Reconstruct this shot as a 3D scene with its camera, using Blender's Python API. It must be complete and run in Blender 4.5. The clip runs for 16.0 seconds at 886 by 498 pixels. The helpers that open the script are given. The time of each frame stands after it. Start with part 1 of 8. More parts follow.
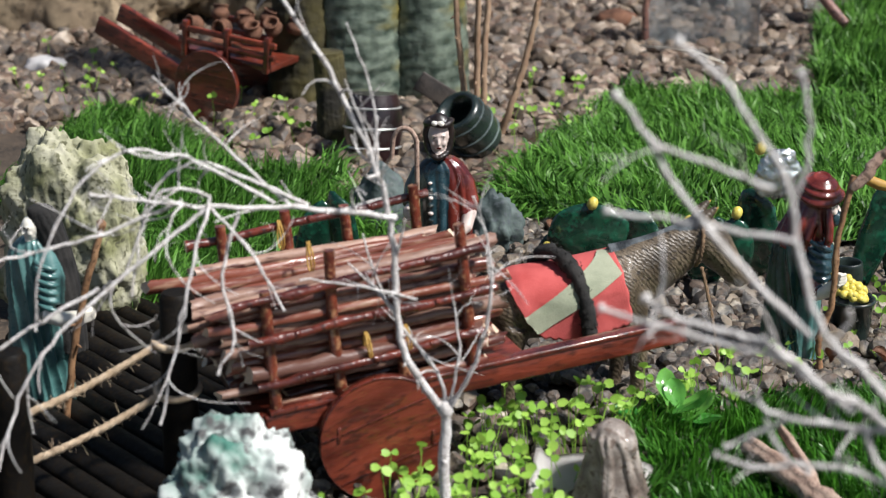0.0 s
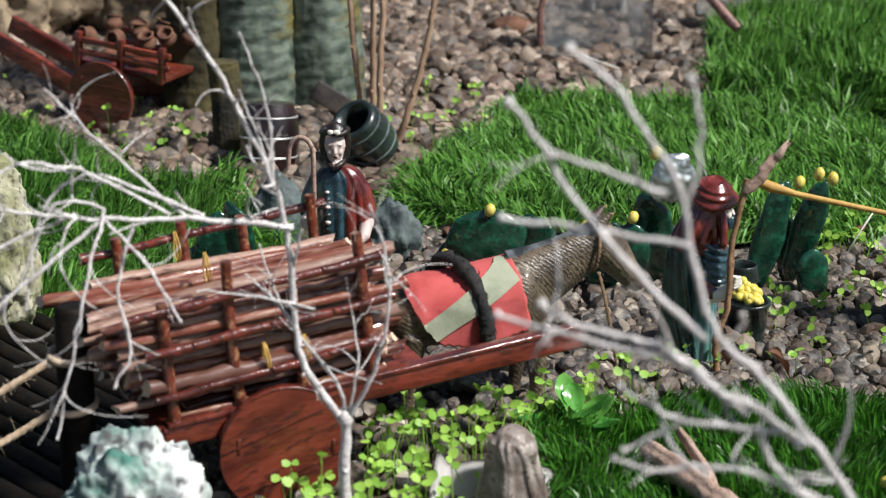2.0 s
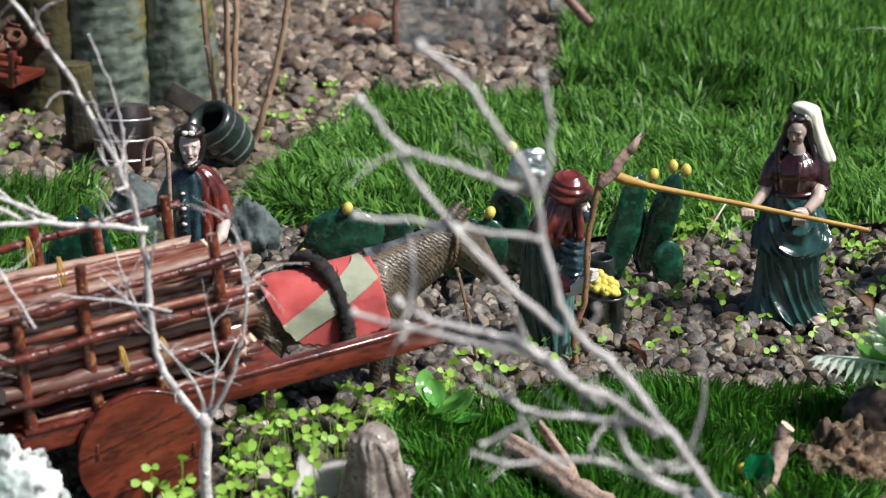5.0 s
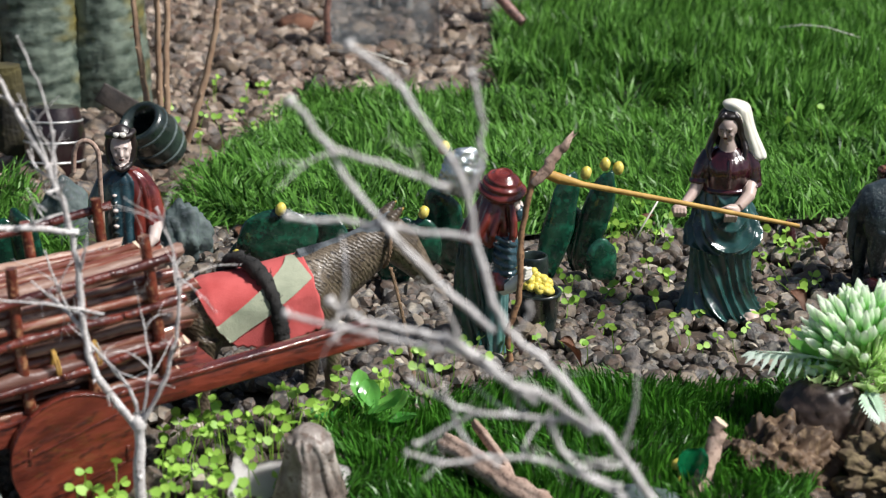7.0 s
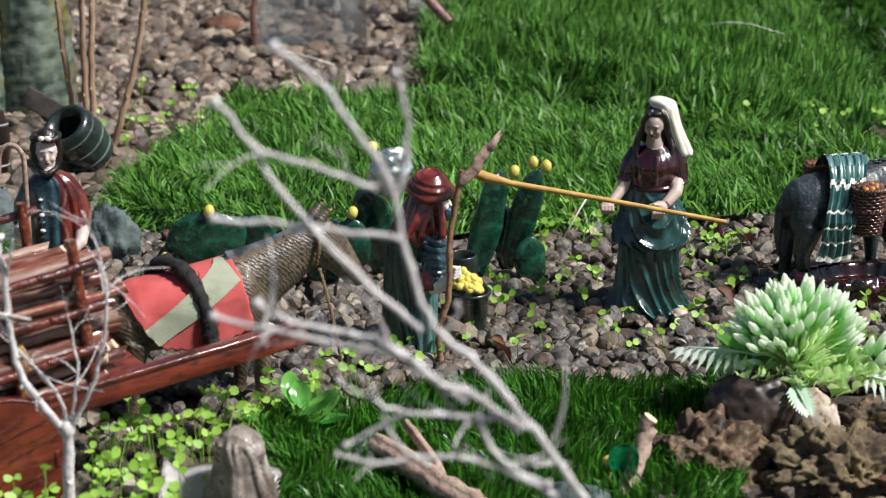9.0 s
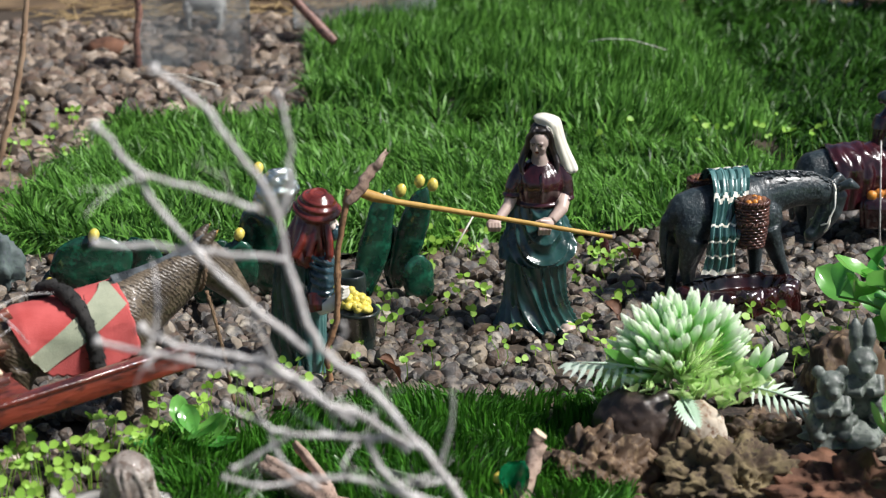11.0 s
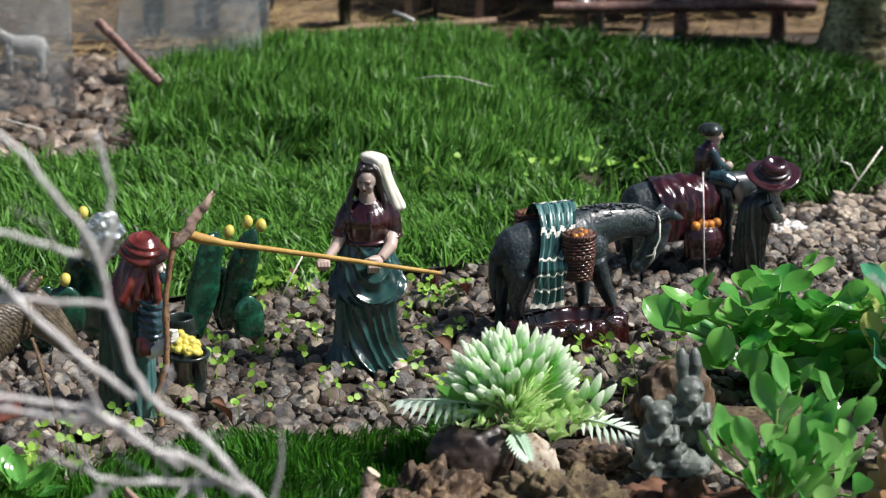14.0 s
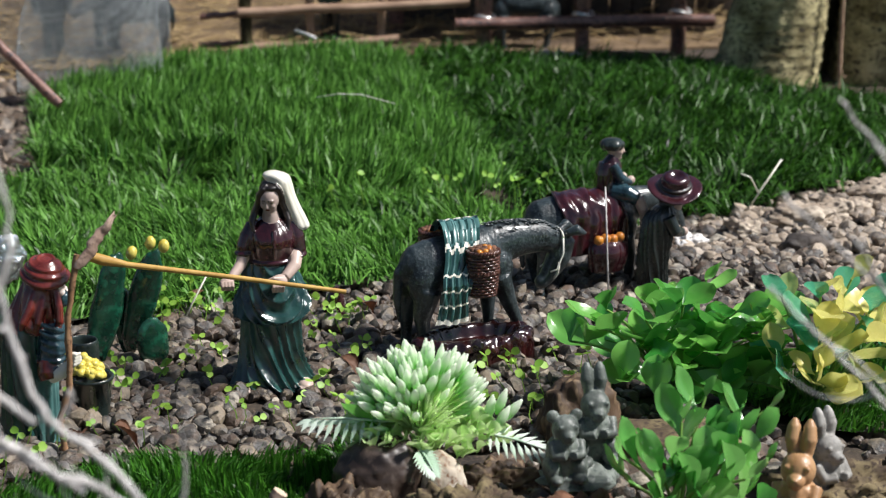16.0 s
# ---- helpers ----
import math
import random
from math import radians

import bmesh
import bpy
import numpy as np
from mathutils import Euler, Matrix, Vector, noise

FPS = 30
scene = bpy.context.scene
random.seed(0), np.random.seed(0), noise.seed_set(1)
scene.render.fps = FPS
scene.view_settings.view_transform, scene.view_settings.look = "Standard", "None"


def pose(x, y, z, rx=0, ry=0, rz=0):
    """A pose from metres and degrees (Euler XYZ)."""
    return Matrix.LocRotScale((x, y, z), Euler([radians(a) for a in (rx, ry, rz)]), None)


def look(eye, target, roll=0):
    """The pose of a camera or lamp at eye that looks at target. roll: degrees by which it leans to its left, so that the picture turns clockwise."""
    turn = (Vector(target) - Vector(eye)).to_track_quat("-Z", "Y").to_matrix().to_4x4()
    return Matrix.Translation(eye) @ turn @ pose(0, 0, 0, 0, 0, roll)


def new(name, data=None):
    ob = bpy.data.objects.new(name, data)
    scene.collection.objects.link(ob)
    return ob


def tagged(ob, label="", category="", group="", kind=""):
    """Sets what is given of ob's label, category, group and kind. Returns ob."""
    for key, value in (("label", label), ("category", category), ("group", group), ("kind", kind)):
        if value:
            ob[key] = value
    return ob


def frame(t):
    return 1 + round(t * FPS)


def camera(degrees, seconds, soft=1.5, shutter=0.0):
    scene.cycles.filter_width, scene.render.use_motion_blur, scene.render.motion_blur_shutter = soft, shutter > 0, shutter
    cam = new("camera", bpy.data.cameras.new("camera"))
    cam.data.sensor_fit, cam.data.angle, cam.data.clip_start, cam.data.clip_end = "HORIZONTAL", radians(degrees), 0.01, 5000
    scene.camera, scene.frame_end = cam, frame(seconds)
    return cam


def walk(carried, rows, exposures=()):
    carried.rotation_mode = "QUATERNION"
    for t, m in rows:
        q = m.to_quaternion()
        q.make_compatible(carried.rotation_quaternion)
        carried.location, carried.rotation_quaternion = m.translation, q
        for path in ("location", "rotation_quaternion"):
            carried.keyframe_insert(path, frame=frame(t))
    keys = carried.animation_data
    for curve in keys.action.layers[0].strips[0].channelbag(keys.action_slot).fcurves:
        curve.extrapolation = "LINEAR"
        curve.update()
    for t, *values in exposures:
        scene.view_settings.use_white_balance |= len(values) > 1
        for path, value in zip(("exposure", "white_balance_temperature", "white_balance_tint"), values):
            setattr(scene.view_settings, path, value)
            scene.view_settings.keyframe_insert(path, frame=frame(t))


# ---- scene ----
from mathutils.bvhtree import BVHTree

# ---------------------------------------------------------------- camera
cam = camera(26.0, 16.0, 1.2)
cam.data.dof.use_dof = True
cam.data.dof.focus_distance = 1.36
cam.data.dof.aperture_fstop = 13.0
ROWS = [
    (0, -0.0063, -0.0007, 0.4699, 71.882, 0.194, 11.596),
    (0.5, -0.0059, -0.0006, 0.4699, 71.811, 0.185, 10.718),
    (1, -0.0053, -0.0005, 0.4699, 71.84, 0.106, 9.76),
    (1.5, -0.005, -0.0004, 0.4699, 71.899, 0.107, 9.166),
    (2, -0.0047, -0.0003, 0.4701, 72.107, 0.112, 8.496),
    (2.5, -0.0044, -0.0003, 0.47, 72.037, 0.053, 7.984),
    (3, -0.004, -0.0003, 0.47, 72.021, 0.062, 7.388),
    (3.5, -0.0036, -0.0002, 0.47, 72.02, 0.072, 6.588),
    (4, -0.0032, -0.0002, 0.47, 72.024, 0.077, 5.776),
    (4.5, -0.0027, -0.0001, 0.47, 72.031, 0.051, 4.929),
    (5, -0.0023, -0.0001, 0.47, 72.04, 0.018, 4.188),
    (7.5, -0.001, -0, 0.47, 72.027, -0.044, 1.785),
    (8, -0.0007, -0, 0.47, 72.033, -0.02, 1.339),
    (8.5, -0.0004, 0, 0.47, 72.031, -0.026, 0.709),
    (9, 0, 0, 0.47, 72.024, -0.002, -0.005),
    (11.5, 0.0024, 0.0001, 0.4705, 72.909, -0.059, -4.406),
    (12, 0.003, 0.0001, 0.4707, 73.301, -0.076, -5.402),
    (12.5, 0.0035, 0.0001, 0.4709, 73.6, -0.097, -6.317),
    (13, 0.0039, 0, 0.4709, 73.693, -0.106, -7.112),
    (13.5, 0.0044, -0, 0.4709, 73.689, -0.141, -7.854),
    (14, 0.0048, -0.0001, 0.4709, 73.707, -0.156, -8.581),
    (14.5, 0.0051, -0.0001, 0.471, 73.85, -0.171, -9.258),
    (15, 0.0055, -0.0001, 0.4712, 74.177, -0.147, -9.943),
    (15.5, 0.0059, -0.0002, 0.4712, 74.261, -0.155, -10.662),
    (16, 0.0063, -0.0003, 0.4712, 74.22, -0.111, -11.498),
]

EXPOSURES = [(0.0, 0.31), (16.0, 0.31)]
walk(cam, [(t, pose(x, y, z, rx, ry, rz)) for t, x, y, z, rx, ry, rz in ROWS], EXPOSURES)

# ---------------------------------------------------------------- light
SUN_AZ, SUN_EL = 107.0, 51.0      # degrees: azimuth from +y towards +x, height
world = bpy.data.worlds.new("sky")
scene.world = world
world.use_nodes = True
wn = world.node_tree
sky = wn.nodes.new("ShaderNodeTexSky")
sky.sky_type = 'NISHITA'
sky.sun_disc = False
sky.sun_elevation = radians(SUN_EL)
sky.sun_rotation = radians(SUN_AZ)
wn.links.new(sky.outputs[0], wn.nodes["Background"].inputs[0])
wn.nodes["Background"].inputs[1].default_value = 0.050
sun_data = bpy.data.lights.new("sun", 'SUN')
sun_data.energy = 5.0
sun_data.angle = radians(7)
sun_data.color = (1.0, 0.967, 0.945)
sun = new("sun", sun_data)
sun_dir = Vector((math.sin(radians(SUN_AZ)) * math.cos(radians(SUN_EL)), math.cos(radians(SUN_AZ)) * math.cos(radians(SUN_EL)), math.sin(radians(SUN_EL))))
sun.matrix_world = look(sun_dir * 6, (0, 0, 0))


# ---------------------------------------------------------------- materials
def material(name, a, b, rough=0.6, scale=60.0, fine=400.0, bump=0.3, metal=0.0, coat=0.0, c=None, island=False, rand=False, subsurf=0.0, transmit=0.0, spec=0.5, stretch=(1, 1, 1), wave=0.0):
    """Two-scale procedural paint: a to b by a coarse noise, specks of c by a fine one, and bump from both."""
    m = bpy.data.materials.new(name)
    m.use_nodes = True
    t = m.node_tree
    n, l = t.nodes, t.links
    p = n["Principled BSDF"]
    tc = n.new("ShaderNodeTexCoord")
    mp = n.new("ShaderNodeMapping")
    mp.inputs["Scale"].default_value = stretch
    l.new(tc.outputs["Object"], mp.inputs[0])
    n1, n2 = n.new("ShaderNodeTexNoise"), n.new("ShaderNodeTexNoise")
    n1.inputs["Scale"].default_value, n2.inputs["Scale"].default_value = scale, fine
    n1.inputs["Detail"].default_value = 5
    n2.inputs["Detail"].default_value = 3
    l.new(mp.outputs[0], n1.inputs[0])
    l.new(mp.outputs[0], n2.inputs[0])
    r1 = n.new("ShaderNodeValToRGB")
    r1.color_ramp.elements[0].position, r1.color_ramp.elements[1].position = 0.35, 0.65
    r1.color_ramp.elements[0].color, r1.color_ramp.elements[1].color = (*a, 1), (*b, 1)
    out = r1.outputs[0]
    if island or rand:
        src = n.new("ShaderNodeNewGeometry").outputs["Random Per Island"] if island else n.new("ShaderNodeObjectInfo").outputs["Random"]
        mx = n.new("ShaderNodeMath")
        mx.operation = 'MULTIPLY_ADD'
        mx.inputs[1].default_value = 0.9
        half = n.new("ShaderNodeMath")
        half.operation = 'MULTIPLY_ADD'
        half.inputs[1].default_value, half.inputs[2].default_value = 0.5, -0.2
        l.new(n1.outputs[0], half.inputs[0])
        l.new(src, mx.inputs[0])
        l.new(half.outputs[0], mx.inputs[2])
        l.new(mx.outputs[0], r1.inputs[0])
        r1.color_ramp.elements[0].position, r1.color_ramp.elements[1].position = 0.0, 1.0
    else:
        l.new(n1.outputs[0], r1.inputs[0])
    if c:
        r2 = n.new("ShaderNodeValToRGB")
        r2.color_ramp.elements[0].position, r2.color_ramp.elements[1].position = 0.52, 0.66
        l.new(n2.outputs[0], r2.inputs[0])
        mix = n.new("ShaderNodeMix")
        mix.data_type = 'RGBA'
        l.new(r2.outputs[0], mix.inputs[0])
        l.new(out, mix.inputs[6])
        mix.inputs[7].default_value = (*c, 1)
        out = mix.outputs[2]
    l.new(out, p.inputs["Base Color"])
    rr = n.new("ShaderNodeMath")
    rr.operation = 'MULTIPLY_ADD'
    rr.inputs[1].default_value, rr.inputs[2].default_value = 0.25, rough - 0.12
    l.new(n2.outputs[0], rr.inputs[0])
    l.new(rr.outputs[0], p.inputs["Roughness"])
    p.inputs["Metallic"].default_value = metal
    p.inputs["Coat Weight"].default_value = coat
    p.inputs["Coat Roughness"].default_value = 0.06
    p.inputs["Specular IOR Level"].default_value = spec
    if subsurf:
        p.inputs["Subsurface Weight"].default_value = subsurf
        p.inputs["Subsurface Radius"].default_value = (0.004, 0.006, 0.002)
    if transmit:
        tr = n.new("ShaderNodeBsdfTranslucent")
        l.new(out, tr.inputs[0])
        ms = n.new("ShaderNodeMixShader")
        ms.inputs[0].default_value = transmit
        l.new(p.outputs[0], ms.inputs[1])
        l.new(tr.outputs[0], ms.inputs[2])
        l.new(ms.outputs[0], n["Material Output"].inputs[0])
    if bump:
        add = n.new("ShaderNodeMath")
        add.operation = 'MULTIPLY_ADD'
        add.inputs[1].default_value = 0.35
        l.new(n2.outputs[0], add.inputs[0])
        l.new(n1.outputs[0], add.inputs[2])
        if wave:
            wv = n.new("ShaderNodeTexWave")
            wv.inputs["Scale"].default_value = wave
            wv.bands_direction = 'DIAGONAL'
            wv.inputs["Distortion"].default_value = 5.0
            wv.inputs["Detail Scale"].default_value = 2.0
            l.new(mp.outputs[0], wv.inputs[0])
            add2 = n.new("ShaderNodeMath")
            add2.operation = 'MULTIPLY_ADD'
            add2.inputs[1].default_value = 0.22
            l.new(wv.outputs[1], add2.inputs[0])
            l.new(add.outputs[0], add2.inputs[2])
            add = add2
        bp = n.new("ShaderNodeBump")
        bp.inputs["Strength"].default_value = bump
        bp.inputs["Distance"].default_value = 0.002
        l.new(add.outputs[0], bp.inputs["Height"])
        l.new(bp.outputs[0], p.inputs["Normal"])
    return m


SOIL = material("soil", (0.022, 0.017, 0.013), (0.075, 0.055, 0.038), 0.9, 30, 300, 0.8, c=(0.09, 0.065, 0.045))
TURF_BACK = material("turf_backing", (0.012, 0.02, 0.01), (0.03, 0.035, 0.018), 0.9, 40, 300, 0.3)
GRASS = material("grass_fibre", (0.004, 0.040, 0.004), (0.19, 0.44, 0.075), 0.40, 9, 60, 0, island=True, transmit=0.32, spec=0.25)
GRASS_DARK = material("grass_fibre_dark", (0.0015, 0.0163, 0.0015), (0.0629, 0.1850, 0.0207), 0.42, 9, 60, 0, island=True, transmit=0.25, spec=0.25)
GRASS_SHORT = material("grass_fibre_short", (0.012, 0.07, 0.006), (0.085, 0.28, 0.025), 0.4, 9, 60, 0, island=True, transmit=0.22)


def pebble_material(name, island, stops):
    """Stone whose tone is drawn per pebble from a ramp of several natural colours, speckled and rough."""
    m = material(name, (0.2, 0.2, 0.2), (0.3, 0.3, 0.3), 0.5, 120 if island else 0.9, 700 if island else 6.0, 0.9, c=(0.2, 0.18, 0.16), island=island, rand=not island)
    ramp = [n for n in m.node_tree.nodes if n.bl_idname == "ShaderNodeValToRGB"][0].color_ramp
    ramp.elements[0].color, ramp.elements[1].color = (*stops[0], 1), (*stops[-1], 1)
    for i, col in enumerate(stops[1:-1]):
        ramp.elements.new((i + 1) / (len(stops) - 1)).color = (*col, 1)
    mix = [n for n in m.node_tree.nodes if n.bl_idname == "ShaderNodeMix"][0]
    speck = m.node_tree.nodes.new("ShaderNodeMath")
    speck.operation = 'MULTIPLY'
    speck.inputs[1].default_value = 0.3
    src = mix.inputs[0].links[0].from_socket
    m.node_tree.links.new(src, speck.inputs[0])
    m.node_tree.links.new(speck.outputs[0], mix.inputs[0])
    return m


PATH_TONES = ((0.016, 0.0155, 0.015), (0.105, 0.078, 0.056), (0.036, 0.036, 0.037), (0.26, 0.21, 0.15), (0.047, 0.047, 0.046), (0.145, 0.098, 0.068), (0.072, 0.072, 0.07), (0.52, 0.46, 0.36))
BACK_TONES = ((0.020, 0.018, 0.016), (0.165, 0.118, 0.08), (0.045, 0.042, 0.04), (0.29, 0.22, 0.155), (0.075, 0.066, 0.058), (0.155, 0.093, 0.06), (0.52, 0.44, 0.35))
PEBBLE = pebble_material("pebble_stone", False, PATH_TONES)
PEBBLES = pebble_material("pebble_stones", True, PATH_TONES)
SAND_TONES = ((0.075, 0.062, 0.05), (0.38, 0.30, 0.22), (0.13, 0.115, 0.10), (0.48, 0.39, 0.29), (0.26, 0.20, 0.145), (0.60, 0.52, 0.43))
PEBBLES_SAND = pebble_material("sandy_pebble_stones", True, SAND_TONES)
SANDSTONE = material("crumbling_sandstone", (0.26, 0.20, 0.145), (0.58, 0.50, 0.40), 0.9, 30, 170, 1.0, c=(0.16, 0.13, 0.11))
PEBBLES_BACK = pebble_material("back_pebble_stones", True, BACK_TONES)
LIMESTONE = material("lichen_limestone", (0.46, 0.45, 0.34), (0.22, 0.23, 0.11), 0.9, 38, 220, 1.0, c=(0.12, 0.12, 0.07))
WHITESTONE = material("white_green_stone", (0.05, 0.17, 0.13), (0.88, 0.88, 0.86), 0.8, 24, 120, 1.0, c=(0.10, 0.10, 0.10))
TEALSTONE = material("grey_teal_stone", (0.025, 0.04, 0.04), (0.12, 0.16, 0.15), 0.7, 40, 260, 0.8, c=(0.09, 0.11, 0.12))
DARKSTONE = material("dark_stone", (0.035, 0.03, 0.028), (0.10, 0.08, 0.065), 0.7, 45, 300, 0.7)
CHOCOLATE = material("chocolate_stone", (0.018, 0.012, 0.010), (0.060, 0.040, 0.030), 0.45, 30, 160, 0.4, c=(0.09, 0.065, 0.05), coat=0.15)
BARKWOOD = material("gnarled_root_wood", (0.028, 0.017, 0.010), (0.125, 0.076, 0.042), 0.7, 34, 180, 1.0, c=(0.22, 0.15, 0.085), stretch=(1, 1, 0.4))
GREYPALE = material("pale_grey_paint", (0.40, 0.40, 0.38), (0.58, 0.57, 0.54), 0.5, 60, 300, 0.2)
TANROCK = material("tan_porous_rock", (0.13, 0.095, 0.06), (0.36, 0.28, 0.18), 0.9, 18, 90, 1.0, c=(0.08, 0.06, 0.04))
CORK = material("cork_stump", (0.06, 0.038, 0.024), (0.21, 0.165, 0.085), 0.9, 60, 260, 1.0, c=(0.05, 0.034, 0.024))
RUSTWOOD = material("reddish_cork", (0.06, 0.026, 0.015), (0.19, 0.088, 0.05), 0.85, 60, 300, 1.0)
VARNISH = material("red_varnished_wood", (0.05, 0.009, 0.006), (0.17, 0.032, 0.018), 0.3, 60, 260, 1.0, coat=0.9, c=(0.04, 0.008, 0.006))
STICK_RED = material("varnished_bark", (0.05, 0.010, 0.007), (0.24, 0.075, 0.045), 0.3, 75, 320, 1.0, coat=0.9, c=(0.30, 0.17, 0.11), stretch=(0.22, 1, 1), rand=True)
POSTWOOD = material("chipped_red_post", (0.05, 0.009, 0.006), (0.19, 0.042, 0.022), 0.3, 90, 260, 0.6, coat=0.8, c=(0.34, 0.17, 0.085))
BOARD = material("red_stained_board", (0.07, 0.012, 0.007), (0.23, 0.046, 0.024), 0.36, 40, 200, 0.9, coat=0.6, c=(0.06, 0.013, 0.008), stretch=(0.5, 1, 1.6))
STICK = material("firewood_bark", (0.085, 0.027, 0.019), (0.42, 0.27, 0.20), 0.42, 75, 320, 1.0, coat=0.5, c=(0.09, 0.028, 0.022), stretch=(0.22, 1, 1), rand=True)
SPOTTED = material("rusty_spotted_stone", (0.40, 0.33, 0.25), (0.62, 0.55, 0.45), 0.8, 70, 240, 0.6, c=(0.22, 0.11, 0.06))
STICK_END = material("cut_wood", (0.62, 0.47, 0.33), (0.75, 0.62, 0.47), 0.7, 80, 400, 0.3)
RAFFIA = material("yellow_raffia", (0.42, 0.24, 0.05), (0.60, 0.38, 0.10), 0.6, 90, 500, 0.3)
ROPE = material("jute_rope", (0.46, 0.34, 0.22), (0.68, 0.54, 0.38), 0.9, 150, 900, 0.8)
BLACKWOOD = material("black_painted_wood", (0.004, 0.0035, 0.003), (0.012, 0.010, 0.008), 0.6, 40, 300, 0.6, c=(0.016, 0.011, 0.006), spec=0.15)
TWIG = material("dry_twig_bark", (0.55, 0.53, 0.51), (0.80, 0.78, 0.76), 0.8, 160, 800, 0.6, c=(0.34, 0.30, 0.27))
HOEWOOD = material("brown_peeled_twig", (0.20, 0.105, 0.05), (0.36, 0.21, 0.11), 0.6, 60, 400, 0.5, c=(0.12, 0.06, 0.03))
TWIG_DARK = material("brown_stem", (0.26, 0.16, 0.10), (0.38, 0.26, 0.17), 0.8, 80, 500, 0.4)
DRIFT = material("driftwood", (0.30, 0.20, 0.15), (0.46, 0.34, 0.27), 0.8, 70, 420, 0.6, c=(0.2, 0.13, 0.1))
CLOVER = material("clover_leaf", (0.20, 0.43, 0.045), (0.45, 0.72, 0.12), 0.5, 30, 200, 0, island=True, transmit=0.35)
LEAF = material("glossy_leaf", (0.05, 0.29, 0.045), (0.34, 0.76, 0.16), 0.22, 55, 260, 0.25, rand=True, transmit=0.40, coat=0.9)
LEAF_LIGHT = material("light_glossy_leaf", (0.07, 0.34, 0.06), (0.40, 0.78, 0.23), 0.22, 55, 260, 0.25, rand=True, transmit=0.40, coat=0.9)
LEAF_YELLOW = material("variegated_leaf", (0.08, 0.46, 0.30), (0.92, 0.80, 0.24), 0.26, 38, 200, 0.2, rand=True, transmit=0.45, coat=0.6)
for _at, _col in ((0.35, (0.12, 0.46, 0.26, 1)), (0.50, (0.74, 0.74, 0.26, 1))):
    [n for n in LEAF_YELLOW.node_tree.nodes if n.bl_idname == "ShaderNodeValToRGB"][0].color_ramp.elements.new(_at).color = _col
STEM = material("green_stem", (0.10, 0.24, 0.04), (0.22, 0.38, 0.08), 0.5, 60, 300, 0.1)
# the brighter green specks are emerald glints put into the colour
CACTUS = material("cactus_paint", (0.003, 0.022, 0.014), (0.012, 0.065, 0.036), 0.22, 60, 160, 0.9, coat=0.8, c=(0.012, 0.10, 0.055))
FRUIT = material("yellow_fruit", (0.62, 0.50, 0.06), (0.74, 0.64, 0.16), 0.4, 150, 600, 0.2, coat=0.3, c=(0.5, 0.42, 0.06))
# silver metal stands in for the glare on one glossy cactus pad
GLARE_SILVER = material("glare_silver", (0.55, 0.66, 0.64), (0.88, 0.92, 0.90), 0.2, 140, 420, 1.6, metal=0.92)
BARREL = material("dark_barrel_paint", (0.006, 0.004, 0.005), (0.028, 0.012, 0.012), 0.35, 40, 300, 0.3, coat=0.5)
BLACKGLAZE = material("black_green_glaze", (0.008, 0.013, 0.012), (0.03, 0.045, 0.04), 0.3, 40, 300, 0.3, coat=0.6)
BAND = material("silver_band", (0.55, 0.55, 0.53), (0.8, 0.8, 0.78), 0.3, 80, 400, 0.3, metal=0.6)
PALMBARK = material("ringed_trunk_bark", (0.025, 0.042, 0.032), (0.19, 0.235, 0.185), 0.5, 46, 13, 1.0, c=(0.19, 0.16, 0.04), stretch=(1, 1, 1.8), coat=0.3)
YELLOWBARK = material("yellow_palm_bark", (0.13, 0.105, 0.04), (0.56, 0.50, 0.27), 0.85, 30, 140, 1.0, c=(0.05, 0.04, 0.025), stretch=(1, 1, 1.6))
MOSSBARK = material("mossy_bark", (0.013, 0.012, 0.008), (0.085, 0.072, 0.022), 0.9, 25, 200, 1.0)
STRAW = material("straw", (0.20, 0.13, 0.055), (0.50, 0.37, 0.18), 0.8, 20, 200, 0, island=True)
MUD = material("straw_floor", (0.07, 0.045, 0.026), (0.20, 0.135, 0.075), 0.9, 14, 200, 0.7)
RAIL = material("fence_bamboo", (0.27, 0.17, 0.11), (0.42, 0.28, 0.19), 0.6, 35, 300, 0.4, coat=0.2)
RAIL_DARK = material("fence_dark_wood", (0.12, 0.055, 0.042), (0.30, 0.16, 0.125), 0.45, 45, 200, 0.5, coat=0.4, c=(0.05, 0.03, 0.03))
WALLSTONE = material("earthen_wall", (0.14, 0.10, 0.07), (0.27, 0.20, 0.13), 0.9, 8, 80, 0.8)
# glazed figure paints
TEAL = material("teal_glaze", (0.008, 0.030, 0.028), (0.026, 0.084, 0.076), 0.2, 70, 240, 0.45, coat=0.8)
TEAL_BLUE = material("blue_glaze", (0.006, 0.018, 0.024), (0.03, 0.075, 0.095), 0.25, 70, 240, 0.45, coat=0.7)
MAROON = material("maroon_glaze", (0.016, 0.004, 0.006), (0.05, 0.010, 0.014), 0.2, 70, 240, 0.45, coat=0.8)
RED_GLAZE = material("red_brown_glaze", (0.07, 0.010, 0.008), (0.20, 0.034, 0.024), 0.22, 70, 240, 0.45, coat=0.8)
SKIN = material("painted_flesh", (0.42, 0.31, 0.26), (0.56, 0.43, 0.37), 0.45, 60, 300, 0.1, coat=0.2)
TROUGH = material("dark_red_glaze", (0.006, 0.004, 0.004), (0.035, 0.006, 0.006), 0.18, 45, 260, 0.5, coat=0.9)
SKIN_PALE = material("pale_flesh_paint", (0.58, 0.47, 0.42), (0.74, 0.64, 0.58), 0.4, 60, 300, 0.1, coat=0.3)
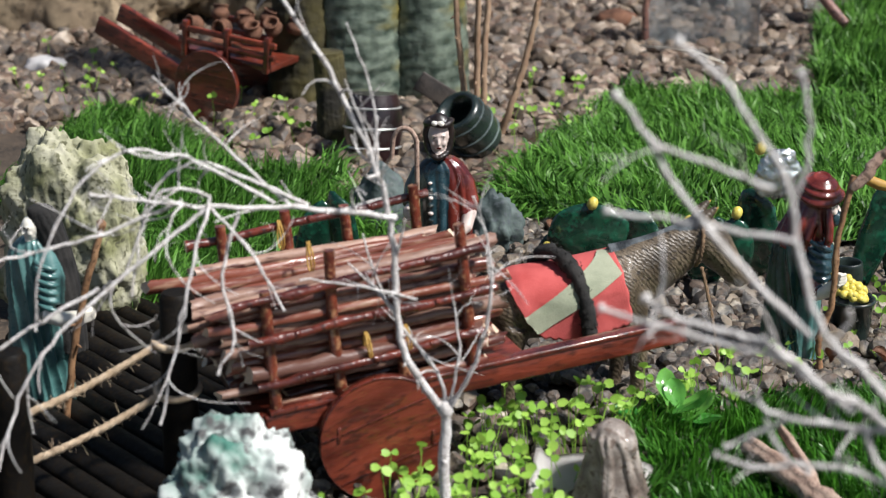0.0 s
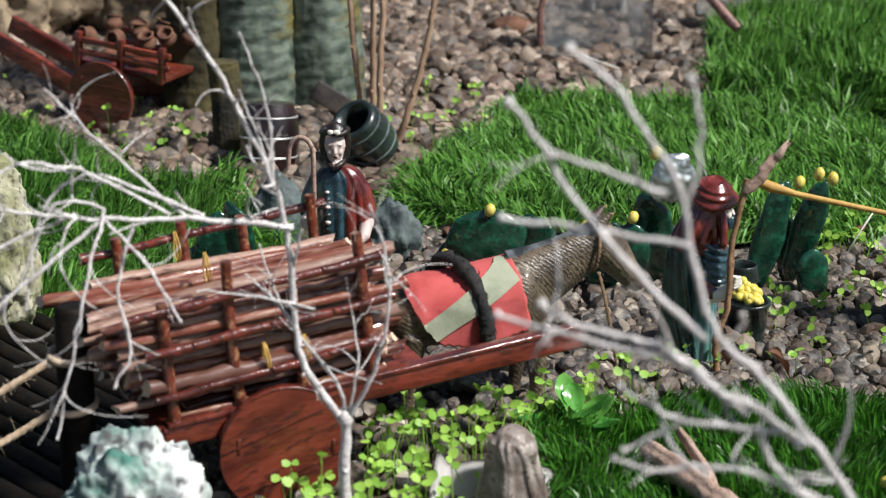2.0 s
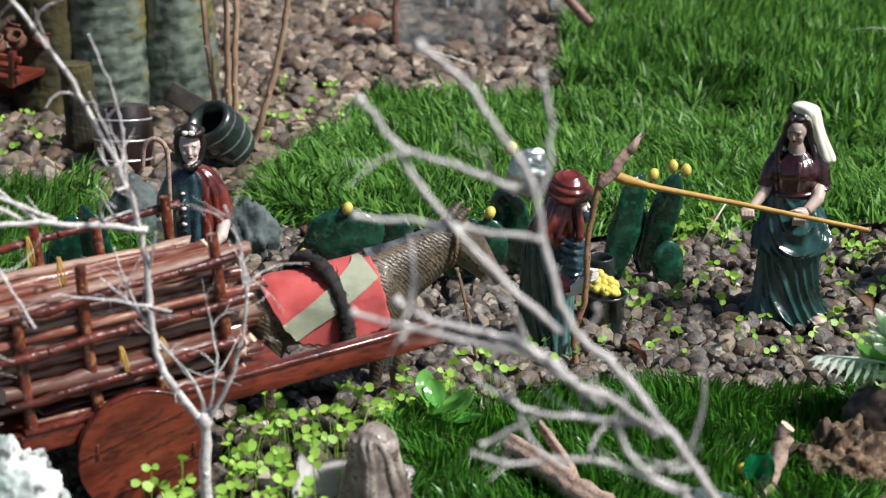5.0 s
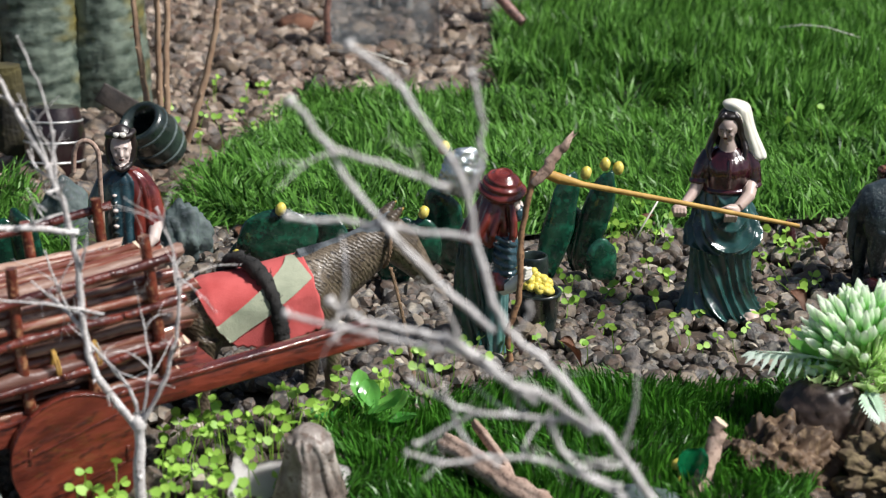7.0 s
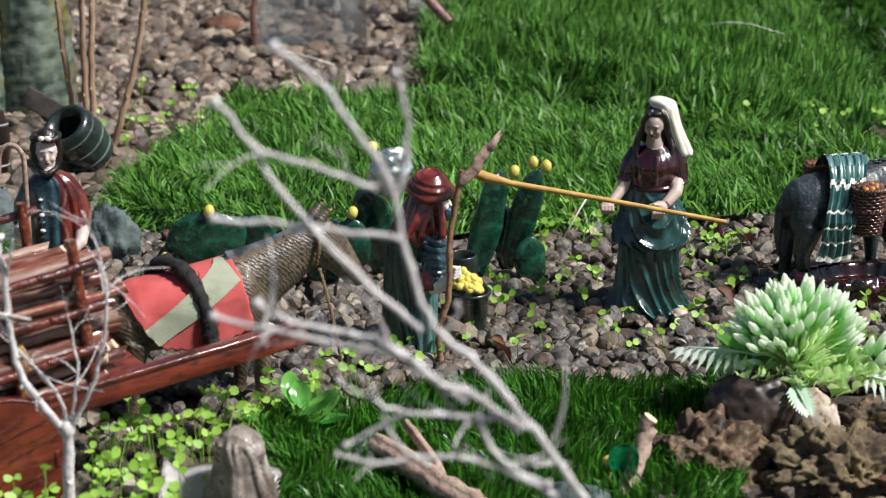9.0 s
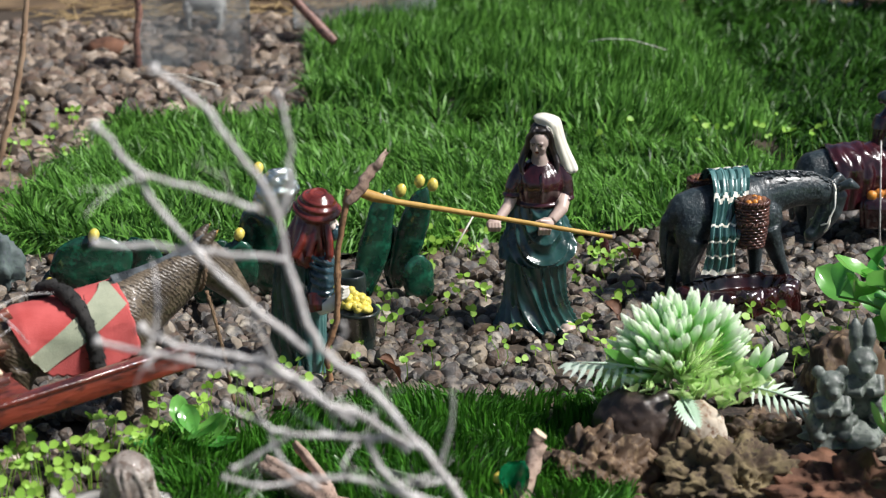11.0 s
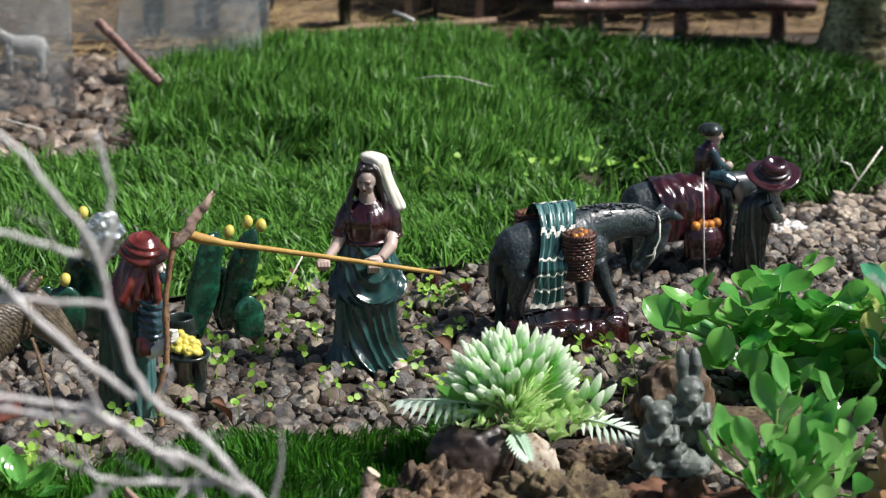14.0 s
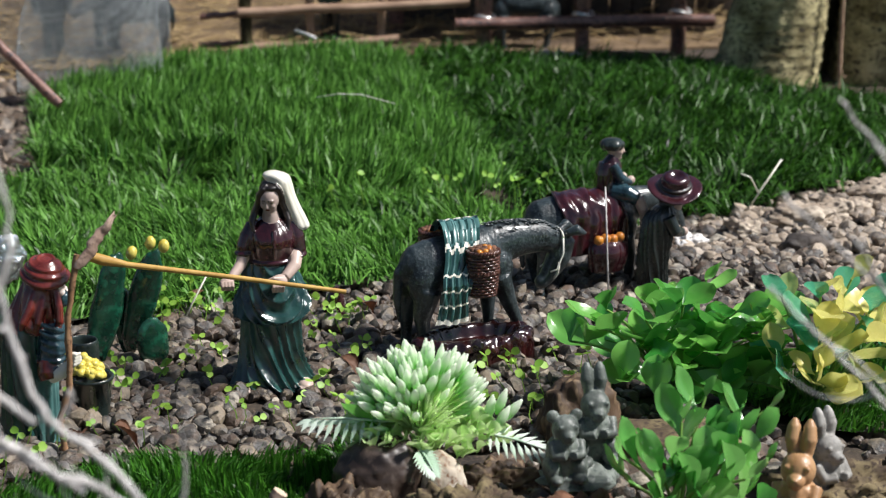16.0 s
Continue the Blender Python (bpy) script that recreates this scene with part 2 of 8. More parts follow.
# darker copy of the flesh: shade painted into the veiled woman's face and neck
SKIN_SHADED = material("shaded_flesh_paint", (0.36, 0.28, 0.245), (0.48, 0.385, 0.34), 0.45, 60, 300, 0.1, coat=0.2)
HAIR = material("dark_hair_paint", (0.009, 0.006, 0.005), (0.025, 0.016, 0.013), 0.4, 90, 400, 0.5, coat=0.4)
CREAM = material("cream_glaze", (0.78, 0.74, 0.62), (0.86, 0.84, 0.75), 0.35, 50, 300, 0.1, coat=0.4)
MULE = material("brown_grey_hide", (0.05, 0.036, 0.022), (0.16, 0.125, 0.085), 0.42, 60, 420, 0.5, coat=0.4, c=(0.03, 0.022, 0.015), wave=170)
MANE = material("silver_black_mane", (0.02, 0.024, 0.026), (0.16, 0.18, 0.19), 0.3, 90, 400, 0.3, coat=0.6)
ROPE_DARK = material("brown_rope", (0.13, 0.08, 0.045), (0.26, 0.17, 0.10), 0.9, 150, 900, 0.8)
DONKEY = material("dark_blue_hide", (0.006, 0.011, 0.013), (0.035, 0.05, 0.055), 0.38, 80, 520, 0.7, coat=0.4, c=(0.055, 0.072, 0.076))
BLANKET = material("red_felt_blanket", (0.42, 0.066, 0.062), (0.52, 0.10, 0.095), 0.95, 60, 900, 0.3)
BLANKET_BAND = material("pale_felt_band", (0.28, 0.31, 0.22), (0.38, 0.40, 0.29), 0.95, 60, 900, 0.3)
BLACKFUR = material("black_felt_strap", (0.008, 0.008, 0.008), (0.03, 0.028, 0.026), 0.9, 80, 600, 0.6)
CLOTH_TEAL = material("light_teal_glaze", (0.04, 0.12, 0.115), (0.10, 0.22, 0.21), 0.3, 55, 300, 0.2, coat=0.6)
WICKER = material("wicker_glaze", (0.035, 0.012, 0.009), (0.12, 0.045, 0.028), 0.3, 120, 500, 0.6, coat=0.6)
ORANGE = material("orange_glaze", (0.30, 0.07, 0.012), (0.62, 0.25, 0.03), 0.35, 100, 400, 0.1, coat=0.5)
GREYSTONE = material("grey_green_cast_stone", (0.03, 0.038, 0.034), (0.20, 0.225, 0.20), 0.5, 70, 400, 0.5, c=(0.08, 0.10, 0.09))
PALESTONE = material("pale_weathered_stone", (0.16, 0.155, 0.14), (0.42, 0.41, 0.38), 0.6, 60, 300, 0.5, c=(0.22, 0.21, 0.19))
TANCLAY = material("tan_clay", (0.36, 0.19, 0.085), (0.50, 0.30, 0.15), 0.4, 55, 350, 0.3, coat=0.4)
GREYBROWN = material("grey_brown_clay", (0.09, 0.068, 0.055), (0.46, 0.41, 0.36), 0.55, 75, 300, 0.5, coat=0.2, c=(0.16, 0.12, 0.095))
PALECLOTH = material("white_plaster", (0.66, 0.63, 0.61), (0.80, 0.78, 0.76), 0.7, 45, 300, 0.3)
PETAL = material("pale_green_petal", (0.42, 0.74, 0.26), (0.90, 0.96, 0.82), 0.4, 60, 300, 0.1, rand=True, transmit=0.52)
# buds run from lime foot to white tip, with glare painted into the white
_pt = PETAL.node_tree
_tc = [n for n in _pt.nodes if n.bl_idname == "ShaderNodeTexCoord"][0]
_sep = _pt.nodes.new("ShaderNodeSeparateXYZ")
_pt.links.new(_tc.outputs["Object"], _sep.inputs[0])
_map = _pt.nodes.new("ShaderNodeMapRange")
_map.inputs["From Min"].default_value, _map.inputs["From Max"].default_value = 0.001, 0.0130
_pt.links.new(_sep.outputs[2], _map.inputs[0])
_ramp = [n for n in _pt.nodes if n.bl_idname == "ShaderNodeValToRGB"][0]
_pt.links.new(_map.outputs[0], _ramp.inputs[0])
_ramp.color_ramp.elements[0].color, _ramp.color_ramp.elements[1].color = (0.38, 0.84, 0.22, 1), (0.93, 0.99, 0.86, 1)
PETAL_STEM = material("lime_stem", (0.52, 0.80, 0.26), (0.78, 0.94, 0.52), 0.5, 60, 300, 0, transmit=0.35)
FERN = material("frosted_fern", (0.50, 0.72, 0.50), (0.80, 0.90, 0.80), 0.5, 60, 300, 0.1, transmit=0.2)
NET = material("plastic_net", (0.22, 0.245, 0.26), (0.36, 0.39, 0.40), 0.5, 60, 300, 0)
GREEN_FOIL = material("green_glass_leaf", (0.0, 0.20, 0.07), (0.02, 0.36, 0.14), 0.15, 60, 300, 0.4, coat=0.8)



# ---------------------------------------------------------------- mesh helpers
def link(name, bm, mats, parent=None, label="", smooth=True):
    me = bpy.data.meshes.new(name)
    bm.normal_update()
    for f in bm.faces:
        if len(f.verts) > 6:
            for e in f.edges:
                e.smooth = False
    bm.to_mesh(me)
    bm.free()
    for m in (mats if isinstance(mats, (list, tuple)) else [mats]):
        me.materials.append(m)
    if smooth:
        me.polygons.foreach_set("use_smooth", [True] * len(me.polygons))
    ob = new(name, me)
    if parent:
        ob.parent = parent
    if label:
        ob["label"] = label
    return ob


def part(name, bm, mats, parent, label="", smooth=True):
    return link(name, bm, mats, parent, label, smooth)


def share(name, me, parent, m):
    """A piece of its own on shared mesh data."""
    ob = new(name, me)
    ob.parent = parent
    ob.matrix_basis = m
    return ob


def thing(name, m, label, category, group="", kind=""):
    ob = new(name)
    ob.empty_display_size = 0.02
    ob.matrix_basis = m
    return tagged(ob, label, category, group, kind)


def tube(bm, pts, radii, seg=8, mat=0, cap=True):
    """A round bar through pts; radii is one number or one for each point."""
    pts = [Vector(p) for p in pts]
    if not isinstance(radii, (list, tuple)):
        radii = [radii] * len(pts)
    rings, up = [], None
    for i, p in enumerate(pts):
        d = (pts[min(i + 1, len(pts) - 1)] - pts[max(i - 1, 0)]).normalized()
        if up is None:
            up = d.orthogonal().normalized()
        up = (up - d * up.dot(d))
        up = up.normalized() if up.length > 1e-6 else d.orthogonal().normalized()
        side = d.cross(up)
        rings.append([bm.verts.new(p + (up * math.cos(a) + side * math.sin(a)) * radii[i]) for a in (2 * math.pi * k / seg for k in range(seg))])
    for a, b in zip(rings, rings[1:]):
        for k in range(seg):
            f = bm.faces.new((a[k], a[(k + 1) % seg], b[(k + 1) % seg], b[k]))
            f.material_index = mat
    if cap:
        for r, flip in ((rings[0], True), (rings[-1], False)):
            f = bm.faces.new(list(reversed(r)) if flip else r)
            f.material_index = mat
    return rings


def loft(bm, rings, seg=20, mat=0, fold=0.0, folds=7, twist=0.0, cap=True, sub=3, shape=None):
    """A closed form through level ellipses (x, y, z, rx, ry), rounded between them; fold drapes it in pleats with sharp valleys."""
    R = np.array(rings, float)
    fine = []
    for i in range(len(R) - 1):
        p0, p1, p2, p3 = R[max(i - 1, 0)], R[i], R[i + 1], R[min(i + 2, len(R) - 1)]
        for k in range(sub):
            t = k / sub
            q = 0.5 * (2 * p1 + (p2 - p0) * t + (2 * p0 - 5 * p1 + 4 * p2 - p3) * t * t + (3 * p1 - p0 - 3 * p2 + p3) * t ** 3)
            q[3:] = np.clip(q[3:], np.minimum(p1, p2)[3:] * 0.9, np.maximum(p1, p2)[3:] * 1.08)
            fine.append(q)
    fine.append(R[-1])
    made, n = [], len(fine)
    for i, (x, y, z, rx, ry) in enumerate(fine):
        t = i / (n - 1)
        amp = fold * (1 - 0.75 * t)
        ring = []
        for k in range(seg):
            a = 2 * math.pi * k / seg
            s = folds * a * 0.5 + twist * t * (len(rings) - 1) + 0.9 * math.sin(2 * a + 1) + 0.5 * math.sin(3 * a + 4 * t)
            w = 1 + amp * (2 * abs(math.sin(s)) - 1.2)
            dz = 0.0
            if shape:
                w, dz = shape(a, t)
            ring.append(bm.verts.new((x + rx * w * math.cos(a), y + ry * w * math.sin(a), z + dz)))
        made.append(ring)
    for a, b in zip(made, made[1:]):
        for k in range(seg):
            bm.faces.new((a[k], a[(k + 1) % seg], b[(k + 1) % seg], b[k])).material_index = mat
    if cap:
        bm.faces.new(list(reversed(made[0]))).material_index = mat
        bm.faces.new(made[-1]).material_index = mat
    return made


def ball(bm, c, r, mat=0, sub=2, rough=0.0, freq=1.0, seed=0.0, m=None):
    """An ellipsoid of radii r about c, roughened by noise."""
    res = bmesh.ops.create_icosphere(bm, subdivisions=sub, radius=1.0)
    r = r if isinstance(r, (list, tuple)) else (r, r, r)
    for v in res["verts"]:
        n = v.co.copy()
        k = 1.0
        if rough:
            k += rough * (noise.noise(n * freq + Vector((seed, seed * 0.7, 3.1))) + 0.5 * noise.noise(n * freq * 2.3 + Vector((seed, 1.7, 0))) + 0.25 * noise.noise(n * freq * 5.1 + Vector((2.2, seed, 0))))
        q = Vector((n.x * r[0] * k, n.y * r[1] * k, n.z * r[2] * k))
        v.co = (m @ q if m else q) + Vector(c)
    for v in res["verts"]:
        for f in v.link_faces:
            f.material_index = mat


def box(bm, c, s, mat=0, m=None, bevel=0.0):
    res = bmesh.ops.create_cube(bm, size=1.0)
    for v in res["verts"]:
        q = Vector((v.co.x * s[0], v.co.y * s[1], v.co.z * s[2]))
        v.co = (m @ q if m else q) + Vector(c)
    for v in res["verts"]:
        for f in v.link_faces:
            f.material_index = mat
    if bevel:
        edges = list({e for v in res["verts"] for e in v.link_edges})
        bmesh.ops.bevel(bm, geom=edges, offset=bevel, segments=2, affect='EDGES', profile=0.6)


def leaf_bm(length, width, bend=0.25, fold=0.2, n=12):
    """A rounded paddle leaf from the origin along +y, cupped along its midrib."""
    bm = bmesh.new()
    rows = []
    for i in range(n + 1):
        t = i / n
        u = min(1.0, t / 0.58)
        w = width * 0.5 * (0.10 + 0.90 * u * u * (3 - 2 * u) if t < 0.58 else math.sqrt(max(0.003, 1 - ((t - 0.58) / 0.42) ** 2)))
        y, z = length * t, bend * length * math.sin(t * 2.2) * 0.5
        rib = -0.035 * width * math.sin(math.pi * t)
        wave = 0.05 * width * math.sin(9 * t + length * 700)
        rows.append([bm.verts.new((-w, y, z + fold * w + wave)), bm.verts.new((-w * 0.5, y, z + fold * w * 0.45)), bm.verts.new((0, y, z + rib)),
                     bm.verts.new((w * 0.5, y, z + fold * w * 0.45)), bm.verts.new((w, y, z + fold * w - wave))])
    for a, b in zip(rows, rows[1:]):
        for k in range(4):
            bm.faces.new((a[k], a[k + 1], b[k + 1], b[k]))
    return bm


def fuse(bm, voxel, soft=2):
    """Melts overlapping forms into one cast skin; each spot keeps the paint of the form below it."""
    bm.normal_update()
    bm.faces.ensure_lookup_table()
    tree = BVHTree.FromBMesh(bm)
    paint = [f.material_index for f in bm.faces]
    me = bpy.data.meshes.new("cast")
    bm.to_mesh(me)
    bm.free()
    ob = new("cast", me)
    md = ob.modifiers.new("skin", 'REMESH')
    md.mode = 'VOXEL'
    md.voxel_size = voxel
    md.use_smooth_shade = True
    skin = bpy.data.meshes.new_from_object(ob.evaluated_get(bpy.context.evaluated_depsgraph_get()))
    out = bmesh.new()
    out.from_mesh(skin)
    bpy.data.objects.remove(ob)
    bpy.data.meshes.remove(me)
    bpy.data.meshes.remove(skin)
    for _ in range(soft):
        bmesh.ops.smooth_vert(out, verts=out.verts, factor=0.5, use_axis_x=True, use_axis_y=True, use_axis_z=True)
    for f in out.faces:
        k = tree.find_nearest(f.calc_center_median())[2]
        f.material_index = paint[k] if k is not None else 0
    return out


def shift(bm, first, m):
    """Moves all that was added since vertex number first."""
    bm.verts.ensure_lookup_table()
    for v in bm.verts[first:]:
        v.co = m @ v.co


def oval(bm, secs, seg=24, mat=0):
    """A limb or trunk in the plane y = const: sections (x, y, z, half width, half height) square to its run."""
    P = [Vector(q[:3]) for q in secs]
    rings = []
    for i, (x, y, z, a, b) in enumerate(secs):
        d = (P[min(i + 1, len(P) - 1)] - P[max(i - 1, 0)]).normalized()
        up = Vector((0, 1, 0)).cross(d).normalized() * -1
        rings.append([bm.verts.new(P[i] + Vector((0, 1, 0)) * a * math.cos(t) + up * b * math.sin(t)) for t in (2 * math.pi * k / seg for k in range(seg))])
    for a, b in zip(rings, rings[1:]):
        for k in range(seg):
            bm.faces.new((a[k], a[(k + 1) % seg], b[(k + 1) % seg], b[k])).material_index = mat
    bm.faces.new(list(reversed(rings[0]))).material_index = mat
    bm.faces.new(rings[-1]).material_index = mat


def mesh_of(name, bm, mat, smooth=True, crisp=0):
    me = bpy.data.meshes.new(name)
    bm.normal_update()
    bm.to_mesh(me)
    bm.free()
    me.materials.append(mat)
    if smooth:
        me.polygons.foreach_set("use_smooth", [True] * len(me.polygons))
    if crisp:
        me.set_sharp_from_angle(angle=radians(crisp))
    return me


def aim(p, d, roll=0.0, s=1.0):
    """A pose at p whose +y runs along d."""
    q = Vector(d).to_track_quat('Y', 'Z')
    return Matrix.Translation(p) @ q.to_matrix().to_4x4() @ Matrix.Rotation(roll, 4, 'Y') @ Matrix.Diagonal((s, s, s, 1))


def inside(poly, x, y):
    hit = np.zeros(len(x), bool)
    px, py = np.array(poly).T
    for i in range(len(px)):
        j = i - 1
        c = (py[i] > y) != (py[j] > y)
        hit ^= c & (x < (px[j] - px[i]) * (y - py[i]) / (py[j] - py[i] + 1e-12) + px[i])
    return hit


def scatter(rng, poly, per_m2):
    """Random places inside a polygon of the plan."""
    p = np.array(poly)
    lo, hi = p.min(0), p.max(0)
    n = int(per_m2 * (hi - lo).prod())
    q = lo + rng.random((n, 2)) * (hi - lo)
    return q[inside(poly, q[:, 0], q[:, 1])]


def edge_distance(poly, q):
    """How far places lie from a polygon's outline."""
    p = np.array(poly)
    best = np.full(len(q), 9.0)
    for a, b in zip(p, np.roll(p, -1, 0)):
        d = b - a
        t = np.clip(((q - a) @ d) / (d @ d), 0, 1)
        best = np.minimum(best, np.linalg.norm(q - a - t[:, None] * d, axis=1))
    return best


def ground_z(x, y):
    return 0.004 * noise.noise(Vector((x * 7, y * 7, 0))) + 0.003 * noise.noise(Vector((x * 19, y * 19, 5)))


def fast_mesh(name, verts, faces, mat, smooth=True, crisp=0):
    me = bpy.data.meshes.new(name)
    me.from_pydata(verts, [], faces)
    me.materials.append(mat)
    if smooth:
        me.polygons.foreach_set("use_smooth", [True] * len(me.polygons))
    if crisp:
        me.set_sharp_from_angle(angle=radians(crisp))
    return me



# ---------------------------------------------------------------- ground and lawns
def ground():
    xs = [-40, -15, -5, -2.5, -1.4] + [-1.0 + 0.025 * i for i in range(93)] + [1.7, 2.5, 5, 15, 40]
    ys = [-40, -15, -5, -1, 0.2] + [0.6 + 0.025 * i for i in range(97)] + [3.4, 4.5, 8, 20, 40]
    verts = [(x, y, ground_z(x, y) if -1.1 < x < 1.4 and 0.5 < y < 3.1 else 0.0) for y in ys for x in xs]
    n = len(xs)
    faces = [(j * n + i, j * n + i + 1, (j + 1) * n + i + 1, (j + 1) * n + i) for j in range(len(ys) - 1) for i in range(n - 1)]
    ob = new("ground", fast_mesh("ground", verts, faces, SOIL))
    return tagged(ob, "brown earth floor of the model landscape, strewn with stones", "ground", kind="structure")


GROUND = ground()

bm = bmesh.new()
box(bm, (0.2, 3.45, 0.3), (5.2, 0.12, 0.62), bevel=0.02)
tagged(link("wall_north", bm, WALLSTONE), "rough brown earthen back wall of the display", "wall", kind="structure")


def lawn(name, poly, density, height, lean, mat, label, lift=0.008, dome=0.0, width=0.0025, seed=1):
    """A cut piece of artificial turf: its backing and its blades, which lean one way with scatter."""
    rng = np.random.default_rng(seed)
    p = np.array(poly)
    c = p.mean(0)
    top = thing(name, pose(c[0], c[1], 0), label, "artificial grass", "turf mats")
    q = scatter(rng, poly, density)
    d = edge_distance(poly, q)

    def h(dist, xy):
        return lift + dome * np.minimum(1, dist / 0.12) ** 0.6 + 0.004 * np.sin(xy[:, 0] * 31 + xy[:, 1] * 17)
    z = h(d, q)
    n = len(q)
    # tufts lean together: the direction drifts over the mat
    drift = 1.3 * np.sin(q[:, 0] * 47 + 3 * np.sin(q[:, 1] * 29)) + 0.9 * np.sin(q[:, 1] * 71 + 2 * np.sin(q[:, 0] * 53))
    az = lean[0] + drift + rng.normal(0, 0.55, n)
    tilt = np.abs(lean[1] + 0.22 * np.sin(q[:, 0] * 83 + q[:, 1] * 61) + rng.normal(0, 0.30, n))
    near = d < 0.02
    tilt = np.where(near, tilt + 0.25, tilt)
    L = height * (0.55 + 0.6 * rng.random(n))
    wd = width * (0.6 + 0.7 * rng.random(n))
    face = rng.random(n) * math.pi
    dx, dy = np.cos(az), np.sin(az)
    base = np.column_stack([q - c, z])
    wv = np.column_stack([np.cos(face), np.sin(face), np.zeros(n)]) * wd[:, None] * 0.5
    s1 = np.column_stack([dx * np.sin(tilt * 0.7), dy * np.sin(tilt * 0.7), np.cos(tilt * 0.7)]) * (L * 0.55)[:, None]
    s2 = np.column_stack([dx * np.sin(tilt * 1.6), dy * np.sin(tilt * 1.6), np.cos(tilt * 1.6)]) * (L * 0.45)[:, None]
    mid, tip = base + s1, base + s1 + s2
    V = np.stack([base - wv, base + wv, mid + wv * 0.85, mid - wv * 0.85, tip + wv * 0.12, tip - wv * 0.12], 1).reshape(-1, 3)
    k = np.arange(n)[:, None] * 6
    F = np.concatenate([k + [0, 1, 2, 3], k + [3, 2, 4, 5]], 1).reshape(-1, 4)
    blades = new("grass_pile", fast_mesh("grass_pile", V.tolist(), F.tolist(), mat))
    blades.parent = top
    tagged(blades, "", "", kind="stuff")
    bm = bmesh.new()
    g = 0.02
    lo, hi = p.min(0), p.max(0)
    xs, ys = np.arange(lo[0], hi[0] + g, g), np.arange(lo[1], hi[1] + g, g)
    X, Y = np.meshgrid(xs, ys)
    pts = np.column_stack([X.ravel(), Y.ravel()])
    ins = inside(poly, pts[:, 0], pts[:, 1])
    zz = np.where(ins, h(edge_distance(poly, pts), pts), 0.001)
    vs = [bm.verts.new((a - c[0], b - c[1], e)) for (a, b), e in zip(pts, zz)]
    w = len(xs)
    for j in range(len(ys) - 1):
        for i in range(w - 1):
            quad = (j * w + i, j * w + i + 1, (j + 1) * w + i + 1, (j + 1) * w + i)
            if all(ins[k] for k in quad):
                bm.faces.new([vs[k] for k in quad])
    for v in [v for v in bm.verts if not v.link_faces]:
        bm.verts.remove(v)
    part("backing", bm, TURF_BACK, top)
    return top


LAWN_A = [(-0.285, 1.50), (-0.275, 1.62), (-0.251, 1.72), (-0.217, 1.90), (-0.014, 1.93), (0.174, 1.84), (0.30, 1.79), (0.40, 1.76), (0.43, 1.66), (0.36, 1.58), (0.30, 1.52), (0.24, 1.50), (0.143, 1.50), (0.079, 1.46), (0.021, 1.46), (-0.074, 1.46), (-0.141, 1.46), (-0.204, 1.46)]
LAWN_B = [(-0.02, 1.95), (-0.025, 2.28), (0.07, 2.42), (0.25, 2.49), (0.455, 2.50), (0.452, 2.149), (0.440, 1.79), (0.342, 1.77), (0.238, 1.80), (0.107, 1.90)]
LAWN_C = [(0.480, 2.56), (0.555, 2.54), (0.843, 2.38), (0.885, 2.178), (1.02, 2.09), (0.95, 1.86), (0.66, 1.70), (0.588, 1.66), (0.435, 1.68), (0.441, 1.80), (0.462, 2.1)]
LAWN_D = [(-0.115, 1.10), (-0.059, 1.125), (0.043, 1.15), (0.176, 1.155), (0.20, 1.13), (0.19, 1.06), (0.16, 0.96), (0.10, 0.86), (-0.06, 0.86), (-0.104, 1.0)]
LAWN_E = [(-0.72, 1.73), (-0.617, 1.70), (-0.52, 1.579), (-0.43, 1.58), (-0.34, 1.42), (-0.33, 1.30), (-0.42, 1.24), (-0.502, 1.20), (-0.70, 1.45)]
lawn("turf_mat", LAWN_A, 88000, 0.031, (2.4, 0.85), GRASS, "bright green artificial turf strip lying behind the path", width=0.0025, seed=1)
lawn("turf_mat", LAWN_B, 68000, 0.034, (1.0, 0.45), GRASS, "thick green artificial turf mound bulging above the path", lift=0.012, dome=0.020, width=0.0028, seed=2)
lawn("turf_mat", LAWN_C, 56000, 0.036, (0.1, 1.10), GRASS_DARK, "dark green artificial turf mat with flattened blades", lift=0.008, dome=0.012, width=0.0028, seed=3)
lawn("turf_mat", LAWN_D, 170000, 0.015, (-1.6, 0.35), GRASS_SHORT, "short dark green artificial turf patch along the path", width=0.0016, seed=4)
LAWN_F = [(0.50, 1.12), (0.60, 1.10), (0.66, 1.20), (0.62, 1.27), (0.52, 1.25), (0.44, 1.20)]
lawn("turf_mat", LAWN_F, 150000, 0.018, (-1.6, 0.5), GRASS_SHORT, "small dark green turf patch under the leafy plants", width=0.0016, seed=6)
lawn("turf_mat", LAWN_E, 90000, 0.030, (-0.5, 0.7), GRASS, "green artificial turf patch behind the loaded cart", width=0.0019, seed=5)


# ---------------------------------------------------------------- dry trees in front
def twig_points(rng, p, d, length, r, wander=0.34, rise=0.03):
    """A twig that curls slowly one way, with small kinks."""
    n = max(5, int(length / 0.004))
    pts, rad = [Vector(p)], [r]
    d = Vector(d).normalized()
    curl = Vector(rng.normal(0, 1.0, 3)) * 1.6 * (length / 0.04) / n + Vector((0, 0, rise)) * 0.4
    for i in range(n):
        d = (d + curl + Vector(rng.normal(0, wander, 3)) * 0.16).normalized()
        pts.append(pts[-1] + d * (length / n))
        rad.append(r * (1 - 0.6 * (i + 1) / n))
    return pts, rad


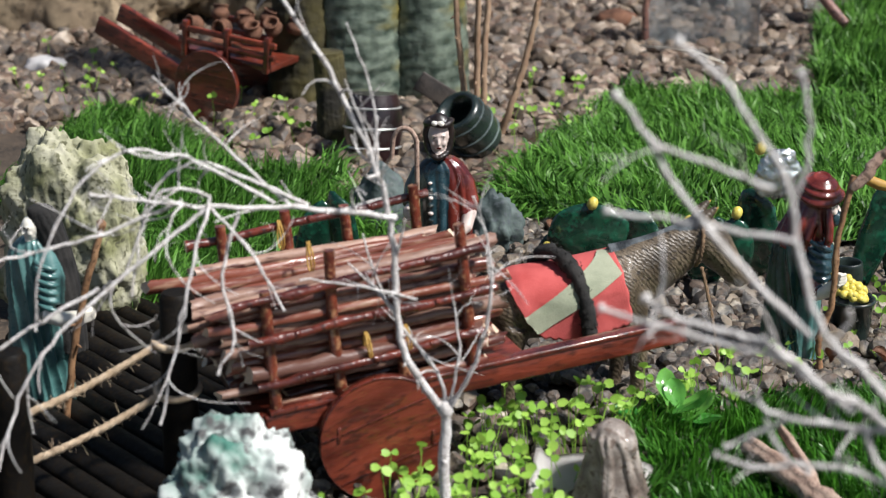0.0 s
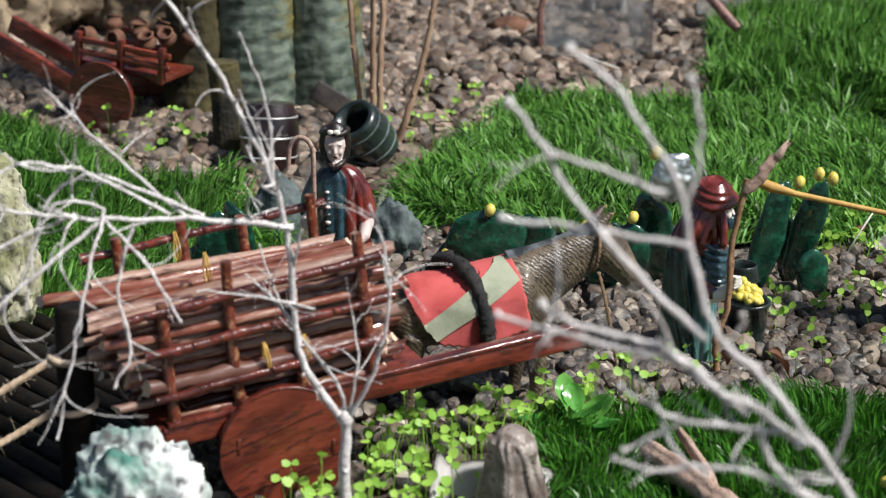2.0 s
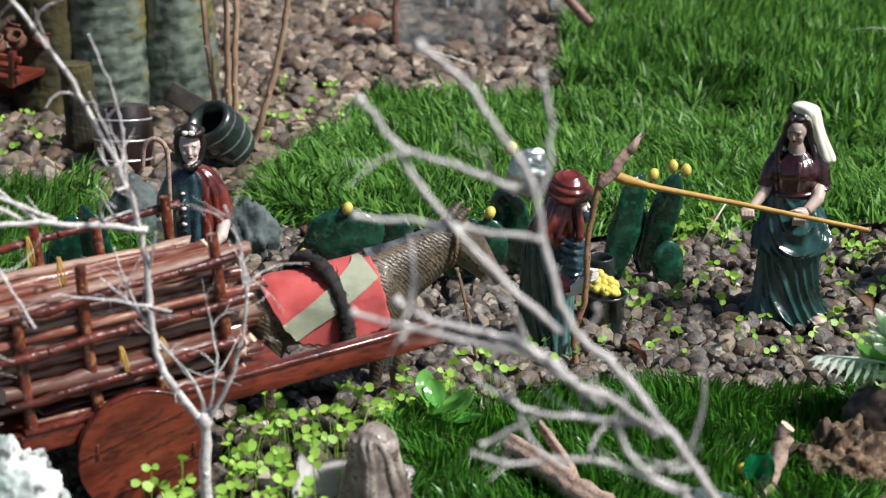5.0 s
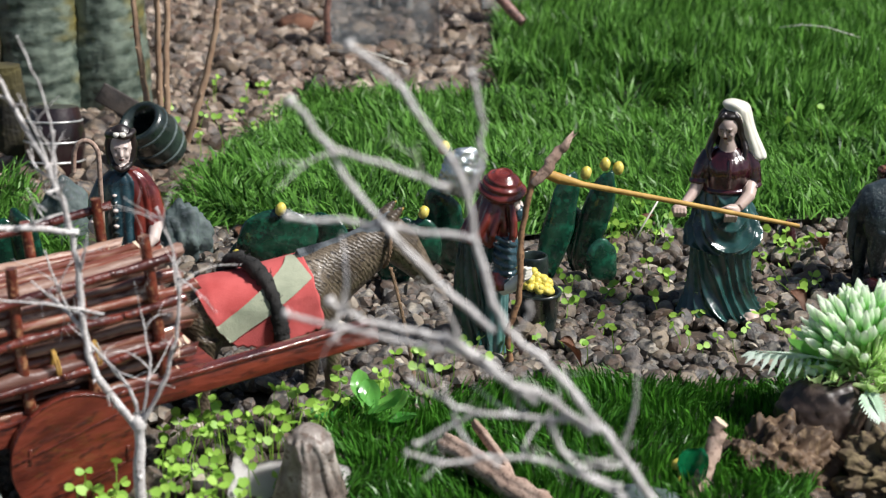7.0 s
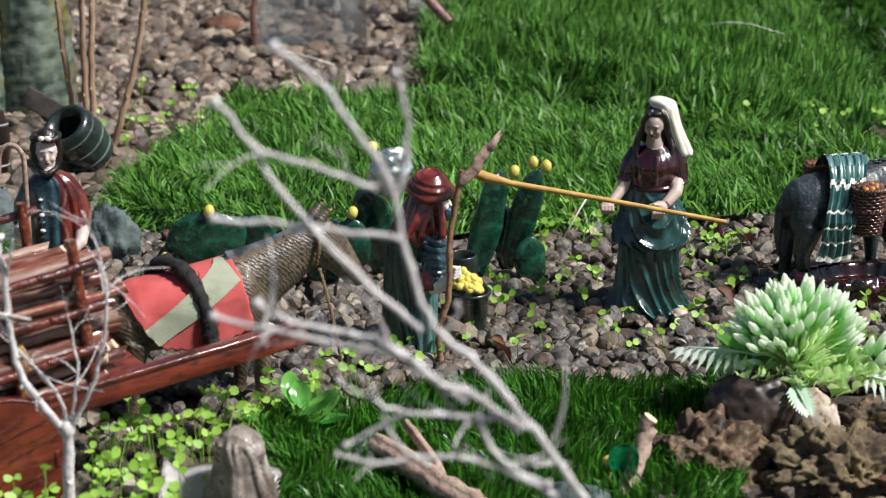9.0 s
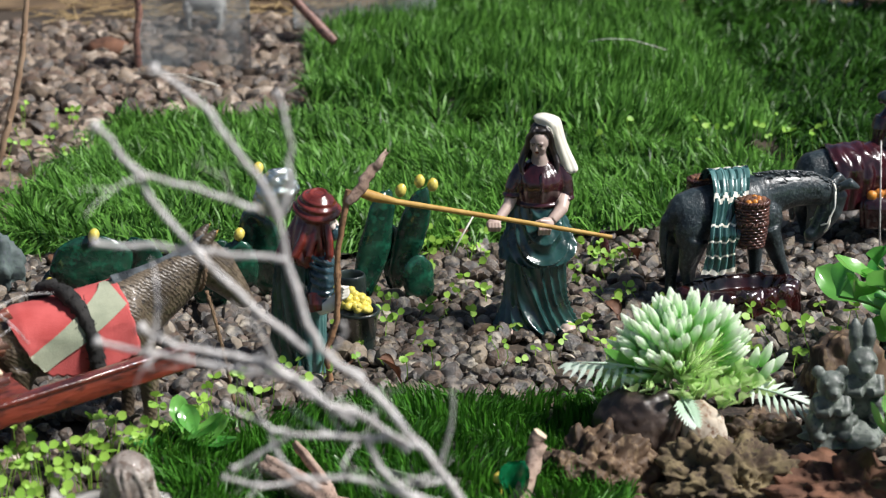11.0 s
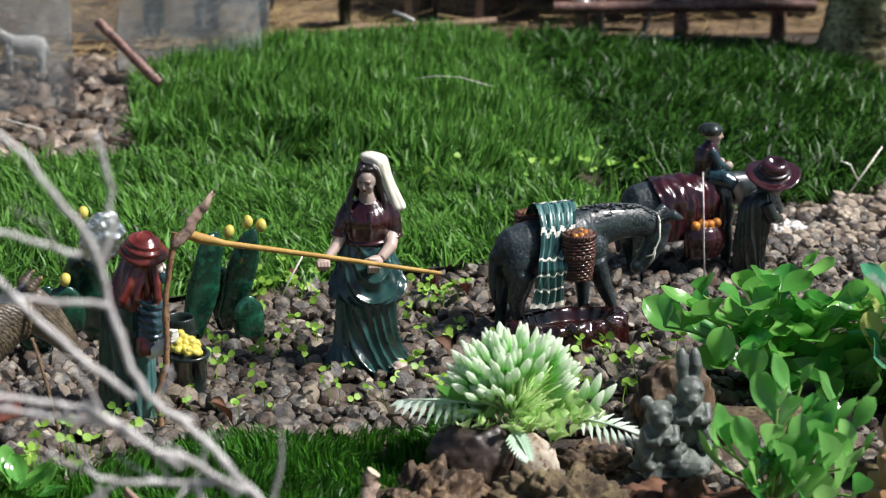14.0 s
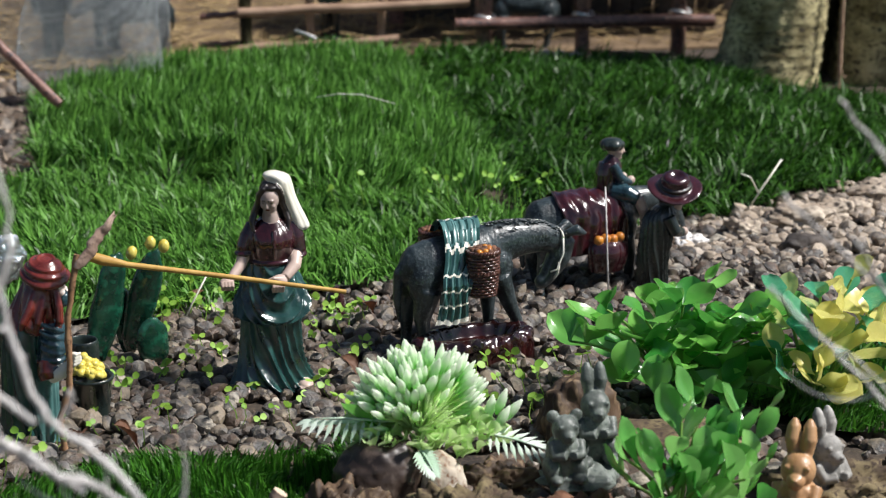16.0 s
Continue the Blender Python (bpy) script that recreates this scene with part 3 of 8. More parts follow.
def knob(pts, rad, k=1.5):
    """A swollen tip."""
    d = (pts[-1] - pts[-2]).normalized() * rad[-1]
    return pts + [pts[-1] + d * 0.8, pts[-1] + d * 2.2, pts[-1] + d * 3.0], rad + [rad[-1] * k, rad[-1] * k, rad[-1] * 0.5]


def limb(bm, pts, r0, r1, rng, crook=0.0012, tip=1.5):
    """A main limb through the given bends."""
    P = []
    q = [Vector(p) for p in pts]
    for i in range(len(q) - 1):
        p0, p1, p2, p3 = q[max(i - 1, 0)], q[i], q[i + 1], q[min(i + 2, len(q) - 1)]
        k = max(3, int((p2 - p1).length / 0.006))
        for j in range(k):
            t = j / k
            s = 0.5 * (2 * p1 + (p2 - p0) * t + (2 * p0 - 5 * p1 + 4 * p2 - p3) * t * t + (3 * p1 - p0 - 3 * p2 + p3) * t ** 3)
            P.append(s + Vector(rng.normal(0, crook * 0.35, 3)) * (1 if i + j else 0))
    P.append(q[-1])
    n = len(P) - 1
    R = [(r0 + (r1 - r0) * i / n) * (1 + 0.16 * rng.random()) for i in range(n + 1)]
    tube(bm, *knob(P, R, tip), 8)
    # bud spurs along the bark
    for i in range(2, n, 2):
        if rng.random() < 0.55:
            d = Vector(rng.normal(0, 1, 3)).normalized()
            tube(bm, [P[i], P[i] + d * R[i] * 1.5, P[i] + d * R[i] * (1.9 + rng.random())], [R[i] * 0.5, R[i] * 0.36, R[i] * 0.2], 5)
    return P, R


def dry_tree(name, where, limbs, label, seed, slim=1.0, tip=1.5):
    rng = np.random.default_rng(seed)
    top = thing(name, pose(*where), label, "dry branch")
    for kind, pts, r0, r1, twigs, size in limbs:
        bm = bmesh.new()
        P, R = limb(bm, [Vector(p) - Vector(where) for p in pts], r0 * slim, r1 * slim, rng, tip=tip)
        main = part(kind, bm, TWIG, top)
        n = len(P) - 1
        for _ in range(twigs):
            i = int(rng.integers(max(1, n // 5), n))
            d = (P[min(i + 1, n)] - P[i]).normalized() + Vector(rng.normal(0, 0.7, 3))
            shoots = [(P[i], d, size * (0.5 + rng.random()), R[i] * 0.6)]
            for p, d, L, r in shoots:
                tp, tr = twig_points(rng, p, d, L, r)
                bm = bmesh.new()
                tube(bm, *knob(tp, tr, 1.4), 6)
                part("twig", bm, TWIG, main)
                if len(shoots) < 3 and rng.random() < 0.6:
                    j = len(tp) // 2
                    shoots.append((tp[j], (tp[-1] - tp[j]).normalized() + Vector(rng.normal(0, 0.8, 3)), L * 0.5, tr[j] * 0.7))
    return top


dry_tree("dry_branch_tree", (-0.192, 0.90, 0.0), [
    ("trunk", [(-0.192, 0.90, 0.0), (-0.1915, 0.90, 0.045), (-0.191, 0.90, 0.078)], 0.0036, 0.0031, 0, 0),
    ("branch", [(-0.191, 0.90, 0.078), (-0.213, 0.898, 0.115), (-0.217, 0.895, 0.17), (-0.223, 0.89, 0.21), (-0.246, 0.885, 0.262), (-0.272, 0.88, 0.305)], 0.0024, 0.0011, 12, 0.03),
    ("branch", [(-0.191, 0.90, 0.078), (-0.172, 0.896, 0.118), (-0.166, 0.89, 0.165), (-0.174, 0.888, 0.20)], 0.0015, 0.0005, 10, 0.03),
    ("branch", [(-0.191, 0.90, 0.078), (-0.196, 0.906, 0.10), (-0.222, 0.91, 0.13), (-0.236, 0.91, 0.17)], 0.0012, 0.0005, 7, 0.03),
    ("branch", [(-0.191, 0.90, 0.078), (-0.185, 0.905, 0.11), (-0.188, 0.905, 0.14)], 0.0010, 0.0005, 5, 0.03),
    ("branch", [(-0.215, 0.895, 0.186), (-0.262, 0.87, 0.196), (-0.297, 0.85, 0.200), (-0.345, 0.82, 0.212)], 0.0018, 0.0008, 14, 0.034),
    ("branch", [(-0.262, 0.87, 0.196), (-0.295, 0.87, 0.225), (-0.330, 0.87, 0.258)], 0.0011, 0.0005, 5, 0.035),
    ("branch", [(-0.297, 0.85, 0.200), (-0.34, 0.82, 0.165), (-0.37, 0.79, 0.13), (-0.385, 0.77, 0.075)], 0.0013, 0.0006, 9, 0.034),
    ("branch", [(-0.297, 0.85, 0.205), (-0.302, 0.83, 0.17), (-0.312, 0.82, 0.12), (-0.315, 0.815, 0.10)], 0.0010, 0.0006, 5, 0.034),
    ("branch", [(-0.297, 0.85, 0.205), (-0.318, 0.84, 0.21), (-0.335, 0.83, 0.17)], 0.0010, 0.0005, 5, 0.034),
    ("branch", [(-0.205, 0.897, 0.142), (-0.232, 0.89, 0.15), (-0.262, 0.885, 0.153)], 0.0009, 0.0005, 3, 0.025),
    ("branch", [(-0.223, 0.89, 0.212), (-0.225, 0.888, 0.25), (-0.236, 0.885, 0.285)], 0.0009, 0.0004, 2, 0.02),
    ("branch", [(-0.255, 0.875, 0.196), (-0.285, 0.86, 0.214), (-0.305, 0.85, 0.222), (-0.325, 0.84, 0.205), (-0.332, 0.83, 0.16)], 0.0011, 0.0006, 4, 0.034),
    ("branch", [(-0.270, 0.868, 0.198), (-0.31, 0.84, 0.228), (-0.34, 0.82, 0.228), (-0.362, 0.80, 0.19), (-0.37, 0.80, 0.15)], 0.0011, 0.0006, 4, 0.034),
    ("branch", [(-0.285, 0.858, 0.199), (-0.292, 0.85, 0.165), (-0.286, 0.845, 0.135), (-0.293, 0.84, 0.118)], 0.0011, 0.0007, 2, 0.04),
    ("branch", [(-0.297, 0.85, 0.200), (-0.275, 0.85, 0.175), (-0.262, 0.85, 0.15)], 0.0010, 0.0006, 2, 0.04),
    ("branch", [(-0.31, 0.845, 0.203), (-0.355, 0.82, 0.188), (-0.40, 0.79, 0.182)], 0.0012, 0.0006, 4, 0.034),
    ("branch", [(-0.345, 0.82, 0.165), (-0.395, 0.79, 0.135), (-0.42, 0.77, 0.10), (-0.43, 0.77, 0.06)], 0.0011, 0.0006, 4, 0.034),
    ("branch", [(-0.43, 0.85, 0.13), (-0.445, 0.85, 0.20), (-0.425, 0.85, 0.25), (-0.40, 0.85, 0.31)], 0.0010, 0.0005, 3, 0.04),
], "pale grey leafless dry branch planted upright beside the cart", 11, 0.84)

dry_tree("dry_branch", (0.130, 0.60, 0.0), [
    ("branch", [(0.130, 0.600, 0.0), (0.096, 0.608, 0.09), (0.070, 0.612, 0.145), (0.049, 0.615, 0.179), (0.041, 0.615, 0.191), (0.027, 0.615, 0.210), (0.013, 0.615, 0.228), (-0.001, 0.615, 0.240), (-0.005, 0.615, 0.247), (-0.013, 0.615, 0.270), (-0.016, 0.615, 0.289), (-0.023, 0.615, 0.303), (-0.038, 0.615, 0.325), (-0.054, 0.615, 0.339)], 0.0023, 0.0011, 4, 0.030),
    ("branch", [(-0.016, 0.615, 0.287), (-0.012, 0.615, 0.302), (-0.012, 0.615, 0.319), (-0.015, 0.615, 0.330)], 0.0010, 0.0009, 0, 0.030),
    ("branch", [(-0.007, 0.615, 0.241), (-0.026, 0.615, 0.258), (-0.037, 0.615, 0.270), (-0.045, 0.615, 0.280), (-0.058, 0.615, 0.296), (-0.063, 0.615, 0.307), (-0.074, 0.615, 0.320)], 0.0015, 0.0012, 0, 0.030),
    ("branch", [(-0.022, 0.615, 0.292), (-0.038, 0.615, 0.297), (-0.061, 0.615, 0.305)], 0.0011, 0.0010, 2, 0.020),
    ("branch", [(-0.014, 0.615, 0.274), (-0.051, 0.615, 0.279), (-0.076, 0.615, 0.281)], 0.0012, 0.0010, 0, 0.030),
    ("branch", [(0.027, 0.615, 0.204), (0.013, 0.615, 0.215), (0.000, 0.615, 0.222), (-0.018, 0.615, 0.236), (-0.032, 0.615, 0.240), (-0.052, 0.615, 0.244), (-0.062, 0.615, 0.250)], 0.0019, 0.0012, 5, 0.028),
    ("branch", [(0.008, 0.615, 0.215), (-0.006, 0.615, 0.225), (-0.018, 0.615, 0.233), (-0.036, 0.615, 0.236), (-0.057, 0.615, 0.241), (-0.077, 0.615, 0.246)], 0.0017, 0.0010, 5, 0.028),
    ("branch", [(0.025, 0.615, 0.208), (0.006, 0.615, 0.210), (-0.013, 0.615, 0.211), (-0.023, 0.615, 0.215), (-0.035, 0.615, 0.222)], 0.0015, 0.0008, 3, 0.024),
    ("branch", [(-0.013, 0.615, 0.211), (-0.021, 0.615, 0.206), (-0.033, 0.615, 0.199)], 0.0011, 0.0007, 1, 0.020),
    ("branch", [(0.040, 0.615, 0.179), (0.021, 0.615, 0.190), (-0.002, 0.615, 0.194), (-0.022, 0.615, 0.192), (-0.036, 0.615, 0.195)], 0.0014, 0.0008, 3, 0.024),
    ("branch", [(-0.021, 0.615, 0.211), (-0.015, 0.615, 0.198), (-0.006, 0.615, 0.192)], 0.0009, 0.0007, 1, 0.020),
    ("branch", [(0.012, 0.615, 0.210), (0.021, 0.615, 0.192), (0.036, 0.615, 0.184)], 0.0013, 0.0009, 2, 0.024),
    ("branch", [(-0.001, 0.615, 0.240), (0.004, 0.615, 0.244), (0.005, 0.615, 0.250)], 0.0009, 0.0007, 0, 0.020),
], "pale grey dry branch with knobby tips reaching over the path", 12, 0.80, 2.2)

dry_tree("dry_branch", (0.50, 0.58, 0.0), [
    ("branch", [(0.5000, 0.580, 0.0000), (0.4236, 0.605, 0.0979), (0.3273, 0.620, 0.1959), (0.3000, 0.620, 0.2234), (0.2768, 0.620, 0.2473), (0.2631, 0.620, 0.2601), (0.2533, 0.620, 0.2702)], 0.0017, 0.0009, 4, 0.03),
    ("branch", [(0.4236, 0.605, 0.0979), (0.3189, 0.620, 0.2457), (0.2970, 0.620, 0.2666), (0.2755, 0.620, 0.2869), (0.2642, 0.620, 0.2969), (0.2564, 0.620, 0.3045)], 0.0013, 0.0008, 4, 0.03),
    ("branch", [(0.3189, 0.620, 0.2457), (0.3132, 0.620, 0.2912), (0.2936, 0.620, 0.3162), (0.2824, 0.620, 0.3299), (0.2755, 0.620, 0.3383)], 0.0011, 0.0007, 3, 0.03),
    ("branch", [(0.2970, 0.620, 0.2666), (0.2877, 0.620, 0.2820), (0.2806, 0.620, 0.2908)], 0.0008, 0.0005, 1, 0.03),
    ("branch", [(0.2768, 0.620, 0.2473), (0.2882, 0.620, 0.2412), (0.2996, 0.620, 0.2294)], 0.0008, 0.0005, 1, 0.03),
], "thin grey dry twig leaning over the leafy plants", 13, 0.7)



# ---------------------------------------------------------------- the loaded cart
CART = pose(-0.300, 0.934, 0.052, 0, -5.2, 31.0)     # x along the bed towards the mule, y across, z up


def wheel(parent, m, r, thick, name="wheel", planks=True):
    """A solid plank wheel: disc boards, rim and hub."""
    bm = bmesh.new()
    tube(bm, [(0, -thick / 2, 0), (0, thick / 2, 0)], r * 0.97, 40)
    w = part(name, bm, BOARD, parent)
    w.matrix_basis = m
    bm = bmesh.new()
    seg = 40
    prof = [(r * 0.972, -thick * 0.56), (r * 0.995, -thick * 0.5), (r * 0.995, thick * 0.5), (r * 0.972, thick * 0.56)]
    rings = [[bm.verts.new((a * math.cos(t), b, a * math.sin(t))) for a, b in prof] for t in (2 * math.pi * k / seg for k in range(seg))]
    for k in range(seg):
        a, b = rings[k], rings[(k + 1) % seg]
        for i in range(4):
            bm.faces.new((a[i], a[(i + 1) % 4], b[(i + 1) % 4], b[i]))
    part("rim", bm, VARNISH, w)
    for z in (-0.40, 0.36):
        bm = bmesh.new()
        half = r * math.sqrt(1 - z * z) * 0.9
        box(bm, (0, -thick * 0.50, z * r), (half * 2.1, thick * 0.14, r * 0.035), bevel=0.0002)
        part("batten", bm, VARNISH, w)
    for a in (2.6, -0.4):
        bm = bmesh.new()
        box(bm, (r * 0.72 * math.cos(a), -thick * 0.5, r * 0.72 * math.sin(a)), (r * 0.05, thick * 0.25, r * 0.24), m=Matrix.Rotation(0.4, 3, 'Y'), bevel=0.0003)
        part("peg", bm, VARNISH, w)
    return w


def cart():
    top = thing("wooden_cart", CART, "red-varnished wooden cart loaded with firewood, hitched to a mule", "cart")
    rng = np.random.default_rng(21)
    W = 0.088
    bm = bmesh.new()
    box(bm, (0.075, W / 2, 0.0), (0.165, W, 0.006), bevel=0.001)
    part("bed", bm, BOARD, top)
    for y in (0.0, W):
        bm = bmesh.new()
        box(bm, (0.128, y, -0.003), (0.256, 0.0065, 0.0125), bevel=0.0012)
        part("shaft", bm, BOARD, top)
        bm = bmesh.new()
        box(bm, (0.128, y, 0.0042), (0.25, 0.0085, 0.003), bevel=0.0008)
        part("shaft_strip", bm, VARNISH, top)
    for y, xs, tops in ((0.001, (0.008, 0.046, 0.083, 0.124), (0.074, 0.090, 0.066, 0.090)), (W, (0.006, 0.045, 0.083, 0.124), (0.086, 0.088, 0.084, 0.088))):
        for x, h in zip(xs, tops):
            bm = bmesh.new()
            tube(bm, [(x, y, -0.002), (x + rng.normal(0, 0.0006), y, h * 0.5), (x + rng.normal(0, 0.001), y, h)], [0.0036, 0.0034, 0.0032], 10)
            part("post", bm, POSTWOOD, top)
    for y, z0, z1, x0, x1 in ((-0.004, 0.021, 0.026, -0.002, 0.132), (-0.004, 0.048, 0.050, -0.004, 0.140), (-0.003, 0.069, 0.076, -0.012, 0.138), (W + 0.004, 0.076, 0.080, -0.014, 0.135), (W + 0.004, 0.045, 0.05, -0.008, 0.135)):
        bm = bmesh.new()
        n = 16
        pts = [(x0 + (x1 - x0) * i / n, y + 0.0006 * math.sin(i * 0.5 + z0 * 90), z0 + (z1 - z0) * i / n + 0.0006 * math.sin(i * 0.7 + z0 * 200) + rng.normal(0, 0.0002)) for i in range(n + 1)]
        tube(bm, pts, [0.0023 + 0.0005 * rng.random() + (0.0009 if rng.random() < 0.2 else 0) for _ in pts], 9)
        for i in (3, 8, 12):
            ball(bm, Vector(pts[i]) + Vector((0, -0.0015, 0.001)), (0.0022, 0.0018, 0.002), sub=2, rough=0.3, freq=2, seed=i)
        part("rail", bm, VARNISH, top)
    for y in (-0.012, W + 0.012):
        wheel(top, pose(0.064, y, -0.021, 0, -14, -4), 0.0378, 0.006)
    bm = bmesh.new()
    tube(bm, [(0.070, -0.012, -0.021), (0.070, W + 0.012, -0.021)], 0.003, 10)
    part("axle", bm, VARNISH, top)
    # firewood: uneven sticks with split ends, some still barked and varnished dark red
    for layer in range(8):
        for k in range(10):
            y = 0.004 + k * 0.0090 + rng.normal(0, 0.0012) + (0.004 if layer % 2 else 0)
            if y > W - 0.003:
                continue
            z = 0.0075 + layer * 0.0079 + rng.normal(0, 0.0012)
            r = 0.0029 + 0.0024 * rng.random() ** 1.5
            x0, x1 = 0.002 - 0.0042 * layer + rng.normal(0, 0.008), 0.140 + rng.normal(0, 0.009)
            bm = bmesh.new()
            n = 12
            tip, sway = rng.normal(0, 0.0030), rng.normal(0, 0.0012)
            pts = [(x0 + (x1 - x0) * i / n, y + sway * math.sin(i * 0.5) + rng.normal(0, 0.0004), z + tip * (i / n - 0.5) + rng.normal(0, 0.0004)) for i in range(n + 1)]
            flat = rng.random() * 6.28
            rings = tube(bm, pts, [r * (1 + 0.08 * rng.normal() + (0.22 if rng.random() < 0.1 else 0)) for _ in pts], 10)
            for ring, sgn in ((rings[0], -1), (rings[-1], 1)):
                for j, v in enumerate(ring):
                    v.co.x += sgn * r * 0.5 * math.cos(j * 0.628 + flat) + rng.normal(0, r * 0.22)
            if rng.random() < 0.5:                     # a split, flattened side
                nrm = Vector((0, math.cos(flat), math.sin(flat)))
                for ring, p in zip(rings, pts):
                    for v in ring:
                        e = (v.co - Vector(p)).dot(nrm) - r * 0.45
                        if e > 0:
                            v.co -= nrm * e
            for f in bm.faces:
                if len(f.verts) > 4:
                    f.material_index = 1
            ob = link("firewood_stick", bm, [STICK_RED if rng.random() < 0.52 else STICK, STICK_END])
            ob.matrix_basis = CART
            tagged(ob, "cut reddish-brown stick with a pale end, stacked on the cart", "firewood", "firewood on the cart")
    for x, y in ((0.040, 0.086), (0.062, 0.002), (0.062, 0.0), (0.085, 0.0), (0.045, 0.04)):
        bm = bmesh.new()
        for j in range(2):
            c = Vector((x + 0.0014 * j, y - 0.002, 0.030 + (0.045 if y > 0.03 else 0.0)))
            tube(bm, [c + Vector((0.0004 * math.sin(a * 2 + j), 0.004 * math.cos(a), 0.009 * math.sin(a))) for a in np.linspace(0, 2 * math.pi, 13)], 0.0005, 5, cap=False)
        ob = link("raffia_tie", bm, RAFFIA)
        ob.matrix_basis = CART
        tagged(ob, "yellow raffia tie wound round the firewood", "raffia tie", "ties on the firewood")


cart()


# ---------------------------------------------------------------- figures (each one plain cast mesh)
def figure(name, bm, mats, m, label, category="figurine"):
    loc, turn, size = m.decompose()
    bm.transform(Matrix.Diagonal((*size, 1)))
    ob = link(name, bm, mats)
    ob.matrix_basis = Matrix.Translation(loc) @ turn.to_matrix().to_4x4()
    return tagged(ob, label, category)


def scaled(x, y, z, yaw, k):
    return pose(x, y, z, 0, 0, yaw) @ Matrix.Diagonal((k, k, k, 1))


def skirt_fold(a, t):
    """Sharp pleats that sweep down and across the front of a skirt."""
    s = 9.0 * (a - 0.9 * (1 - t) ** 1.3) + 0.9 * math.sin(2 * a + 0.6) + 0.5 * math.sin(5 * a)
    ridge = 1 - abs(math.sin(s)) ** 0.8
    return 1 + 0.30 * (1 - 0.5 * t) * (ridge - 0.40), 3 * math.sin(3 * a + 1) * (1 - t)


def swag_fold(a, t):
    """Hanging curves of a gathered overskirt, lowest near the front."""
    da = (a + 1.35 + math.pi) % (2 * math.pi) - math.pi
    s = 11.0 * (t - 0.30 * da * da) + 0.6 * math.sin(3 * a)
    ridge = 1 - abs(math.sin(s)) ** 0.75
    hem = math.exp(-(da / 0.9) ** 2)
    up = 0.10 * t * math.sin(17 * a + 3 * math.sin(2 * a))
    return 1 + 0.36 * (1 - 0.7 * t) * (ridge - 0.35) + 0.13 * hem * (1 - t) ** 2 + up * 0.5, (-18 * hem + 7 * math.cos(a)) * (1 - t) ** 2


def face(bm, c, r, skin, dark, lip, turn, nod):
    """A modelled head looking along -y, then turned: skull, cheeks, brow, nose, lips, chin."""
    first = len(bm.verts)
    w, d, h = r
    ball(bm, (0, 0, 0.12 * h), (w, d, h * 0.88), skin, 4)
    ball(bm, (0, -0.18 * d, -0.42 * h), (w * 0.78, d * 0.76, h * 0.56), skin, 3)
    ball(bm, (0, -0.62 * d, -0.82 * h), (w * 0.34, d * 0.30, h * 0.17), skin, 3)
    tube(bm, [(0, -d * 0.90, 0.20 * h), (0, -d * 1.08, -0.04 * h), (0, -d * 1.16, -0.16 * h), (0, -d * 0.92, -0.26 * h)], [w * 0.10, w * 0.15, w * 0.21, w * 0.14], 10, skin)
    for e in (-1, 1):
        ball(bm, (e * 0.42 * w, -0.78 * d, 0.28 * h), (w * 0.36, d * 0.22, h * 0.09), skin, 3)
        ball(bm, (e * 0.50 * w, -0.62 * d, -0.22 * h), (w * 0.34, d * 0.30, h * 0.24), skin, 3)
        ball(bm, (e * 0.40 * w, -0.84 * d, 0.10 * h), (w * 0.19, d * 0.12, h * 0.055), dark, 2)
        tube(bm, [(e * 0.16 * w, -d * 0.98, 0.27 * h), (e * 0.42 * w, -d * 0.97, 0.32 * h), (e * 0.68 * w, -d * 0.76, 0.24 * h)], w * 0.055, 6, dark)
    ball(bm, (0, -0.92 * d, -0.47 * h), (w * 0.27, d * 0.12, h * 0.06), lip, 2)
    shift(bm, first, Matrix.Translation(c) @ Matrix.Rotation(radians(turn), 4, 'Z') @ Matrix.Rotation(radians(nod), 4, 'X'))


def fingers(bm, c, d, curl, r, n, mat):
    """A row of bent fingers from c, side by side along d, curling over by curl."""
    c, d, curl = Vector(c), Vector(d), Vector(curl)
    for i in range(n):
        p = c + d * i
        tube(bm, [p, p + Vector((0, -r * 1.6, 0)) + curl * 0.45, p + curl], [r, r * 0.95, r * 0.7], 8, mat)


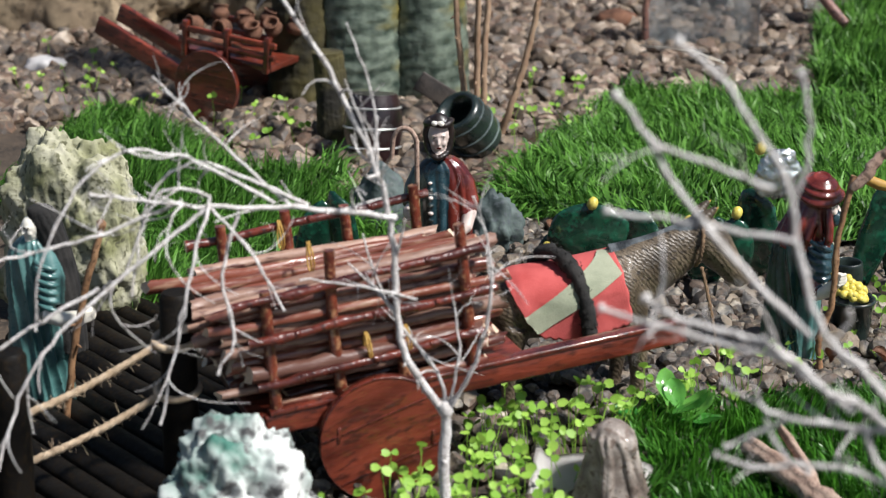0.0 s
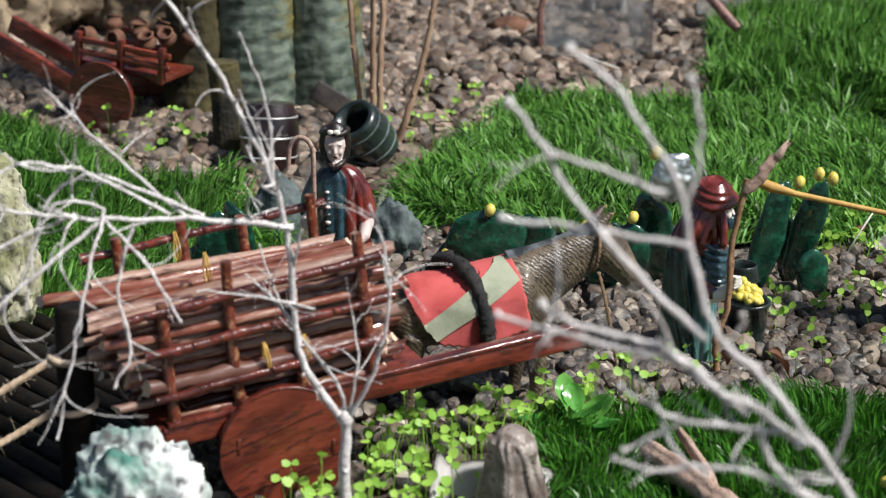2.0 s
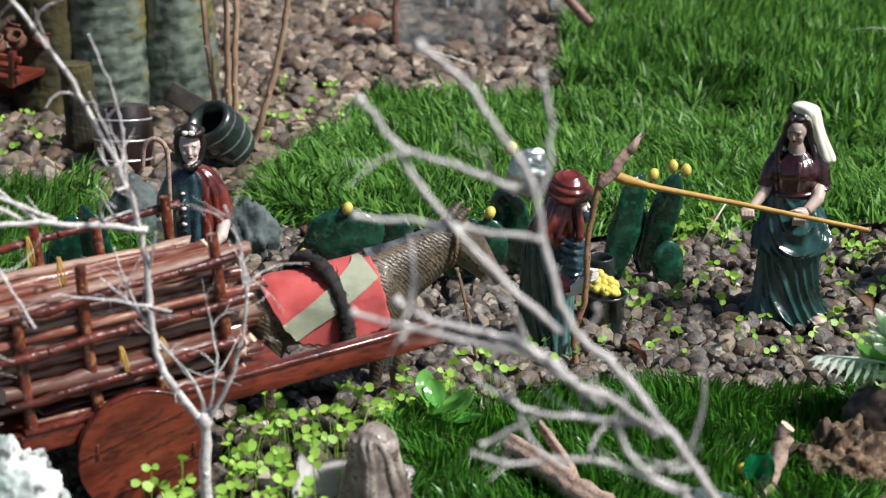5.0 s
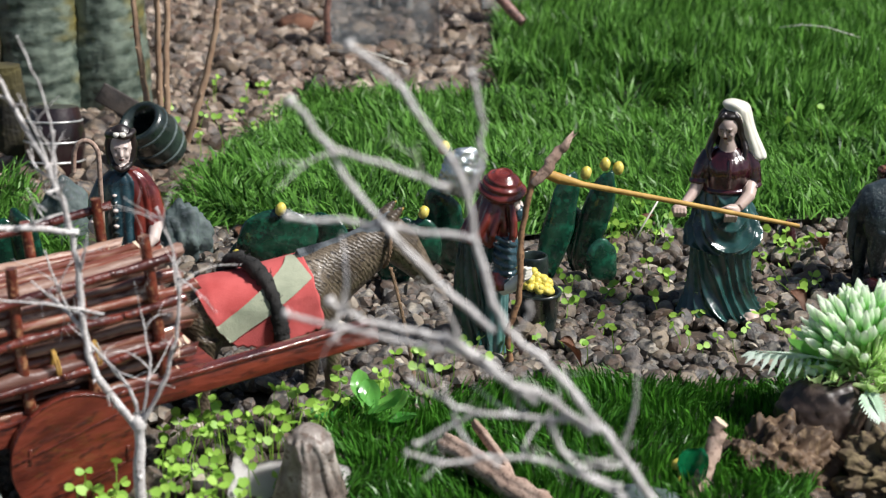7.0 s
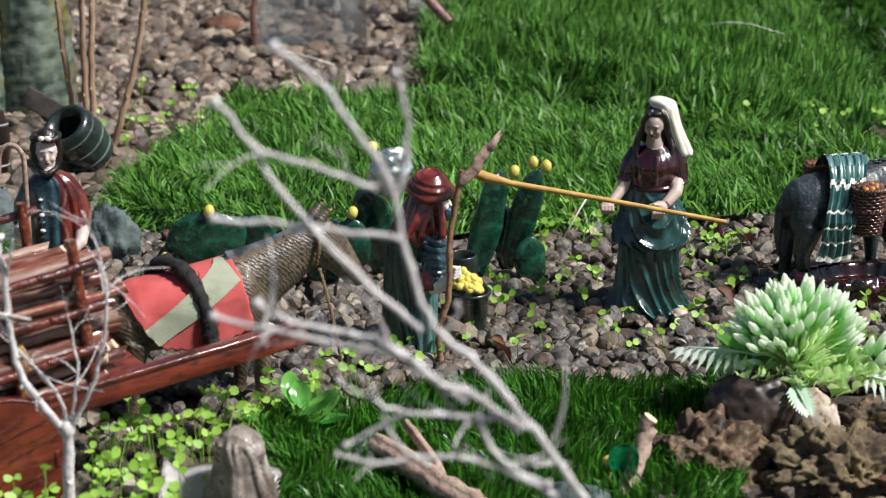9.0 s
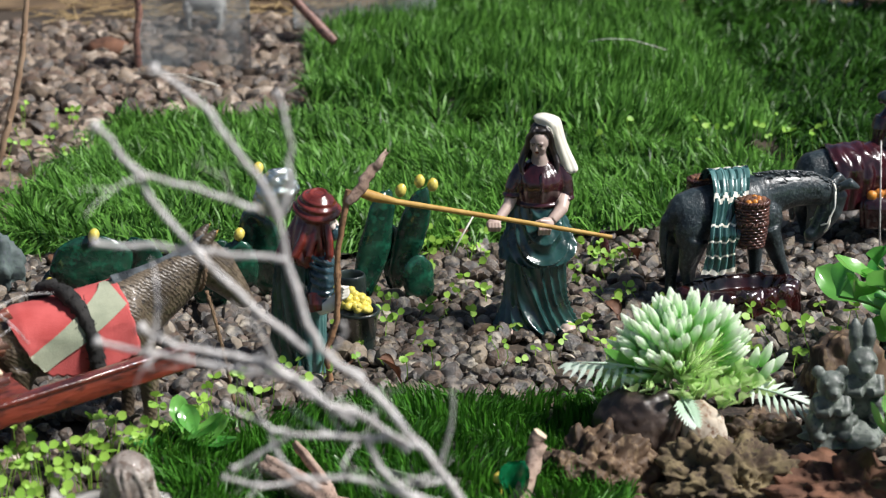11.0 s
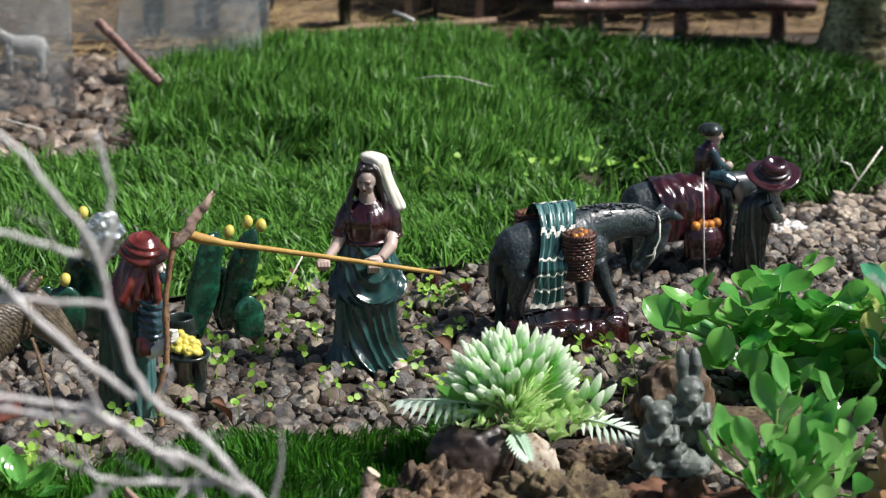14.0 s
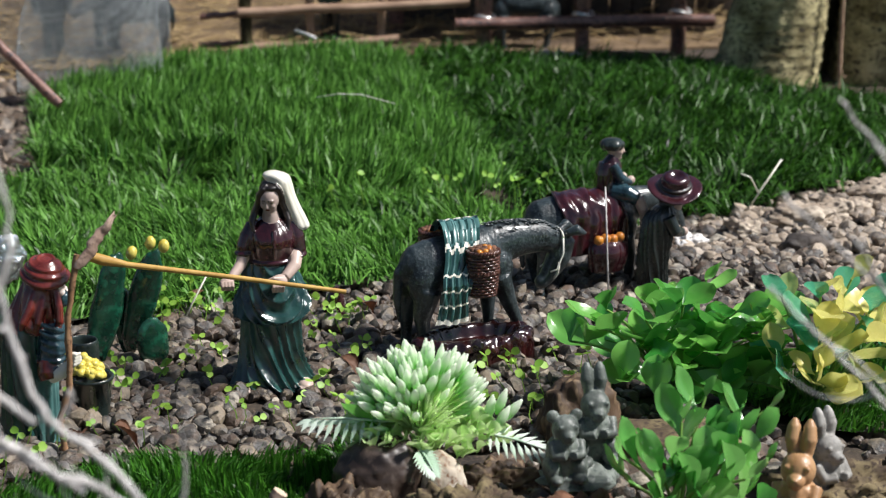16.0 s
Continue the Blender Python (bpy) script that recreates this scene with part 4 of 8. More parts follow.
def woman():
    """Unit: about 0.4 mm; front faces -y."""
    bm = bmesh.new()
    # skirt, overskirt, blouse
    loft(bm, [(0, -6, 3, 74, 52), (0, -5, 14, 69, 49), (-2, -1, 45, 58, 42), (-2, 0, 80, 54, 39), (-1, 0, 115, 53, 38), (0, 0, 150, 52, 37)], 220, 0, sub=8, shape=skirt_fold)
    loft(bm, [(1, -2, 136, 52, 38), (1, -2, 138, 63, 46), (1, -2, 154, 64, 46), (1, -1, 180, 57, 41), (0, 0, 208, 49, 36), (0, 0, 234, 42, 31)], 200, 0, sub=9, shape=swag_fold)
    tube(bm, [(1 + 42 * math.cos(a), 33 * math.sin(a), 233 + 3 * math.sin(a)) for a in np.linspace(0, 6.2832, 34)], 3.6, 8, 1)
    loft(bm, [(1, 0, 229, 41, 31), (2, -2, 246, 43, 34), (3, -6, 266, 42, 38), (4, -4, 283, 40, 34), (4, 0, 298, 31, 25), (4, 0, 306, 18, 17)], 110, 1, 0.035, 11, 0.5)
    for x in (-14, 21):
        ball(bm, (x, -23, 268), (18, 15, 18), 1, 3)
    tube(bm, [(3, -4, 290), (2, -8, 304), (0, -10, 318), (-1, -11, 332)], [22, 16, 12.5, 12], 22, 2)
    tube(bm, [(3, -36, 290), (3, -43, 276), (2, -46, 258), (2, -42, 242)], [2.6, 2.4, 2.2, 1.6], 8, 1)
    # sleeves, arms, fists closed on the handle
    tube(bm, [(-20, 0, 298), (-31, -1, 289), (-40, -3, 273), (-46, -5, 256), (-47, -6, 246)], [11, 14, 15, 15.5, 15], 18, 1)
    tube(bm, [(-47 + 16 * math.cos(a), -6 + 16 * math.sin(a), 246) for a in np.linspace(0, 6.2832, 20)], 2.8, 8, 1)
    tube(bm, [(-47, -5, 252), (-55, -18, 228), (-75, -38, 210)], [12, 10.5, 8], 14, 7)
    ball(bm, (-84, -47, 204), (14, 11, 10), 7, 3)
    fingers(bm, (-93, -54, 209), (6, -0.5, 0), (1, 1, -15), 3.8, 4, 7)
    tube(bm, [(28, 0, 298), (39, -1, 289), (47, -4, 270), (49, -7, 248), (46, -10, 238)], [11, 14, 15.5, 16, 16], 18, 1)
    tube(bm, [(46 + 17 * math.cos(a), -10 + 17 * math.sin(a), 238 + 3 * math.cos(a)) for a in np.linspace(0, 6.2832, 20)], 3, 8, 1)
    tube(bm, [(46, -12, 242), (40, -34, 226), (20, -50, 210)], [13, 11.5, 9], 14, 7)
    ball(bm, (9, -54, 204), (15, 11, 13), 7, 3)
    fingers(bm, (-2, -59, 208), (6, 0.3, 0), (-1, 2, -22), 3.8, 4, 7)
    tube(bm, [(14, -58, 210), (-2, -63, 213), (-11, -61, 210)], [4.5, 4, 3], 8, 7)
    # head turned and bowed, waved hair, veil
    face(bm, (0, -14, 339), (16.5, 18.5, 23), 2, 3, 6, -24, 14)
    ball(bm, (6, 2, 350), (24, 20, 26), 3, 3)
    ball(bm, (2, -13, 361), (17, 16, 8), 3, 3)
    ball(bm, (9, 8, 322), (33, 15, 30), 3, 3)
    ball(bm, (22, 4, 344), (14, 18, 30), 3, 3)
    for x0, x1, x2, x3 in ((-6, -22, -27, -36), (9, 23, 29, 36)):
        for e in range(3):
            o = 3.0 * e
            tube(bm, [(x0 + o * 0.4, -20 + o, 368 - o * 0.4), ((x0 + x1) / 2 * 0.9, -24 + o, 361 - o * 0.3), (x1 * 0.86, -17 + o * 1.6, 348), (x1 * 0.95, -12 + o * 1.5, 332), (x2, -10 + o * 1.4, 316), (x3 * 0.92, -17 + o * 2, 302), (x3 * 0.85, -25 + o * 3, 286 + 2 * e)], [3.2, 4.6, 5.4, 5.6, 6.2, 5.2, 1.6], 10, 3)
    loft(bm, [(60, 2, 281, 8, 9), (56, 2, 287, 17, 15), (49, 4, 302, 18, 18), (41, 6, 320, 17, 22), (33, 7, 342, 16, 25), (24, 6, 361, 20, 26), (14, 3, 377, 24, 24), (9, 1, 384, 15, 17), (8, 1, 387, 4, 5)], 56, 4, 0.07, 9)
    tube(bm, [(14, -16, 381), (27, -17, 368), (32, -15, 350), (37, -12, 328), (46, -10, 308), (57, -8, 290)], [3, 4, 4, 4, 4.5, 4], 10, 4)
    # feet and base
    for x, y in ((-60, -40), (56, -36)):
        ball(bm, (x, y, 9), (14, 19, 9), 7, 3)
        for i in range(5):
            ball(bm, (x - 11 + i * 5.5, y - 16 + abs(i - 1.5) * 1.5, 6), (3.2, 6, 4), 7, 2)
    ball(bm, (0, 0, 0), (78, 54, 5), 5, 3)
    return figure("woman_figurine", fuse(bm, 1.5, 1), [TEAL, MAROON, SKIN_SHADED, HAIR, CREAM, DARKSTONE, RED_GLAZE, SKIN], scaled(0.1465, 1.295, 0.004, 0, 0.000405) @ Matrix.Diagonal((0.96, 1, 1, 1)), "glazed figurine with white veil, maroon blouse and teal skirt, on pebbles")


woman()


def pole(name, pts, radii, mat, label, category, extra=None):
    bm = bmesh.new()
    tube(bm, pts, radii, 8)
    if extra:
        extra(bm)
    return tagged(link(name, bm, mat), label, category)


pole("wooden_rake_handle", [(0.0225, 1.262, 0.1150), (0.030, 1.262, 0.1120), (0.046, 1.262, 0.108), (0.12, 1.262, 0.0945), (0.195, 1.262, 0.080)], [0.0036, 0.0040, 0.0022, 0.0018, 0.0016], RAFFIA, "thin yellow wooden handle held by the veiled figurine", "tool handle")


def hat_man():
    bm = bmesh.new()
    loft(bm, [(-6, 0, 0, 46, 38), (-6, 0, 40, 44, 37), (-5, 0, 100, 42, 36), (-2, 0, 150, 42, 35), (4, 0, 190, 42, 33), (10, 0, 215, 30, 26)], 150, 0, sub=6, shape=skirt_fold)
    # pale blue tunic shows between cloak and sleeve
    loft(bm, [(20, -22, 2, 22, 18), (20, -22, 60, 20, 17), (20, -20, 130, 20, 16), (18, -16, 150, 12, 12)], 60, 7, 0.14, 11, 0.2, sub=5)
    # folded neck cloth falling from the hat over the shoulders
    loft(bm, [(8, 3, 186, 34, 30), (6, 3, 192, 43, 38), (8, 3, 210, 42, 37), (14, 2, 236, 35, 32), (20, 0, 258, 30, 28), (24, 0, 272, 28, 26)], 120, 1, 0.20, 11, 1.1, sub=6)
    for x0, x1, z1 in ((4, -14, 196), (18, 10, 186), (36, 44, 192)):
        tube(bm, [(x0 + 8, -22, 262), ((x0 + x1) / 2 + 8, -33, 232), (x1 + 4, -38, 208), (x1, -36, z1)], [5, 7, 7, 3], 10, 1)
    # wrinkled sleeve, turned cuff, bare forearm and hand
    tube(bm, [(28, -6, 206), (36, -20, 188), (36, -32, 164), (30, -38, 142)], [18, 23, 23, 19], 20, 3)
    for i in range(6):
        z = 200 - 11 * i
        tube(bm, [(35 - 21 * math.cos(a), -24 - 2 * i - 22 * math.sin(a), z + 9 * math.cos(a + 0.3 * i)) for a in np.linspace(0.3, 2.8, 11)], [1, 3, 4, 4.6, 4.6, 4.6, 4.6, 4, 3.4, 3, 1], 8, 3)
    tube(bm, [(27, -40, 146), (27, -45, 128), (30, -48, 118)], [17, 19, 17], 18, 1)
    tube(bm, [(30, -48, 121), (48, -58, 130), (64, -60, 146)], [12, 11, 8.5], 14, 5)
    ball(bm, (68, -60, 152), (12, 10, 12), 5, 3)
    fingers(bm, (60, -66, 146), (1, 0, 5.5), (15, 1, 1), 3.6, 4, 5)
    # face and beard seen past the hat's brim
    face(bm, (40, 0, 254), (19, 19, 24), 2, 6, 1, 98, 4)
    ball(bm, (56, -2, 236), (11, 12, 15), 6, 3, 0.2, 3)
    loft(bm, [(20, -12, 196, 24, 22), (20, -12, 215, 28, 26), (22, -10, 240, 25, 24), (24, -6, 266, 24, 24)], 70, 1, 0.16, 9, 0.8, sub=5)
    # hat: wide rolled brim, tipped back, with a coiled crown
    first = len(bm.verts)
    loft(bm, [(0, 0, -4, 26, 26), (0, 0, 0, 36, 34), (0, 0, 7, 37, 35), (0, 0, 12, 34, 32), (0, 0, 15, 30, 29), (0, 0, 25, 27, 26), (0, 0, 32, 18, 17), (0, 0, 35, 6, 6)], 60, 1, 0.03, 6, 0.7)
    tube(bm, [(35 * math.cos(a), 33 * math.sin(a), 4 + 3 * math.cos(2 * a)) for a in np.linspace(0, 2 * math.pi, 37)], 6, 12, 1)
    for r, z, q in ((30, 15, 4.5), (24, 25, 3.6), (13, 33, 3)):
        tube(bm, [(r * math.cos(a), r * math.sin(a), z + 2 * math.sin(a + r)) for a in np.linspace(0, 6.2832, 31)], q, 10, 1)
    shift(bm, first, Matrix.Translation((28, -2, 272)) @ Matrix.Rotation(radians(12), 4, 'X') @ Matrix.Rotation(radians(6), 4, 'Y'))
    ball(bm, (4, 0, 4), (54, 46, 6), 4, 3)
    return figure("man_figurine", fuse(bm, 1.6, 1), [TEAL, RED_GLAZE, SKIN_PALE, TEAL_BLUE, DARKSTONE, CREAM, TEAL_BLUE, CLOTH_TEAL], scaled(-0.020, 1.225, 0.002, 0, 0.000408), "glazed figurine with red-brown hat and dark teal cloak, on the path")


hat_man()


def hoe():
    top = thing("wooden_hoe", pose(0.0, 1.20, 0), "small brown wooden hoe leaning against the hatted figurine", "hoe")
    rough = np.random.default_rng(8)
    bm = bmesh.new()
    path = [(-0.0005, -0.010, 0.0), (-0.003, -0.009, 0.016), (-0.0032, -0.008, 0.028), (0.0036, -0.006, 0.046), (0.0045, -0.003, 0.068), (0.0046, 0, 0.090), (0.0085, 0.003, 0.112), (0.0138, 0.006, 0.138)]
    fine = []
    for a, b in zip(path, path[1:]):
        fine += [Vector(a).lerp(Vector(b), i / 5) + Vector(rough.normal(0, 0.0002, 3)) for i in range(5)]
    tube(bm, fine, [0.0021 + 0.0002 * rough.normal() + (0.0006 if i in (9, 22) else 0) for i in range(len(fine))], 10)
    part("handle", bm, HOEWOOD, top)
    # head: one torn slab of bark with a splintered end
    bm = bmesh.new()
    a, b = Vector((0.0130, 0.002, 0.1245)), Vector((0.0375, 0.010, 0.1565))
    n = 14
    pts = [a.lerp(b, i / n) + Vector(rough.normal(0, 0.0005, 3)) for i in range(n + 1)]
    rings = tube(bm, pts, [0.0014 + 0.0019 * math.sin(math.pi * min(1, 0.12 + 0.95 * i / n)) ** 0.7 for i in range(n + 1)], 14)
    ridge = rough.normal(0, 0.18, 14)
    for i, ring in enumerate(rings):
        for j, v in enumerate(ring):
            q = (v.co - pts[i]) * (1 + ridge[j] + rough.normal(0, 0.03))
            q.y *= 0.55
            v.co = pts[i] + q + (b - a).normalized() * (0.0022 * rough.normal() if i > n - 3 else 0)
    part("blade", bm, DRIFT, top, "splintered grey-brown bark slab")


hoe()


def bucket():
    top = thing("fruit_bucket", pose(0.018, 1.262, 0.0), "dark bucket heaped with small yellow fruits on the path", "bucket")
    bm = bmesh.new()
    prof = [(0.0115, 0.0), (0.0150, 0.028), (0.0158, 0.0285), (0.0158, 0.0305), (0.0140, 0.0305), (0.0120, 0.018)]
    seg = 26
    rings = [[bm.verts.new((r * math.cos(a), r * math.sin(a), z)) for a in (2 * math.pi * k / seg for k in range(seg))] for r, z in prof]
    for a, b in zip(rings, rings[1:]):
        for k in range(seg):
            bm.faces.new((a[k], a[(k + 1) % seg], b[(k + 1) % seg], b[k]))
    bm.faces.new(list(reversed(rings[0])))
    bm.faces.new(rings[-1])
    part("pail", bm, BLACKGLAZE, top)
    rng = np.random.default_rng(5)
    bm = bmesh.new()
    ball(bm, (0, 0, 0), (0.0029, 0.0029, 0.0029), sub=2, rough=0.15, freq=1.5)
    me = mesh_of("fruit", bm, FRUIT)
    for i in range(64):
        r, a = 0.0125 * math.sqrt(rng.random()), rng.random() * 6.28
        z = 0.031 + 0.011 * (1 - (r / 0.0135) ** 2) + rng.normal(0, 0.0012)
        ob = new("fruit", me)
        ob.matrix_basis = pose(0.018 + r * math.cos(a) - 0.004, 1.262 + r * math.sin(a), z, *(rng.random(3) * 90))
        tagged(ob, "tiny round yellow fruit heaped in the bucket", "fruit", "fruits in the bucket")


bucket()


def equine(bm, body, neck, head, legs, ears, tail, hide=0):
    """A donkey or mule along +x, in millimetres, as overlapping ovals to be fused."""
    oval(bm, body, 28, hide)
    oval(bm, neck, 24, hide)
    oval(bm, head, 22, hide)
    for pts, radii in legs:
        tube(bm, pts, radii, 14, hide)
        x, y, z = pts[-1]
        tube(bm, [(x + 0.5, y, z + 4), (x + 1.5, y, z)], [radii[-1] * 1.1, radii[-1] * 1.35], 14, hide)
    for s in (-1, 1):
        tube(bm, [(x, y * s, z) for x, y, z in ears], [2.8, 4.6, 1.4], 12, hide)
    tube(bm, tail, [3, 4, 3.4, 1.6], 10, hide)
    for i in (0, -1):
        x, _, z, a, b = body[1 if i == 0 else -3]
        ball(bm, (x + (4 if i == 0 else 2), 0, z), (12, a * 1.02, b * 1.0), hide, 3)
    for pts, radii in legs:
        x, y, z = pts[0]
        ball(bm, (x, y * 0.8, z + 5), (radii[0] * 1.35, radii[0] * 0.95, radii[0] * 1.7), hide, 3)
    mx, _, mz = head[-1][:3]
    ball(bm, (mx - 1, 0, mz + 1), (head[-2][3] * 1.02, head[-2][3], head[-2][3] * 1.02), hide, 3)
    ex, _, ez, ew, _ = head[2]
    for s in (-1, 1):
        ball(bm, (ex, s * ew * 0.94, ez + 2), (2.4, 1.2, 1.8), hide, 2)


def leg(x, y, z, knee, foot, r=(11, 7, 4.6, 4.4)):
    """Thigh to hoof: (points, radii)."""
    return [(x, y, z), (knee[0], y, knee[1]), ((knee[0] + foot[0]) / 2 + 0.5, y, (knee[1] + foot[1]) / 2), (foot[0], y, foot[1])], list(r)


MM = Matrix.Diagonal((0.001, 0.001, 0.001, 1))
MULE_AT = pose(-0.143, 1.122, 0.0, 0, 0, 22)
MULE_BODY = [(-66, 0, 70, 5, 8), (-62, 0, 69, 15, 17), (-50, 0, 68, 21, 22), (-25, 0, 69, 23, 23), (0, 0, 71, 23, 25), (16, 0, 74, 21, 25), (30, 0, 75, 14, 20), (36, 0, 76, 5, 8)]


def hitched_mule():
    bm = bmesh.new()
    legs = [leg(-52, s * 12, 58, (-55 + 2 * s, 34), (-52 + 4 * s, 2)) for s in (-1, 1)] + [leg(20, s * 12, 56, (24 - 3 * s, 32), (22 - 4 * s, 2), (10, 6.5, 4.6, 4.4)) for s in (-1, 1)]
    equine(bm, MULE_BODY, [(10, 0, 77, 16, 23), (28, 0, 83, 14, 21.5), (44, 0, 91, 11.5, 18), (58, 0, 99, 9.5, 15), (69, 0, 104, 8, 11)],
           [(62, 0, 109, 7, 9), (69, 0, 106, 10, 13.5), (79, 0, 96, 9.5, 12.5), (87, 0, 86, 7.4, 9.5), (93, 0, 78, 6.2, 7.6), (96, 0, 75, 4.8, 5.4)],
           legs, [(66, 5, 113), (69, 6.5, 119), (76, 7.5, 126)], [(-64, 0, 80), (-71, 0, 66), (-72, 1, 44), (-71, 2, 28)])
    bm = fuse(bm, 0.9, 9)
    # cropped mane: ribs lying across the crest
    for i in range(44):
        t = i / 43
        x, z = 10 + 60 * t, 101 + 18.5 * t - 3 * math.sin(math.pi * t)
        tube(bm, [(x + 3, -6.5, z - 9), (x + 0.5, -4, z - 1.5), (x - 0.5, 0, z + 1.8), (x + 0.5, 4, z - 1.5), (x + 3, 6.5, z - 9)], [0.5, 0.85, 0.9, 0.85, 0.5], 6, 1)
    for s in (-1, 1):
        tube(bm, [(71, 6.5 * s, 118), (74.5, 7.6 * s, 121.5), (77, 7.6 * s, 126)], [0.4, 0.6, 0.5], 6, 2)
    bm = fuse(bm, 0.5, 1)
    figure("mule_figurine", bm, [MULE, MANE, RAFFIA], MULE_AT @ MM, "brown-grey cast mule with ridged mane, harnessed between the shafts", "mule figurine")
    # rope halter round the jaw, its lead hanging to the ground
    rng = np.random.default_rng(14)
    bm = bmesh.new()
    for s in range(2):
        tube(bm, [(66.5 + 1.5 * math.sin(a) + 0.6 * math.cos(14 * a + 3.14 * s), 11.5 * math.cos(a), 101.5 + 15.2 * math.sin(a) + 0.6 * math.sin(14 * a + 3.14 * s)) for a in np.linspace(0, 6.2832, 60)], 0.9, 6, cap=False)
        tube(bm, [(67 + 14 * t + 0.5 * math.cos(40 * t + 3.14 * s), -10 - 6 * t, 88 - 76 * t + 22 * t * (1 - t) + 0.5 * math.sin(40 * t + 3.14 * s)) for t in np.linspace(0, 1, 40)], 0.8, 6)
    for _ in range(30):
        t = rng.random()
        p = Vector((67 + 14 * t, -10 - 6 * t, 88 - 76 * t + 22 * t * (1 - t)))
        tube(bm, [p, p + Vector(rng.normal(0, 2.2, 3))], 0.13, 3)
    bm.transform(MM)
    ob = link("rope_halter", bm, ROPE_DARK)
    ob.matrix_basis = MULE_AT
    tagged(ob, "twisted brown rope halter round the mule's head, lead hanging down", "halter")


hitched_mule()


def blanket():
    """A stiff felt cloth bent over the mule's back, with a pale diagonal band sewn on."""
    B = np.array(MULE_BODY, float)

    def girth(x):
        return np.interp(x, B[:, 0], B[:, 3]), np.interp(x, B[:, 0], B[:, 4]), np.interp(x, B[:, 0], B[:, 2])

    def at(x, z, off=0.0):
        """The near flank at height z, hanging straight below the belly's widest line."""
        ry, rz, cz = girth(x)
        ry, rz = max(ry, 19) + 2.2 + off, rz + 2.2 + off
        w = math.sqrt(max(0.0, 1 - ((z - cz) / rz) ** 2)) if z > cz else 1.0
        return (x, -ry * w - 0.8 * math.sin(x * 0.16 + z * 0.05) * (z < cz + 6), min(z, cz + rz))

    def low(x):
        return float(np.interp(x, [-60, -57, -51, -47, -38, -18, 5, 22], [93, 84, 71, 64, 53.5, 50, 55, 59])) + 0.7 * math.sin(x * 1.1)
    top = thing("mule_blanket", MULE_AT, "red felt blanket with a pale grey-green diagonal band over the mule", "blanket")
    bm = bmesh.new()
    n, w = 54, 46
    rows = []
    for j in range(w + 1):
        u = j / w
        row = []
        x0 = -58 + 70 * u
        ry, rz, cz = girth(x0)
        col = [Vector((x0, (max(ry, 19) + 2.2) * math.sin(a), cz + (rz + 2.2) * math.cos(a))) for a in np.linspace(1.35, 0, 20)]
        z, end = cz + rz + 2.2, low(x0 + 8 * u)
        for i in range(1, 41):
            zz = z + (end - z) * (i / 40) ** 1.0
            lean = 9.0 * u * (i / 40) + 0.5 * math.sin(zz * 0.5) * (u > 0.98)
            col.append(Vector(at(x0 + lean, zz)))
        run = np.concatenate([[0], np.cumsum([(b - a).length for a, b in zip(col, col[1:])])])
        for q in np.linspace(0, run[-1], n + 1):
            row.append(bm.verts.new([np.interp(q, run, [c[e] for c in col]) for e in range(3)]))
        rows.append(row)
    for a, b in zip(rows, rows[1:]):
        for i in range(n):
            bm.faces.new((a[i], a[i + 1], b[i + 1], b[i]))
    bmesh.ops.recalc_face_normals(bm, faces=bm.faces[:])
    bmesh.ops.solidify(bm, geom=bm.faces[:], thickness=0.9)
    bm.transform(MM)
    part("cloth", bm, BLANKET, top)
    bm = bmesh.new()
    rows = []
    for i in range(31):
        t = i / 30
        x, z = -46.5 + 56 * t, 60.5 + 36 * t
        rows.append([bm.verts.new(at(x + 7 * e * 0.55, max(z - 7 * e * 0.85, low(x + 7 * e * 0.55) + 0.6), 1.2)) for e in np.linspace(-1, 1, 7)])
    for a, b in zip(rows, rows[1:]):
        for j in range(6):
            bm.faces.new((a[j], a[j + 1], b[j + 1], b[j]))
    bm.transform(MM)
    part("band", bm, BLANKET_BAND, top)
    bm = bmesh.new()
    rng = np.random.default_rng(6)
    P = [(-34, 14, 90), (-31, 7, 98), (-27, 0, 101.5), (-21, -9, 99), (-15, -19, 90), (-11.5, -25.5, 78), (-9.5, -27.5, 66), (-9, -28, 55), (-9, -27, 51)]
    fine = []
    for a, b in zip(P, P[1:]):
        fine += [Vector(a).lerp(Vector(b), k / 5) for k in range(5)]
    rings = tube(bm, fine, [4.6 + 0.5 * rng.normal() for _ in fine], 12)
    for ring in rings:
        for v in ring:
            v.co += Vector(rng.normal(0, 0.35, 3))
    for k in range(420):                    # its nap
        r = rings[int(rng.integers(0, len(rings)))]
        p = r[int(rng.integers(0, 12))].co
        tube(bm, [p, p + Vector(rng.normal(0, 1.1, 3))], 0.22, 3)
    bm.transform(MM)
    ob = link("saddle_strap", bm, BLACKFUR)
    ob.matrix_basis = MULE_AT
    tagged(ob, "fuzzy black felt strap over the red mule blanket", "strap")


blanket()


